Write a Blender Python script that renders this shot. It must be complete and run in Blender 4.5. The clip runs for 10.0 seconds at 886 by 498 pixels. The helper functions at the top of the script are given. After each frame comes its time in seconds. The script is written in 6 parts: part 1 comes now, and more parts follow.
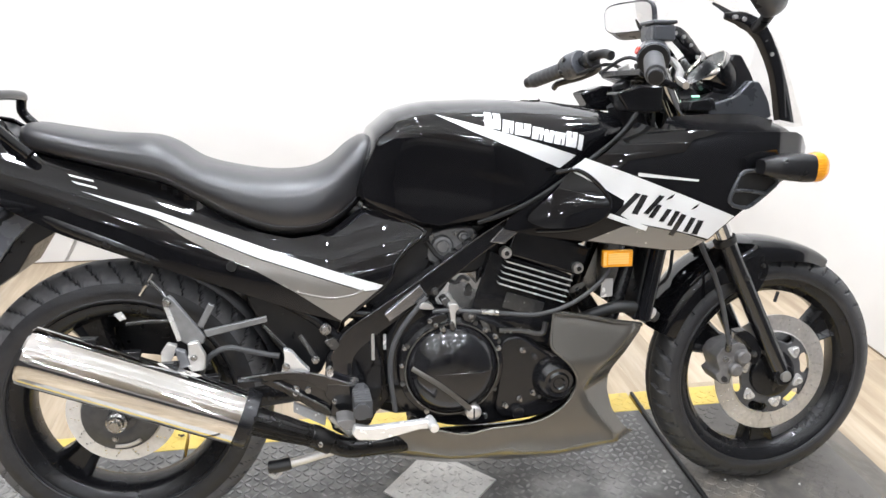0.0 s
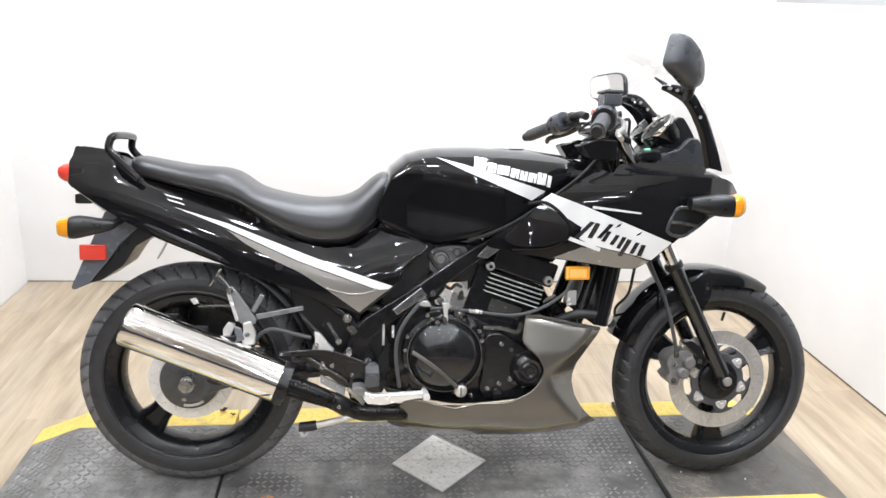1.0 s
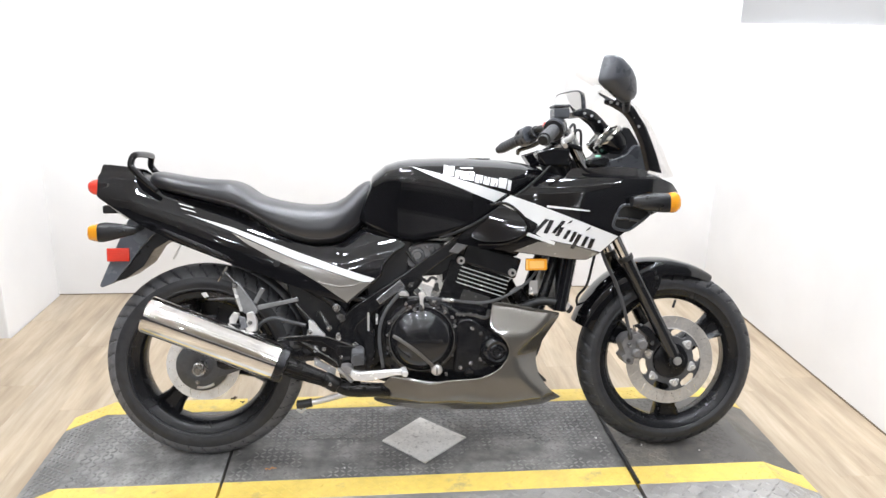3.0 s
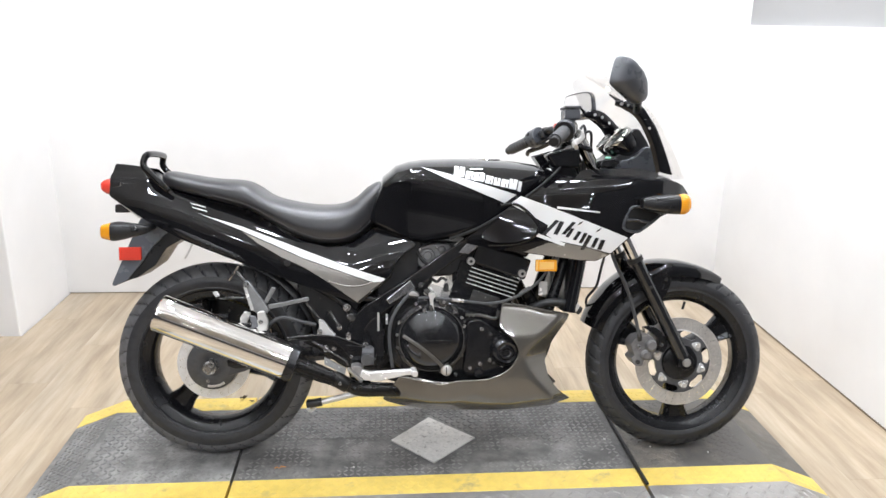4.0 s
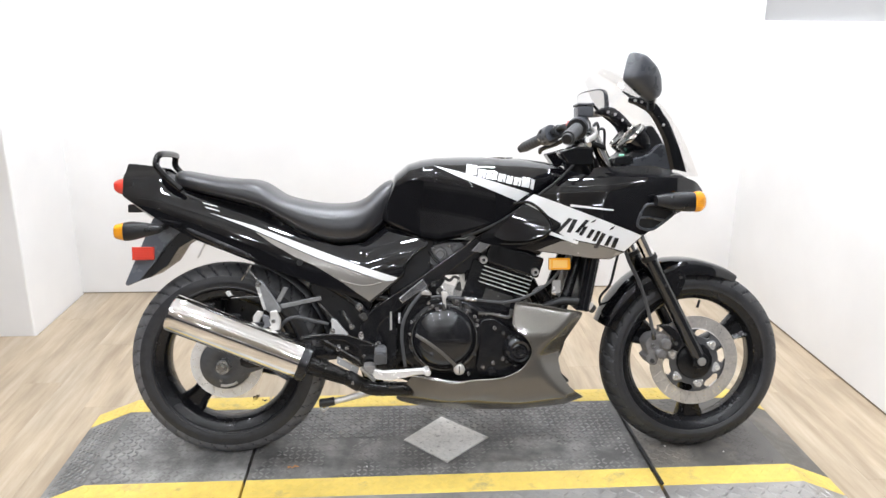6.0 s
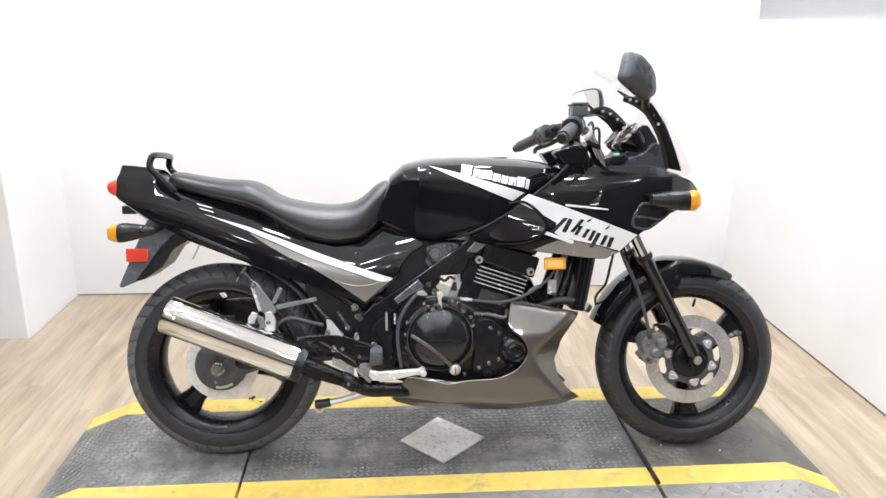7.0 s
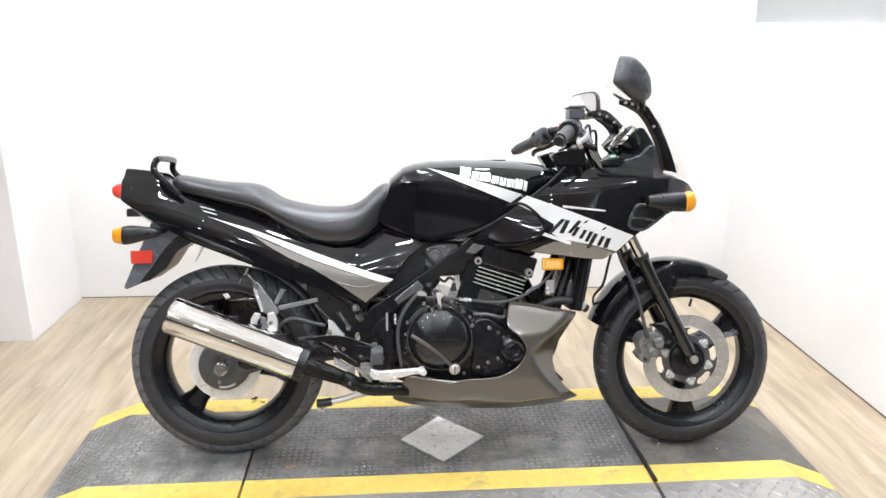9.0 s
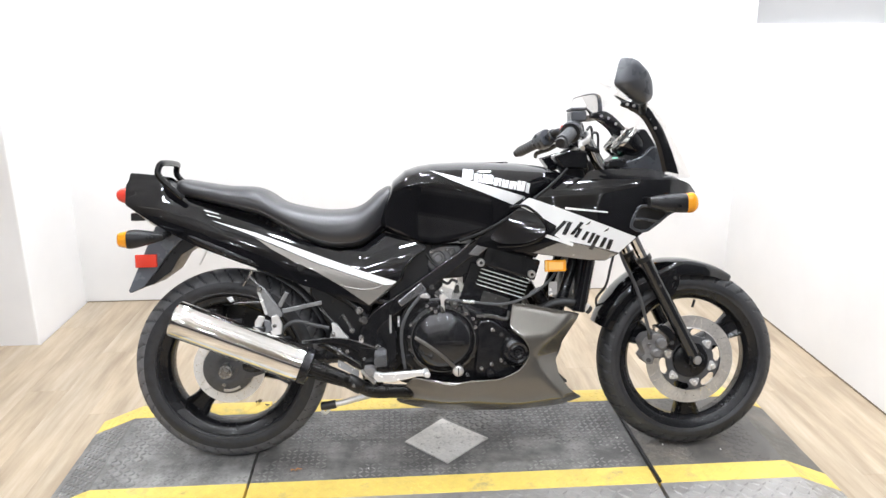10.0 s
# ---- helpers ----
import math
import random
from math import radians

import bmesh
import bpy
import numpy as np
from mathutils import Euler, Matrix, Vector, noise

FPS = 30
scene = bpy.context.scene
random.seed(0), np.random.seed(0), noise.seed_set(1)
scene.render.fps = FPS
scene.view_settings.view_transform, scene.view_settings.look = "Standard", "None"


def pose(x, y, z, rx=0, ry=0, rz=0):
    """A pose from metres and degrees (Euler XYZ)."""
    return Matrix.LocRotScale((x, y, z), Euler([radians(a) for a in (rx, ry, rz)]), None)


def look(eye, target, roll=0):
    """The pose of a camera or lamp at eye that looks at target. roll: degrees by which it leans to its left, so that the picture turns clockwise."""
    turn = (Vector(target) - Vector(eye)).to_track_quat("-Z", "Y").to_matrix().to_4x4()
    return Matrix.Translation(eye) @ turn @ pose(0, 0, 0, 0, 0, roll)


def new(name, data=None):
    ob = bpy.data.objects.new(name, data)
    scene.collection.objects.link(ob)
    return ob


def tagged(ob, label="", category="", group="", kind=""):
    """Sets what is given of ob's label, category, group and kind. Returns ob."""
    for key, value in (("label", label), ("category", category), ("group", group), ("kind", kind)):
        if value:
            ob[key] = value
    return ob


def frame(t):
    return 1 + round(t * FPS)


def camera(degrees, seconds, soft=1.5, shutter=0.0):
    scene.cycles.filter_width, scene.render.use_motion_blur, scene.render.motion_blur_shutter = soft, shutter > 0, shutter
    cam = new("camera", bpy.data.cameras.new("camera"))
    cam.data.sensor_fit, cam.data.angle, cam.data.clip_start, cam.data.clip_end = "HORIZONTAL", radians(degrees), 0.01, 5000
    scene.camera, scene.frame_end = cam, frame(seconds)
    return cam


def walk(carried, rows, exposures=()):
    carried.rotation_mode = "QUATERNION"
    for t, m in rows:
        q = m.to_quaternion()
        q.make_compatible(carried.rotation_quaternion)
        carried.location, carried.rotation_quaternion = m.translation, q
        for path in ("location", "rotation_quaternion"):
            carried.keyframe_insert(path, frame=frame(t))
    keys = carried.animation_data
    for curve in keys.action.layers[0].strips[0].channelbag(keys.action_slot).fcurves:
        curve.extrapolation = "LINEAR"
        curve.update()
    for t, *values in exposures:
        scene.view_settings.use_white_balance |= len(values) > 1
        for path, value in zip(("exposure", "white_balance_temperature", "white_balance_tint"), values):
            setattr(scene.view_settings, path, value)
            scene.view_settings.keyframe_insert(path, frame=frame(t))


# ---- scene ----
cam = camera(60.8, 10.0)
PATH = [
    (0, (-0.343, -1.339, 1.275), (0.015, 0.467, 0.494), 2.1),
    (0.2, (-0.332, -1.470, 1.278), (-0.061, 0.363, 0.525), 2.3),
    (0.5, (-0.365, -1.596, 1.308), (-0.078, 0.262, 0.624), 2.6),
    (0.7, (-0.306, -1.697, 1.318), (-0.065, 0.183, 0.678), 2.4),
    (1, (-0.282, -1.785, 1.341), (-0.063, 0.095, 0.696), 2.5),
    (1.2, (-0.200, -1.866, 1.336), (-0.023, 0.022, 0.701), 2.9),
    (1.5, (-0.229, -1.934, 1.352), (-0.071, -0.034, 0.748), 2.1),
    (1.7, (-0.215, -1.988, 1.351), (-0.096, -0.090, 0.733), 1.2),
    (2, (-0.286, -2.03, 1.366), (-0.073, -0.135, 0.764), -0.5),
    (2.2, (-0.233, -2.076, 1.365), (-0.059, -0.164, 0.806), 0.1),
    (2.5, (-0.238, -2.082, 1.376), (-0.07, -0.162, 0.844), 1.5),
    (2.7, (-0.176, -2.089, 1.365), (0.006, -0.185, 0.783), 2.4),
    (3, (-0.185, -2.087, 1.361), (-0.02, -0.181, 0.775), 0.8),
    (4.5, (-0.198, -2.094, 1.362), (-0.063, -0.186, 0.779), 1.1),
    (5, (-0.195, -2.093, 1.361), (-0.083, -0.184, 0.775), 0.8),
    (5.5, (-0.201, -2.088, 1.359), (-0.087, -0.179, 0.772), 0.6),
    (7, (-0.198, -2.079, 1.358), (-0.068, -0.172, 0.771), 0.3),
    (7.5, (-0.198, -2.084, 1.357), (-0.066, -0.176, 0.772), 0.1),
    (8, (-0.201, -2.092, 1.361), (-0.072, -0.184, 0.774), 0.3),
    (8.5, (-0.198, -2.102, 1.359), (-0.075, -0.193, 0.773), 0.3),
    (9, (-0.194, -2.114, 1.361), (-0.068, -0.203, 0.783), 0.1),
    (9.5, (-0.192, -2.122, 1.358), (-0.066, -0.211, 0.781), -0.1),
    (10, (-0.194, -2.121, 1.363), (-0.076, -0.208, 0.791), -0.3),
]
walk(cam, [(t, look(eye, target, roll)) for t, eye, target, roll in PATH],
     [(0, 0.0), (2.5, 0.0), (3, -0.05), (4.5, -0.14), (5.5, -0.14), (7, -0.07), (8.5, 0.0), (10, 0.0)])

# ---- light ----
world = bpy.data.worlds.new("room_world")
scene.world = world
world.use_nodes = True
world.node_tree.nodes["Background"].inputs[0].default_value = (0.9, 0.93, 1.0, 1)
world.node_tree.nodes["Background"].inputs[1].default_value = 0.02
CEIL = 2.75
LAMP_WATTS = 12.3
UP_WATTS = 8.0
LAMP_SPOTS = [(x, y) for x in (-2.3, -1.35, -0.45, 0.45, 1.25) for y in (-1.9, -0.75, 0.4, 1.2) if x > -1 or y < (0 if x < -2 else 1)]
LAMP_SPOTS += [(x, y) for x in (-3.2, -1.6, 0.0, 1.1) for y in (-3.6, -5.2, -7.0, -9.2)]


# ---- materials ----
def node_material(name):
    m = bpy.data.materials.new(name)
    m.use_nodes = True
    return m, m.node_tree, m.node_tree.nodes["Principled BSDF"]


def surface(name, color, rough=0.5, metal=0.0, coat=0.0, var=0.12, scale=30.0, bump=0.0, bump_scale=200.0, spots=None, spot_color=None,
            rough_var=0.08, per_object=0.0, stretch=(1, 1, 1)):
    """A procedural surface: two scales of tone, a varied gloss, fine relief and, if given, worn patches of another colour."""
    m, t, p = node_material(name)
    n, l = t.nodes, t.links
    co = n.new("ShaderNodeTexCoord")
    mp = n.new("ShaderNodeMapping")
    mp.inputs["Scale"].default_value = stretch
    l.new(co.outputs["Object"], mp.inputs[0])
    big, fine = n.new("ShaderNodeTexNoise"), n.new("ShaderNodeTexNoise")
    for tex, s, d in ((big, scale * 0.15, 3), (fine, scale, 5)):
        tex.inputs["Scale"].default_value, tex.inputs["Detail"].default_value = s, d
        l.new(mp.outputs[0], tex.inputs["Vector"])
    mix = n.new("ShaderNodeMath")
    mix.operation = "ADD"
    l.new(big.outputs[0], mix.inputs[0])
    l.new(fine.outputs[0], mix.inputs[1])
    ramp = n.new("ShaderNodeMapRange")
    ramp.inputs[1].default_value, ramp.inputs[2].default_value = 0.6, 1.4
    ramp.inputs[3].default_value, ramp.inputs[4].default_value = 1 - var, 1 + var
    l.new(mix.outputs[0], ramp.inputs[0])
    value = ramp.outputs[0]
    if per_object:
        info, pr, mul = n.new("ShaderNodeObjectInfo"), n.new("ShaderNodeMapRange"), n.new("ShaderNodeMath")
        pr.inputs[3].default_value, pr.inputs[4].default_value = 1 - per_object, 1 + per_object
        l.new(info.outputs["Random"], pr.inputs[0])
        mul.operation = "MULTIPLY"
        l.new(value, mul.inputs[0])
        l.new(pr.outputs[0], mul.inputs[1])
        value = mul.outputs[0]
    tone = n.new("ShaderNodeVectorMath")
    tone.operation = "SCALE"
    tone.inputs[0].default_value = color
    l.new(value, tone.inputs["Scale"])
    out = tone.outputs[0]
    if spots is not None:
        worn, wr, blend = n.new("ShaderNodeTexNoise"), n.new("ShaderNodeMapRange"), n.new("ShaderNodeMix")
        worn.inputs["Scale"].default_value, worn.inputs["Detail"].default_value, worn.inputs["Roughness"].default_value = spots[0], 8, 0.65
        wr.inputs[1].default_value, wr.inputs[2].default_value = spots[1], spots[2]
        l.new(co.outputs["Object"], worn.inputs["Vector"])
        l.new(worn.outputs[0], wr.inputs[0])
        blend.data_type = "RGBA"
        blend.inputs[7].default_value = (*spot_color, 1)
        l.new(wr.outputs[0], blend.inputs[0])
        l.new(out, blend.inputs[6])
        out = blend.outputs[2]
    l.new(out, p.inputs["Base Color"])
    rr = n.new("ShaderNodeMapRange")
    rr.inputs[1].default_value, rr.inputs[2].default_value = 0.3, 0.7
    rr.inputs[3].default_value, rr.inputs[4].default_value = max(rough - rough_var, 0.01), rough + rough_var
    l.new(fine.outputs[0], rr.inputs[0])
    l.new(rr.outputs[0], p.inputs["Roughness"])
    p.inputs["Metallic"].default_value = metal
    p.inputs["Coat Weight"].default_value = coat
    p.inputs["Coat Roughness"].default_value = 0.03
    if bump:
        grain, bp = n.new("ShaderNodeTexNoise"), n.new("ShaderNodeBump")
        grain.inputs["Scale"].default_value, grain.inputs["Detail"].default_value = bump_scale, 4
        bp.inputs["Strength"].default_value, bp.inputs["Distance"].default_value = bump, 0.002
        l.new(mp.outputs[0], grain.inputs["Vector"])
        l.new(grain.outputs[0], bp.inputs["Height"])
        l.new(bp.outputs[0], p.inputs["Normal"])
    return m


def plank_material():
    """Vinyl oak plank: long grain along y, a tone of its own for each board."""
    m, t, p = node_material("oak_plank")
    n, l = t.nodes, t.links
    geo, info, add = n.new("ShaderNodeTexCoord"), n.new("ShaderNodeObjectInfo"), n.new("ShaderNodeVectorMath")
    shift = n.new("ShaderNodeVectorMath")
    shift.operation = "SCALE"
    shift.inputs[0].default_value = (7.0, 31.0, 3.0)
    l.new(info.outputs["Random"], shift.inputs["Scale"])
    l.new(geo.outputs["Object"], add.inputs[0])
    l.new(shift.outputs[0], add.inputs[1])
    mp = n.new("ShaderNodeMapping")
    mp.inputs["Scale"].default_value = (14, 1.2, 1)
    l.new(add.outputs[0], mp.inputs[0])
    grain, cloud = n.new("ShaderNodeTexNoise"), n.new("ShaderNodeTexNoise")
    grain.inputs["Scale"].default_value, grain.inputs["Detail"].default_value, grain.inputs["Roughness"].default_value = 3.0, 8, 0.65
    cloud.inputs["Scale"].default_value, cloud.inputs["Detail"].default_value = 0.9, 3
    l.new(mp.outputs[0], grain.inputs["Vector"])
    l.new(mp.outputs[0], cloud.inputs["Vector"])
    ramp = n.new("ShaderNodeValToRGB")
    e = ramp.color_ramp.elements
    e[0].position, e[0].color = 0.34, (0.305, 0.230, 0.154, 1)
    e[1].position, e[1].color = 0.64, (0.525, 0.440, 0.332, 1)
    mid = e.new(0.5)
    mid.color = (0.43, 0.342, 0.238, 1)
    half = n.new("ShaderNodeMix")
    half.inputs[0].default_value = 0.58
    l.new(grain.outputs[0], half.inputs[2])
    l.new(cloud.outputs[0], half.inputs[3])
    l.new(half.outputs[0], ramp.inputs[0])
    pr, tone = n.new("ShaderNodeMapRange"), n.new("ShaderNodeVectorMath")
    pr.inputs[3].default_value, pr.inputs[4].default_value = 0.92, 1.08
    l.new(info.outputs["Random"], pr.inputs[0])
    tone.operation = "SCALE"
    l.new(ramp.outputs[0], tone.inputs[0])
    # printed knots and brown patches that run over the joints of the pattern
    patch, pm, pmul = n.new("ShaderNodeTexNoise"), n.new("ShaderNodeMapRange"), n.new("ShaderNodeMath")
    pmap = n.new("ShaderNodeMapping")
    pmap.inputs["Scale"].default_value = (5.0, 1.6, 1.0)
    patch.inputs["Scale"].default_value, patch.inputs["Detail"].default_value = 1.5, 4
    pm.inputs[1].default_value, pm.inputs[2].default_value, pm.inputs[3].default_value, pm.inputs[4].default_value = 0.35, 0.62, 0.88, 1.05
    l.new(add.outputs[0], pmap.inputs[0])
    l.new(pmap.outputs[0], patch.inputs["Vector"])
    l.new(patch.outputs[0], pm.inputs[0])
    pmul.operation = "MULTIPLY"
    l.new(pr.outputs[0], pmul.inputs[0])
    l.new(pm.outputs[0], pmul.inputs[1])
    l.new(pmul.outputs[0], tone.inputs["Scale"])
    l.new(tone.outputs[0], p.inputs["Base Color"])
    p.inputs["Roughness"].default_value = 0.42
    bp = n.new("ShaderNodeBump")
    bp.inputs["Strength"].default_value, bp.inputs["Distance"].default_value = 0.25, 0.001
    l.new(grain.outputs[0], bp.inputs["Height"])
    l.new(bp.outputs[0], p.inputs["Normal"])
    return m


def clear_material(name, tint, rough=0.02, ior=1.45):
    m, t, p = node_material(name)
    p.inputs["Base Color"].default_value = (*tint, 1)
    p.inputs["Roughness"].default_value = rough
    p.inputs["Transmission Weight"].default_value = 1.0
    p.inputs["IOR"].default_value = ior
    return m


def sheet_material(name, tint):
    """A thin clear sheet: what lies behind shows straight through, with a gloss on top."""
    m = bpy.data.materials.new(name)
    m.use_nodes = True
    t = m.node_tree
    t.nodes.remove(t.nodes["Principled BSDF"])
    clear, gloss, mix = t.nodes.new("ShaderNodeBsdfTransparent"), t.nodes.new("ShaderNodeBsdfGlossy"), t.nodes.new("ShaderNodeMixShader")
    clear.inputs[0].default_value = (*tint, 1)
    gloss.inputs["Roughness"].default_value = 0.04
    mix.inputs[0].default_value = 0.11
    t.links.new(clear.outputs[0], mix.inputs[1])
    t.links.new(gloss.outputs[0], mix.inputs[2])
    t.links.new(mix.outputs[0], t.nodes["Material Output"].inputs[0])
    return m


def lens_material(name, tint):
    """Coloured lamp plastic: part seen through, part its own colour, with a fine ribbing."""
    m, t, p = node_material(name)
    p.inputs["Base Color"].default_value = (*tint, 1)
    p.inputs["Roughness"].default_value = 0.12
    p.inputs["Transmission Weight"].default_value = 0.25
    p.inputs["Coat Weight"].default_value = 0.6
    wave, bp = t.nodes.new("ShaderNodeTexWave"), t.nodes.new("ShaderNodeBump")
    co = t.nodes.new("ShaderNodeTexCoord")
    wave.bands_direction = "Z"
    wave.inputs["Scale"].default_value = 60
    bp.inputs["Strength"].default_value, bp.inputs["Distance"].default_value = 0.35, 0.001
    t.links.new(co.outputs["Object"], wave.inputs["Vector"])
    t.links.new(wave.outputs[0], bp.inputs["Height"])
    t.links.new(bp.outputs[0], p.inputs["Normal"])
    return m


def glow_material(name, color, strength):
    m = bpy.data.materials.new(name)
    m.use_nodes = True
    p = m.node_tree.nodes["Principled BSDF"]
    p.inputs["Base Color"].default_value = (0.8, 0.8, 0.8, 1)
    p.inputs["Emission Color"].default_value = (*color, 1)
    p.inputs["Emission Strength"].default_value = strength
    return m


WALL = surface("white_wall_paint", (0.80, 0.79, 0.775), 0.6, var=0.045, scale=5, bump=0.08, bump_scale=160, spots=(1.9, 0.60, 0.80), spot_color=(0.69, 0.655, 0.635))
UPPER = surface("grey_wall_paint", (0.35, 0.345, 0.337), 0.6, var=0.03, scale=6, bump=0.08, bump_scale=160)
# dark tone for the added, unseen walls, set for dark reflections
FARWALL = surface("unseen_dark_wall", (0.075, 0.075, 0.079), 0.7, var=0.1, scale=4)
CEILING = surface("ceiling_paint", (0.84, 0.84, 0.83), 0.8, var=0.03, scale=8)
PLANK = plank_material()
SUBFLOOR = surface("floor_joint_dark", (0.17, 0.13, 0.09), 0.8)
DECK = surface("worn_grey_tread_plate", (0.112, 0.108, 0.102), 0.48, metal=0.25, var=0.4, scale=60, bump=0.3, bump_scale=300,
               spots=(9.0, 0.46, 0.72), spot_color=(0.275, 0.265, 0.248), rough_var=0.12)
DECKDUSTY = surface("dusty_grey_tread_plate", (0.155, 0.151, 0.144), 0.5, metal=0.2, var=0.4, scale=60, bump=0.3, bump_scale=300,
                    spots=(7.0, 0.44, 0.66), spot_color=(0.37, 0.36, 0.34), rough_var=0.12)
DECKRUB = surface("rubbed_tread_crowns", (0.195, 0.188, 0.178), 0.45, metal=0.3, var=0.4, scale=40, spots=(14.0, 0.5, 0.7), spot_color=(0.33, 0.32, 0.30), rough_var=0.1)
TREADTOP = surface("worn_tread_crowns", (0.235, 0.230, 0.222), 0.40, metal=0.4, var=0.35, scale=25, spots=(6.0, 0.46, 0.66), spot_color=(0.165, 0.160, 0.152), rough_var=0.1)
YELLOW = surface("worn_yellow_paint", (0.72, 0.525, 0.12), 0.5, var=0.16, scale=40, bump=0.2, bump_scale=300,
                 spots=(14.0, 0.56, 0.74), spot_color=(0.36, 0.29, 0.14))
DECKWORN = surface("smooth_worn_plate", (0.125, 0.116, 0.104), 0.45, metal=0.25, var=0.3, scale=40, bump=0.25, bump_scale=250,
                   spots=(5.0, 0.5, 0.68), spot_color=(0.24, 0.215, 0.18), rough_var=0.12)
LEAF = surface("dry_orange_scrap", (0.62, 0.27, 0.09), 0.7, var=0.3, scale=90)
HUSK = surface("dark_brown_husk", (0.06, 0.042, 0.028), 0.7, var=0.3, scale=90)
CRUMB = surface("white_crumb", (0.7, 0.68, 0.64), 0.7, var=0.1)
ALU = surface("bare_aluminium_plate", (0.42, 0.405, 0.385), 0.42, metal=0.75, var=0.15, scale=50, bump=0.2, bump_scale=300)
DIAMOND = surface("scuffed_bare_steel", (0.70, 0.68, 0.645), 0.48, metal=0.5, var=0.2, scale=90, bump=0.6, bump_scale=260,
                  spots=(46.0, 0.57, 0.70), spot_color=(0.26, 0.24, 0.22))
FRAME = surface("black_frame_paint", (0.007, 0.007, 0.008), 0.14, coat=0.6, var=0.2, scale=40, bump=0.05, bump_scale=300)
BOLT = surface("zinc_bolt", (0.38, 0.375, 0.365), 0.26, metal=0.9, var=0.2, scale=90)
DULL = surface("dull_cast_alloy", (0.09, 0.088, 0.085), 0.22, metal=0.6, var=0.3, scale=70, bump=0.3, bump_scale=200)
TAN = surface("tan_strip", (0.075, 0.068, 0.058), 0.4, var=0.25, scale=60)
RUBBERSTRIP = surface("black_rubber_strip", (0.012, 0.012, 0.012), 0.5)
GLOSS = surface("gloss_black_paint", (0.006, 0.006, 0.007), 0.05, var=0.1, rough_var=0.02)
WHITE = surface("pearl_white_decal", (0.78, 0.78, 0.77), 0.2, coat=0.8, var=0.03, rough_var=0.03)
GREYDECAL = surface("warm_grey_decal", (0.25, 0.235, 0.215), 0.25, metal=0.4, coat=0.8, var=0.05, rough_var=0.03)
GREY = surface("warm_grey_metallic_paint", (0.132, 0.123, 0.107), 0.25, metal=0.6, coat=0.5, var=0.04, scale=40, rough_var=0.02)
VINYL = surface("black_seat_vinyl", (0.016, 0.016, 0.018), 0.33, var=0.15, scale=25, bump=0.06, bump_scale=700, rough_var=0.02)
VINYL.node_tree.nodes["Principled BSDF"].inputs["Specular IOR Level"].default_value = 0.82
RUBBER = surface("tyre_rubber", (0.025, 0.025, 0.027), 0.38, var=0.35, scale=60, bump=0.3, bump_scale=260)
RUBBER.node_tree.nodes["Principled BSDF"].inputs["Specular IOR Level"].default_value = 0.45
TREAD = surface("lighter_tread_rubber", (0.12, 0.12, 0.125), 0.55, var=0.35, scale=80, bump=0.3, bump_scale=300)
TREADFRONT = surface("darker_tread_rubber", (0.034, 0.034, 0.035), 0.48, var=0.35, scale=80, bump=0.3, bump_scale=300)
SATIN = surface("satin_black_alloy", (0.008, 0.008, 0.009), 0.26, coat=0.1, var=0.2, scale=25, rough_var=0.03)
SATIN.node_tree.nodes["Principled BSDF"].inputs["Specular IOR Level"].default_value = 0.3
PLASTIC = surface("black_plastic", (0.009, 0.009, 0.010), 0.34, var=0.2, scale=60, bump=0.1, bump_scale=500)
SMOKE = surface("grey_blue_plastic", (0.055, 0.058, 0.065), 0.3, var=0.15, scale=30, bump=0.05)
ENGINE = surface("gloss_black_engine_paint", (0.010, 0.010, 0.011), 0.17, coat=0.2, var=0.3, scale=60, bump=0.07, bump_scale=120)
CHROME = surface("chrome", (0.74, 0.73, 0.71), 0.05, metal=1.0, var=0.03, bump=0.10, bump_scale=16, rough_var=0.03)
STEEL = surface("brushed_steel", (0.68, 0.66, 0.63), 0.38, metal=0.75, var=0.12, scale=80)
ALLOY = surface("cast_alloy", (0.50, 0.49, 0.47), 0.38, metal=0.8, var=0.15, scale=80, bump=0.15, bump_scale=400)
GUNMETAL = surface("grey_caliper_paint", (0.16, 0.16, 0.165), 0.45, metal=0.3, var=0.2, scale=80)
ROTOR = surface("scuffed_disc_steel", (0.63, 0.605, 0.57), 0.36, metal=0.75, var=0.22, scale=120)
ROTORREAR = surface("bright_disc_steel", (0.80, 0.79, 0.77), 0.40, metal=0.6, var=0.12, scale=120)
CARRIER = surface("dark_grey_cast_alloy", (0.085, 0.085, 0.088), 0.38, metal=0.3, var=0.25, scale=70, bump=0.1, bump_scale=300)
CALIPER = surface("cast_grey_caliper", (0.18, 0.172, 0.166), 0.45, metal=0.25, var=0.4, scale=70, bump=0.2, bump_scale=300)
GRIP = surface("grey_black_grip_rubber", (0.058, 0.058, 0.060), 0.6, var=0.2, scale=80, bump=0.2, bump_scale=600)
HANGER = surface("grey_cast_hanger", (0.21, 0.21, 0.21), 0.4, metal=0.4, var=0.25, scale=70, bump=0.2, bump_scale=300)
PEDAL = surface("polished_alloy", (0.82, 0.81, 0.79), 0.22, metal=0.55, var=0.08, scale=60)
PIPE = surface("dark_exhaust_steel", (0.024, 0.023, 0.022), 0.30, metal=0.8, var=0.3, scale=50)
FORK = surface("black_fork_paint", (0.008, 0.008, 0.009), 0.18, coat=0.6, var=0.15)
MUD = surface("blue_grey_plastic", (0.12, 0.13, 0.15), 0.25, var=0.1, scale=20, coat=0.3)
# black for rubber trim and for painted-in shade of uncut recesses
HOLE = surface("shade_and_rubber_black", (0.004, 0.004, 0.004), 0.7)
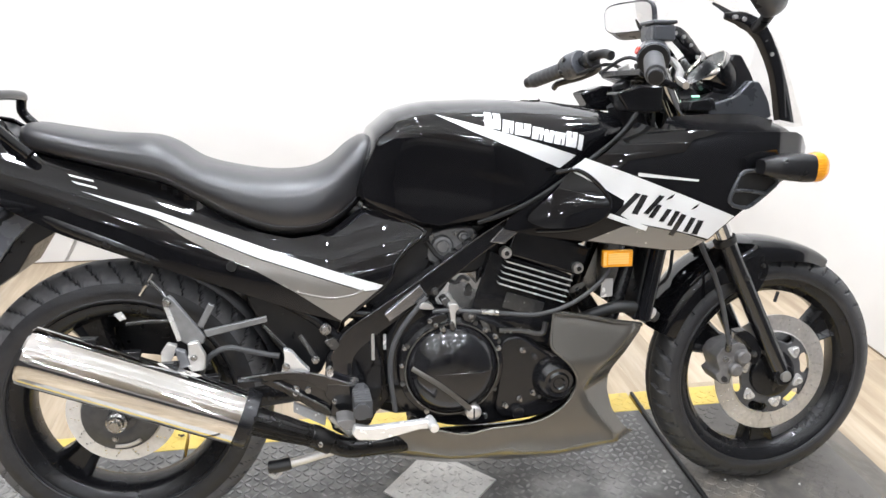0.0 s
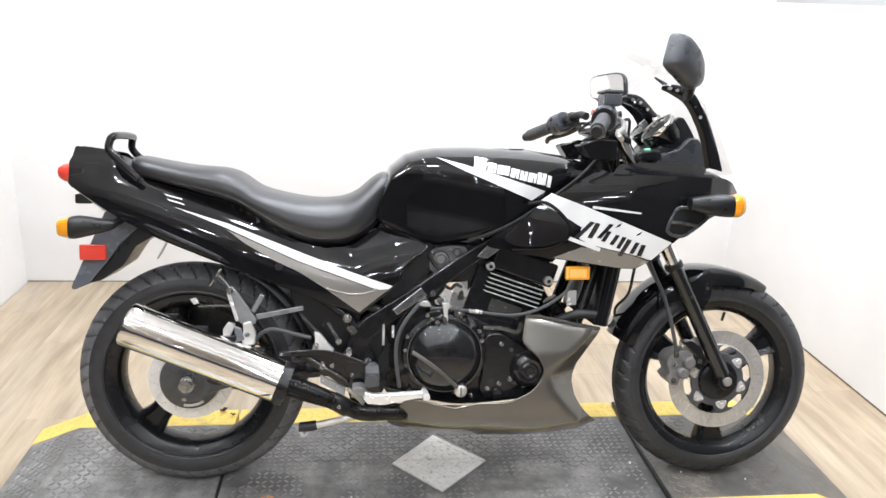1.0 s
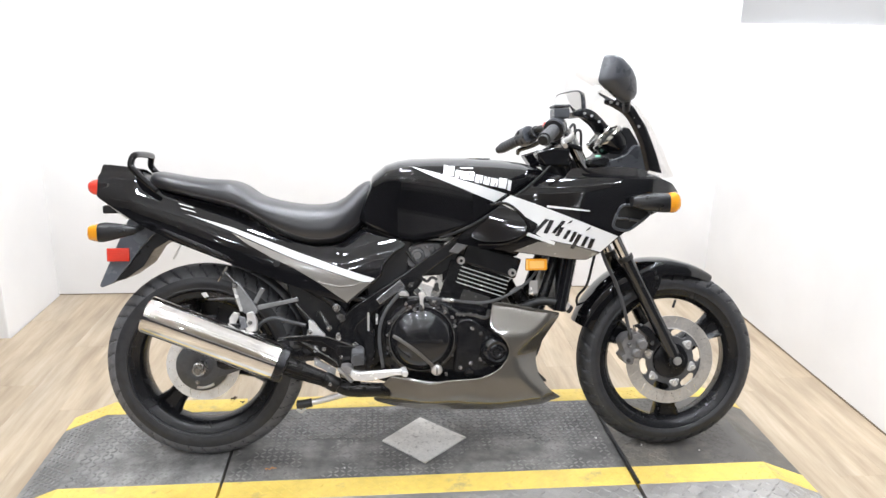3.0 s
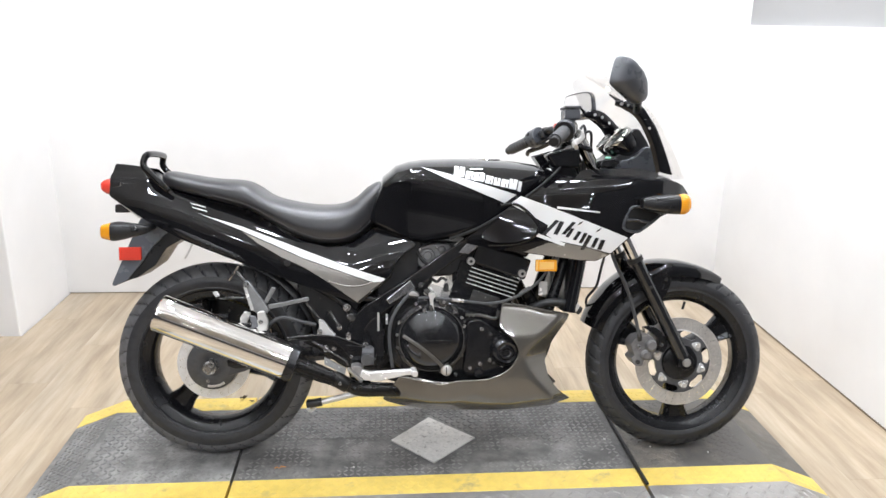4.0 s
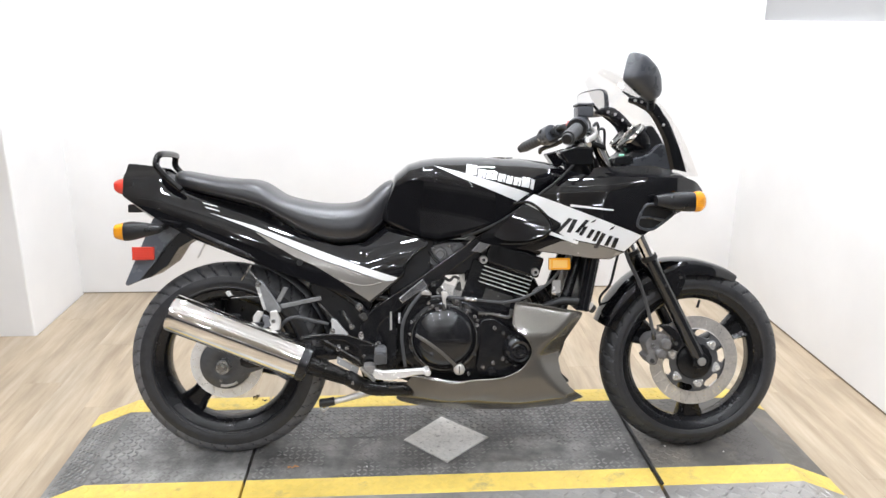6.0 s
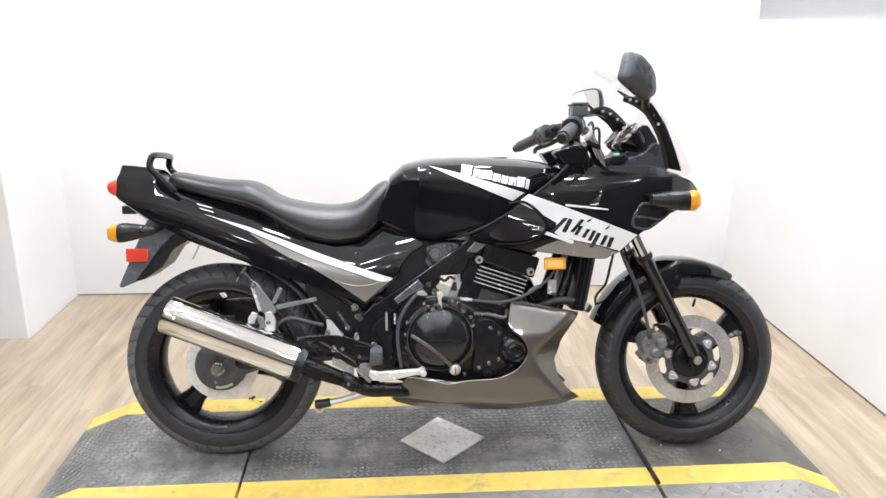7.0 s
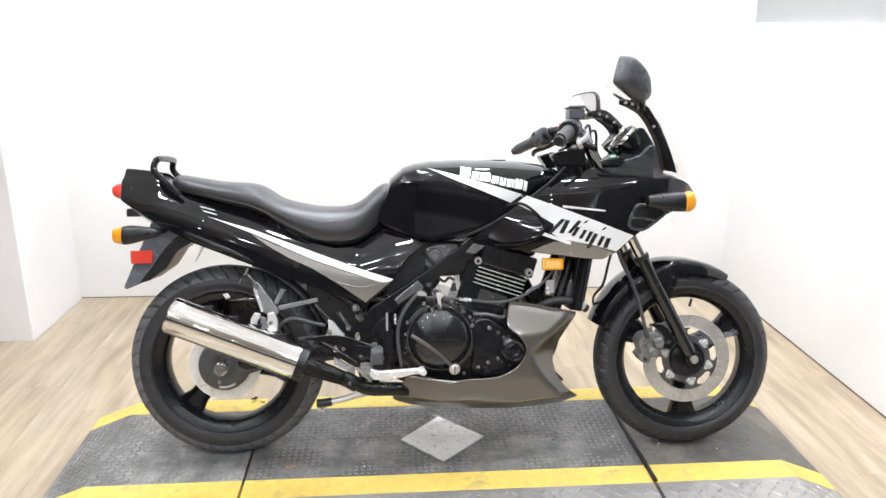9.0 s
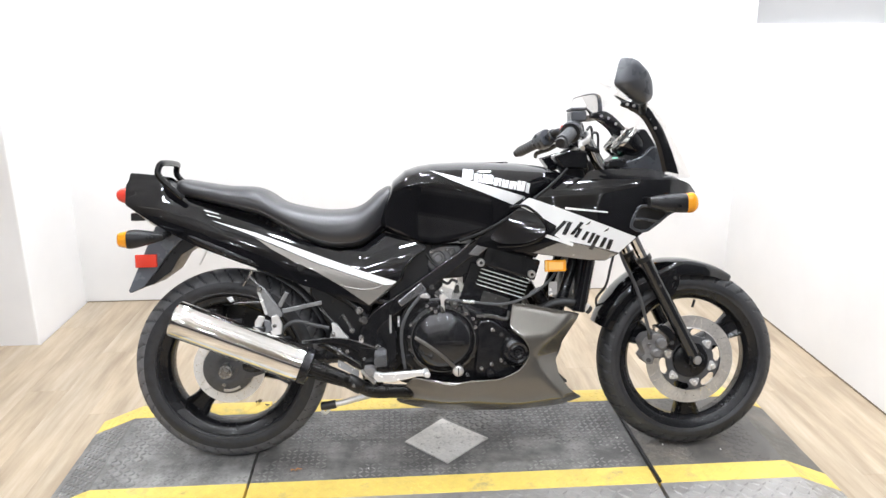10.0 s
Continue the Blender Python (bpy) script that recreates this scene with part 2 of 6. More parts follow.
AMBER = lens_material("amber_lens", (1.0, 0.42, 0.02))
PALEAMBER = lens_material("pale_amber_lens", (1.0, 0.60, 0.16))
RED = lens_material("red_lens", (1.0, 0.075, 0.045))
SCREEN = sheet_material("clear_windscreen", (0.975, 0.968, 0.96))
GLASS = sheet_material("gauge_glass", (0.93, 0.94, 0.94))
LENS = clear_material("headlight_lens", (0.95, 0.96, 0.96))
MIRROR = surface("mirror_glass", (0.9, 0.9, 0.9), 0.02, metal=1.0, var=0.01, rough_var=0.01)
SILVERPLATE = surface("silver_plate_metal", (0.40, 0.40, 0.41), 0.16, metal=0.9, var=0.2)
GREEN = glow_material("green_neutral_lamp", (0.05, 0.9, 0.5), 0.6)
INK = surface("dark_decal_ink", (0.012, 0.012, 0.013), 0.25, coat=0.6, var=0.05)
LEDFACE = glow_material("lamp_diffuser", (1.0, 0.97, 0.92), 12.0)


# ---- mesh helpers ----
def part(name, bm, material, parent=None, label="", smooth=True, bevel=0.0, solid=0.0, seg=2):
    """Links a bmesh as ONE mesh object under a thing or a part."""
    me = bpy.data.meshes.new(name)
    bmesh.ops.recalc_face_normals(bm, faces=bm.faces)
    bm.to_mesh(me)
    bm.free()
    me.materials.append(material)
    for f in me.polygons:
        f.use_smooth = smooth
    ob = new(name, me)
    if smooth:
        me.set_sharp_from_angle(angle=radians(38))
    if parent is not None:
        ob.parent = parent
    if solid:
        s = ob.modifiers.new("thickness", "SOLIDIFY")
        s.thickness, s.offset = abs(solid), (-1 if solid > 0 else 1)
    if solid and not bevel:
        e = ob.modifiers.new("crisp_rim", "EDGE_SPLIT")
        e.split_angle = radians(40)
    if bevel:
        b = ob.modifiers.new("rounding", "BEVEL")
        b.width, b.segments, b.limit_method, b.angle_limit, b.harden_normals = bevel, seg, "ANGLE", radians(40), smooth
    if label:
        tagged(ob, label)
    return ob


def box(bm, x0, x1, y0, y1, z0, z1):
    v = [bm.verts.new((x, y, z)) for x in (x0, x1) for y in (y0, y1) for z in (z0, z1)]
    for q in ((0, 1, 3, 2), (4, 6, 7, 5), (0, 4, 5, 1), (2, 3, 7, 6), (0, 2, 6, 4), (1, 5, 7, 3)):
        bm.faces.new([v[i] for i in q])
    return v


def boxed(*dims):
    bm = bmesh.new()
    box(bm, *dims)
    return bm


def chaikin(pts, rounds=2, cut=0.22, closed=True):
    for _ in range(rounds):
        out = []
        n = len(pts)
        for i in range(n if closed else n - 1):
            a, b = Vector(pts[i]), Vector(pts[(i + 1) % n])
            out += [a.lerp(b, cut), a.lerp(b, 1 - cut)]
        if not closed:
            out = [Vector(pts[0])] + out[1:-1] + [Vector(pts[-1])]
        pts = out
    return [tuple(p) for p in pts]


def spline(pts, n=6):
    """Points along a smooth line through pts."""
    p = [Vector(q) for q in pts]
    p = [2 * p[0] - p[1]] + p + [2 * p[-1] - p[-2]]
    out = []
    for i in range(1, len(p) - 2):
        for k in range(n):
            t = k / n
            out.append(0.5 * ((2 * p[i]) + (p[i + 1] - p[i - 1]) * t + (2 * p[i - 1] - 5 * p[i] + 4 * p[i + 1] - p[i + 2]) * t * t
                              + (3 * p[i] - p[i - 1] - 3 * p[i + 1] + p[i + 2]) * t ** 3))
    return out + [p[-2]]


def along(keys, x):
    """Smooth value at x from rows (x, value...)."""
    if x <= keys[0][0]:
        return keys[0][1:]
    for a, b in zip(keys, keys[1:]):
        if x <= b[0]:
            t = (x - a[0]) / (b[0] - a[0])
            return tuple(u + (v - u) * t for u, v in zip(a[1:], b[1:]))
    return keys[-1][1:]


def skin(bm, rings, closed=True, caps=True):
    rows = [[bm.verts.new(p) for p in r] for r in rings]
    n = len(rows[0])
    for a, b in zip(rows, rows[1:]):
        for i in range(n if closed else n - 1):
            j = (i + 1) % n
            bm.faces.new((a[i], a[j], b[j], b[i]))
    if caps and closed:
        bm.faces.new(rows[0])
        bm.faces.new(rows[-1][::-1])
    return rows


def tube(bm, pts, r, n=10, fine=5, flat=1.0, radii=None):
    """A round (or flattened) tube along a smooth line."""
    path = spline(pts, fine) if fine > 1 else [Vector(p) for p in pts]
    up, rings = None, []
    for i, p in enumerate(path):
        d = (path[min(i + 1, len(path) - 1)] - path[max(i - 1, 0)]).normalized()
        if up is None:
            up = d.orthogonal().normalized() if abs(d.y) > 0.9 else (Vector((0, 1, 0)) - d * d.y).normalized()
        up = (up - d * up.dot(d)).normalized()
        side = d.cross(up)
        rr = r if radii is None else float(np.interp(i / (len(path) - 1), np.linspace(0, 1, len(radii)), radii))
        rings.append([p + rr * (math.cos(2 * math.pi * k / n + 0.39) * up * flat + math.sin(2 * math.pi * k / n + 0.39) * side) for k in range(n)])
    skin(bm, rings)
    return bm


def tubed(pts, r, **kw):
    return tube(bmesh.new(), pts, r, **kw)


def box_tube(pts, hv, hy, fine=4):
    """A rectangular tube along a smooth line that runs mostly in the x-z plane."""
    path, rings = spline(pts, fine), []
    for i, p in enumerate(path):
        d = (path[min(i + 1, len(path) - 1)] - path[max(i - 1, 0)]).normalized()
        y = (Vector((0, 1, 0)) - d * d.y).normalized()
        v = d.cross(y)
        h = float(np.interp(i / (len(path) - 1), np.linspace(0, 1, len(hv)), hv))
        rings.append([p + a * h * v + b * hy * y for a, b in ((1, 1), (1, -1), (-1, -1), (-1, 1))])
    bm = bmesh.new()
    skin(bm, rings)
    return bm


def lathe(bm, profile, cx, cz, n=48, a0=0.0, a1=360.0):
    """Turns a profile of (radius, y) round the axis along y through (cx, cz)."""
    full = abs(a1 - a0 - 360) < 1e-6
    steps = n if full else n + 1
    rings = []
    for k in range(steps):
        a = radians(a0 + (a1 - a0) * k / n)
        rings.append([(cx + r * math.cos(a), y, cz + r * math.sin(a)) for r, y in profile])
    rows = [[bm.verts.new(p) for p in r] for r in rings]
    m = len(profile)
    for k in range(n):
        a, b = rows[k], rows[(k + 1) % steps]
        for i in range(m - 1):
            bm.faces.new((a[i], a[i + 1], b[i + 1], b[i]))
    return bm


def lathed(profile, cx, cz, **kw):
    bm = lathe(bmesh.new(), profile, cx, cz, **kw)
    bmesh.ops.remove_doubles(bm, verts=bm.verts, dist=1e-5)
    return bm


def slab(bm, outline, y0, y1):
    """A plate: an outline in (x, z), from y0 to y1."""
    a = [bm.verts.new((x, y0, z)) for x, z in outline]
    b = [bm.verts.new((x, y1, z)) for x, z in outline]
    bm.faces.new(a)
    bm.faces.new(b[::-1])
    n = len(a)
    for i in range(n):
        bm.faces.new((a[i], b[i], b[(i + 1) % n], a[(i + 1) % n]))
    return bm


def slabbed(outline, y0, y1, rounds=0, cut=0.2):
    return slab(bmesh.new(), chaikin(outline, rounds, cut) if rounds else outline, y0, y1)


def panel(outline, depth, step=0.02, rounds=2, cut=0.2, side=-1, lift=0.0):
    """A curved sheet with an outline in (x, z); depth(x, z) is its distance from the middle plane, on the side given."""
    pts = chaikin(outline, rounds, cut) if rounds else outline
    bm = bmesh.new()
    bm.faces.new([bm.verts.new((x, 0, z)) for x, z in pts])
    xs, zs = [p[0] for p in pts], [p[1] for p in pts]
    for axis, lo, hi in ((0, min(xs), max(xs)), (2, min(zs), max(zs))):
        for k in range(math.ceil(lo / step + 1e-6), math.ceil(hi / step - 1e-6)):
            co, no = [0, 0, 0], [0, 0, 0]
            co[axis], no[axis] = k * step, 1
            bmesh.ops.bisect_plane(bm, geom=bm.verts[:] + bm.edges[:] + bm.faces[:], plane_co=co, plane_no=no)
    bmesh.ops.remove_doubles(bm, verts=bm.verts, dist=4e-4)
    bmesh.ops.dissolve_degenerate(bm, edges=bm.edges, dist=2e-4)
    for v in bm.verts:
        v.co.y = side * (depth(v.co.x, v.co.z) + lift)
    return bm


def hull(stations, n=28, fine=4, power=2.6, crown=None):
    """A closed body along x: rows (x, half width, bottom, widest, top), smoothed between them."""
    rows = spline([s[:3] for s in stations], fine)
    extra = spline([(s[0], s[3], s[4]) for s in stations], fine)
    rings = []
    for (x, w, zb), (_, zm, zt) in zip(rows, extra):
        ring = []
        for k in range(n):
            a = 2 * math.pi * k / n
            c, s = math.cos(a), math.sin(a)
            e = crown if crown and s > 0 else power
            y = w * math.copysign(abs(c) ** (2 / e), c)
            z = zm + (zt - zm if s > 0 else zm - zb) * math.copysign(abs(s) ** (2 / e), s)
            ring.append((x, y, z))
        rings.append(ring)
    bm = bmesh.new()
    skin(bm, rings)
    return bm


def hull_side(stations, power=2.6, crown=None):
    def depth(x, z):
        w, zb, zm, zt = along(stations, x)
        h = (z - zm) / (zt - zm) if z > zm else (zm - z) / (zm - zb)
        e = crown if crown and z > zm else power
        return w * max(1 - min(abs(h), 1) ** e, 0.0) ** (1 / e)
    return depth


def mirrored(ob, name, parent):
    """The same part on the other side of the machine."""
    me = ob.data.copy()
    bm = bmesh.new()
    bm.from_mesh(me)
    for v in bm.verts:
        v.co.y = -v.co.y
    bmesh.ops.reverse_faces(bm, faces=bm.faces)
    bm.to_mesh(me)
    bm.free()
    o = new(name, me)
    o.parent = parent
    for m in ob.modifiers:
        k = o.modifiers.new(m.name, m.type)
        if m.type == "SOLIDIFY":
            k.thickness, k.offset = m.thickness, m.offset
        elif m.type == "EDGE_SPLIT":
            k.split_angle = m.split_angle
        else:
            k.width, k.segments, k.limit_method, k.angle_limit, k.harden_normals = m.width, m.segments, "ANGLE", m.angle_limit, m.harden_normals
    return o


def bolt(bm, x, y, z, r=0.008, h=0.006):
    """A hexagon head with a washer, facing -y."""
    lathe(bm, [(0.0001, y - 0.0015), (r * 1.2, y - 0.0012), (r * 1.25, y + 0.003)], x, z, n=14)
    lathe(bm, [(0.0001, y - h), (r * 0.85, y - h), (r, y - h + 0.0015), (r, y)], x, z, n=6)
    return bm


def bolted(*a, **kw):
    return bolt(bmesh.new(), *a, **kw)


# ---- the room ----
BACK, RIGHT, LEFT, NOOK, FRONT, FARLEFT = 1.63, 1.55, -1.80, 1.09, -11.0, -4.4
BOARDS = -4.2


def structure(ob, label, category):
    return tagged(ob, label, category, kind="structure")


floor = structure(part("floor", boxed(FARLEFT - 0.1, RIGHT + 0.1, FRONT - 0.1, BACK + 0.1, -0.12, -0.005), SUBFLOOR, smooth=False),
                  "light oak vinyl plank floor, dusty, running to the wall", "floor")
structure(part("floor_rear", boxed(FARLEFT - 0.1, RIGHT + 0.1, FRONT - 0.1, BOARDS + 0.25, -0.005, -0.0030), PLANK, smooth=False), "light oak floor of the rear of the room", "floor")
structure(part("wall_north", boxed(LEFT - 0.02, RIGHT + 0.12, BACK, BACK + 0.12, -0.1, CEIL), WALL, smooth=False), "plain white painted wall behind the motorcycle", "wall")
structure(part("wall_nook", boxed(FARLEFT, LEFT, NOOK, BACK + 0.12, -0.1, CEIL), WALL, smooth=False, bevel=0.006), "white painted wall projection with a square corner", "wall")
structure(part("wall_east", boxed(RIGHT, RIGHT + 0.12, -0.35, BACK, -0.1, 1.262), WALL, smooth=False), "white painted lower wall with scuffs", "wall")
structure(part("wall_east_upper", boxed(RIGHT + 0.03, RIGHT + 0.12, -0.35, BACK, 1.345, CEIL), UPPER, smooth=False), "light grey upper wall above a white rail", "wall")
structure(part("trim", boxed(RIGHT, RIGHT + 0.12, -0.35, BACK, 1.262, 1.356), WALL, smooth=False), "white wooden rail along the wall", "trim")
structure(part("baseboard", boxed(RIGHT - 0.0035, RIGHT, -0.35, BACK - 0.003, 0.0006, 0.006), SUBFLOOR, smooth=False), "thin dark joint between wall and floor", "trim")
structure(part("baseboard_north", boxed(LEFT, RIGHT - 0.0035, BACK - 0.003, BACK, 0.0006, 0.004), SUBFLOOR, smooth=False), "thin dark joint between wall and floor", "trim")
# unseen walls, added; their tones shape what the glossy bodywork reflects
structure(part("wall_east_near", boxed(RIGHT + 0.03, RIGHT + 0.12, FRONT, -0.35, -0.1, CEIL), FARWALL, smooth=False), "unseen dark wall added beside the camera for dark reflections", "wall")
structure(part("wall_south", boxed(FARLEFT, RIGHT + 0.12, FRONT - 0.12, FRONT, -0.1, 1.35), FARWALL, smooth=False), "unseen dark wall added to close the room and darken reflections", "wall")
structure(part("wall_south_middle", boxed(FARLEFT, RIGHT + 0.12, FRONT - 0.12, FRONT, 1.35, 1.80), UPPER, smooth=False), "unseen grey wall band added to soften the step in reflections", "wall")
structure(part("wall_south_upper", boxed(FARLEFT, RIGHT + 0.12, FRONT - 0.12, FRONT, 1.80, CEIL), WALL, smooth=False), "unseen white upper wall added to brighten reflections", "wall")
structure(part("wall_west", boxed(FARLEFT - 0.12, FARLEFT, FRONT, BACK, -0.1, CEIL), FARWALL, smooth=False), "unseen dark wall added to close the room and darken reflections", "wall")
structure(part("ceiling", boxed(FARLEFT - 0.1, RIGHT + 0.12, FRONT - 0.1, BACK + 0.12, CEIL, CEIL + 0.1), CEILING, smooth=False), "plain pale ceiling", "ceiling")


def downlight(x, y):
    bm = bmesh.new()
    ring = [(0.060, CEIL - 0.003), (0.064, CEIL - 0.014), (0.078, CEIL - 0.011), (0.080, CEIL - 0.0005)]
    rings = [[(r * math.cos(2 * math.pi * k / 24), r * math.sin(2 * math.pi * k / 24), z - CEIL) for k in range(24)] for r, z in ring]
    skin(bm, rings, caps=False)
    lampbody = part("ceiling_lamp", bm, CEILING)
    lampbody.location = (x, y, CEIL)
    tagged(lampbody, "small round white downlight set in the ceiling", "ceiling lamp", "ceiling downlights")
    bm = bmesh.new()
    bmesh.ops.create_circle(bm, cap_ends=True, segments=24, radius=0.061)
    face = part("diffuser", bm, LEDFACE, lampbody)
    face.location = (0, 0, -0.004)
    light = bpy.data.lights.new("downlight", "AREA")
    light.shape, light.size, light.energy, light.color = "DISK", 0.12, LAMP_WATTS, (0.945, 1.0, 1.10)
    lo = new("downlight", light)
    lo.location = (x, y, CEIL - 0.016)
    return lampbody


for lx, ly in LAMP_SPOTS:
    downlight(lx, ly)


def fill_pendant(x, y, z, length):
    """A hanging strip lamp, unseen and added as fill, closed below, that brightens the ceiling."""
    fix = tagged(new("fill_pendant_lamp"), "unseen slim white strip lamp added to brighten the ceiling", "ceiling lamp", "strip lamps")
    fix.location = (x, y, z)
    part("housing", boxed(-length / 2, length / 2, -0.03, 0.03, 0, 0.05), CEILING, fix, bevel=0.004)
    for s in (-1, 1):
        part("hanger_wire", tubed([(s * length * 0.4, 0, 0.05), (s * length * 0.4, 0, CEIL - z)], 0.002, n=6, fine=1), STEEL, fix)
    light = bpy.data.lights.new("ceiling_fill", "AREA")
    light.shape, light.size, light.size_y, light.energy, light.color = "RECTANGLE", length - 0.1, 0.05, UP_WATTS, (0.945, 1.0, 1.10)
    lo = new("ceiling_fill", light)
    lo.location, lo.rotation_euler = (x, y, z + 0.053), (math.pi, 0, 0)


for ly in (-2.6, -1.5, -0.4):
    fill_pendant(-0.6, ly, CEIL - 0.42, 3.4)


# ---- the lift deck ----
DECKZ, RAMP_L, RAMP_R = 0.06, -1.113, 0.987
FOOT_L, FOOT_R = -1.255, 1.125
lift = tagged(new("lift_deck"), "low grey tread-plate lift deck with worn yellow edge stripes", "lift deck")
lift.rotation_euler = (0, 0, radians(0.3))


def deck_strip(name, y0, y1, x0, x1, material, label, top=0.0, ramp_l=False, ramp_r=False):
    """A strip of the deck with a flat top, running down to the floor at its ends."""
    prof = [(FOOT_L, 0.004), (RAMP_L, DECKZ)] if ramp_l else [(x0, DECKZ)]
    prof += [(RAMP_R, DECKZ), (FOOT_R, 0.004)] if ramp_r else [(x1, DECKZ)]
    prof = [(x, z + top) for x, z in prof]
    under = [(prof[-1][0], 0.001), (prof[0][0], 0.001)]
    return part(name, slabbed(prof + under, y0, y1), material, lift, label, smooth=False, bevel=0.002)


SEAMS = (-0.654, 0.558)
deck_strip("deck_plate", -0.138, 0.284, None, SEAMS[0] - 0.004, DECKDUSTY, "dusty worn grey tread plate sloping to the floor", ramp_l=True)
deck_strip("deck_plate", -0.138, 0.284, SEAMS[0] + 0.004, SEAMS[1] - 0.005, DECK, "worn grey tread plate")
deck_strip("deck_plate", -0.138, 0.284, SEAMS[1] + 0.005, None, DECKWORN, "smooth-worn brownish plate sloping to the floor", ramp_r=True)
for ya, yb in ((-0.228, -0.138), (0.284, 0.370)):
    deck_strip("yellow_stripe", ya, yb, None, SEAMS[0] - 0.004, YELLOW, "worn yellow edge stripe", 0.0006, ramp_l=True)
    deck_strip("yellow_stripe", ya, yb, SEAMS[0] + 0.004, SEAMS[1] - 0.005, YELLOW, "worn yellow edge stripe", 0.0006)
    deck_strip("yellow_stripe", ya, yb, SEAMS[1] + 0.005, None, YELLOW, "worn yellow edge stripe", 0.0006, ramp_r=True)
deck_strip("side_plate", -0.46, -0.228, None, SEAMS[0] - 0.004, ALU, "bare aluminium tread plate", ramp_l=True)
deck_strip("side_plate", -0.46, -0.228, SEAMS[0] + 0.004, SEAMS[1] - 0.005, ALU, "bare aluminium tread plate")
deck_strip("side_plate", -0.46, -0.228, SEAMS[1] + 0.005, None, ALU, "bare aluminium tread plate", ramp_r=True)
bm = tubed([(SEAMS[1] + 0.006, 0.36, DECKZ + 0.004), (SEAMS[1], 0.15, DECKZ + 0.004), (SEAMS[1] + 0.002, -0.1, DECKZ + 0.003), (SEAMS[1] + 0.004, -0.225, DECKZ + 0.003)], 0.0055, n=8)
part("seam_strip", bm, RUBBERSTRIP, lift, "black rubber strip in the seam")


def tread(name, x0, x1, y0, y1, pitch, length, width, height, material, zfun, keep=lambda x, y: True):
    """Raised lozenges of a tread plate, turned alternately."""
    verts, faces = [], []
    rows, cols = int((y1 - y0) / pitch), int((x1 - x0) / pitch)
    for j in range(rows):
        for c in range(cols):
            x, y = x0 + (c + 0.5) * pitch, y0 + (j + 0.5) * pitch
            if not keep(x, y):
                continue
            a = radians(45 if (c + j) % 2 else -45)
            u, w = (math.cos(a), math.sin(a)), (-math.sin(a), math.cos(a))
            k = len(verts)
            for p, q, h in ((-0.5, 0, 0), (-0.2, 0.5, 0), (0.2, 0.5, 0), (0.5, 0, 0), (0.2, -0.5, 0), (-0.2, -0.5, 0), (-0.36, 0, 1), (-0.15, 0.26, 1), (0.15, 0.26, 1), (0.36, 0, 1), (0.15, -0.26, 1), (-0.15, -0.26, 1)):
                px, py = x + p * length * u[0] + q * width * w[0], y + p * length * u[1] + q * width * w[1]
                verts.append((px, py, zfun(px) + (height if h else -0.0008)))
            faces += [(k + i, k + (i + 1) % 6, k + 6 + (i + 1) % 6, k + 6 + i)[::-1] for i in range(6)] + [tuple(k + 11 - i for i in range(6))]
    me = bpy.data.meshes.new(name)
    me.from_pydata(verts, [], faces)
    me.materials.append(material)
    ob = new(name, me)
    ob.parent = lift
    ob["kind"] = "stuff"
    return ob


def deck_height(x):
    if x < RAMP_L:
        return DECKZ - (RAMP_L - x) * (DECKZ - 0.004) / (RAMP_L - FOOT_L)
    if x > RAMP_R:
        return DECKZ - (x - RAMP_R) * (DECKZ - 0.004) / (FOOT_R - RAMP_R)
    return DECKZ


DIA = ((-0.188, 0.056), (-0.057, 0.197), (0.087, 0.058), (-0.057, -0.080))


def clear_of_seams(x, y):
    gap = min(abs(x - s) for s in SEAMS) > 0.014 and abs(x - RAMP_L) > 0.008 and FOOT_L + 0.012 < x < FOOT_R - 0.012
    return gap and abs(x + 0.0525) / 0.155 + abs(y - 0.058) / 0.155 > 1


def walked_on(x, y):
    """The near half of the deck, where feet and tyres have rubbed the pattern away."""
    wear = noise.noise((x * 4, y * 7, 0)) * 0.07 + noise.noise((x * 17, y * 17, 4)) * 0.03
    return y < 0.070 + wear and x > -0.99 + wear


tread("tread_pattern", FOOT_L, SEAMS[1] - 0.01, -0.134, 0.281, 0.0192, 0.0245, 0.0102, 0.0022, TREADTOP, deck_height, lambda x, y: clear_of_seams(x, y) and not walked_on(x, y))
tread("tread_pattern", FOOT_L, SEAMS[1] - 0.01, -0.134, 0.281, 0.0192, 0.0225, 0.0085, 0.0009, DECKRUB, deck_height, lambda x, y: clear_of_seams(x, y) and walked_on(x, y) and noise.noise((x * 9, y * 9, 2)) > -0.25)
tread("tread_pattern", SEAMS[1] + 0.01, RAMP_R - 0.02, -0.132, 0.28, 0.0192, 0.0235, 0.0095, 0.0013, DECKWORN, deck_height, lambda x, y: clear_of_seams(x, y) and noise.noise((x * 6, y * 6, 0)) > -0.15)
for ya, yb in ((-0.226, -0.140), (0.286, 0.368)):
    tread("tread_pattern", FOOT_L, FOOT_R, ya, yb, 0.0215, 0.022, 0.008, 0.0016, YELLOW, deck_height, clear_of_seams)
tread("tread_pattern", FOOT_L, FOOT_R, -0.455, -0.232, 0.027, 0.029, 0.009, 0.0022, ALU, deck_height, clear_of_seams)
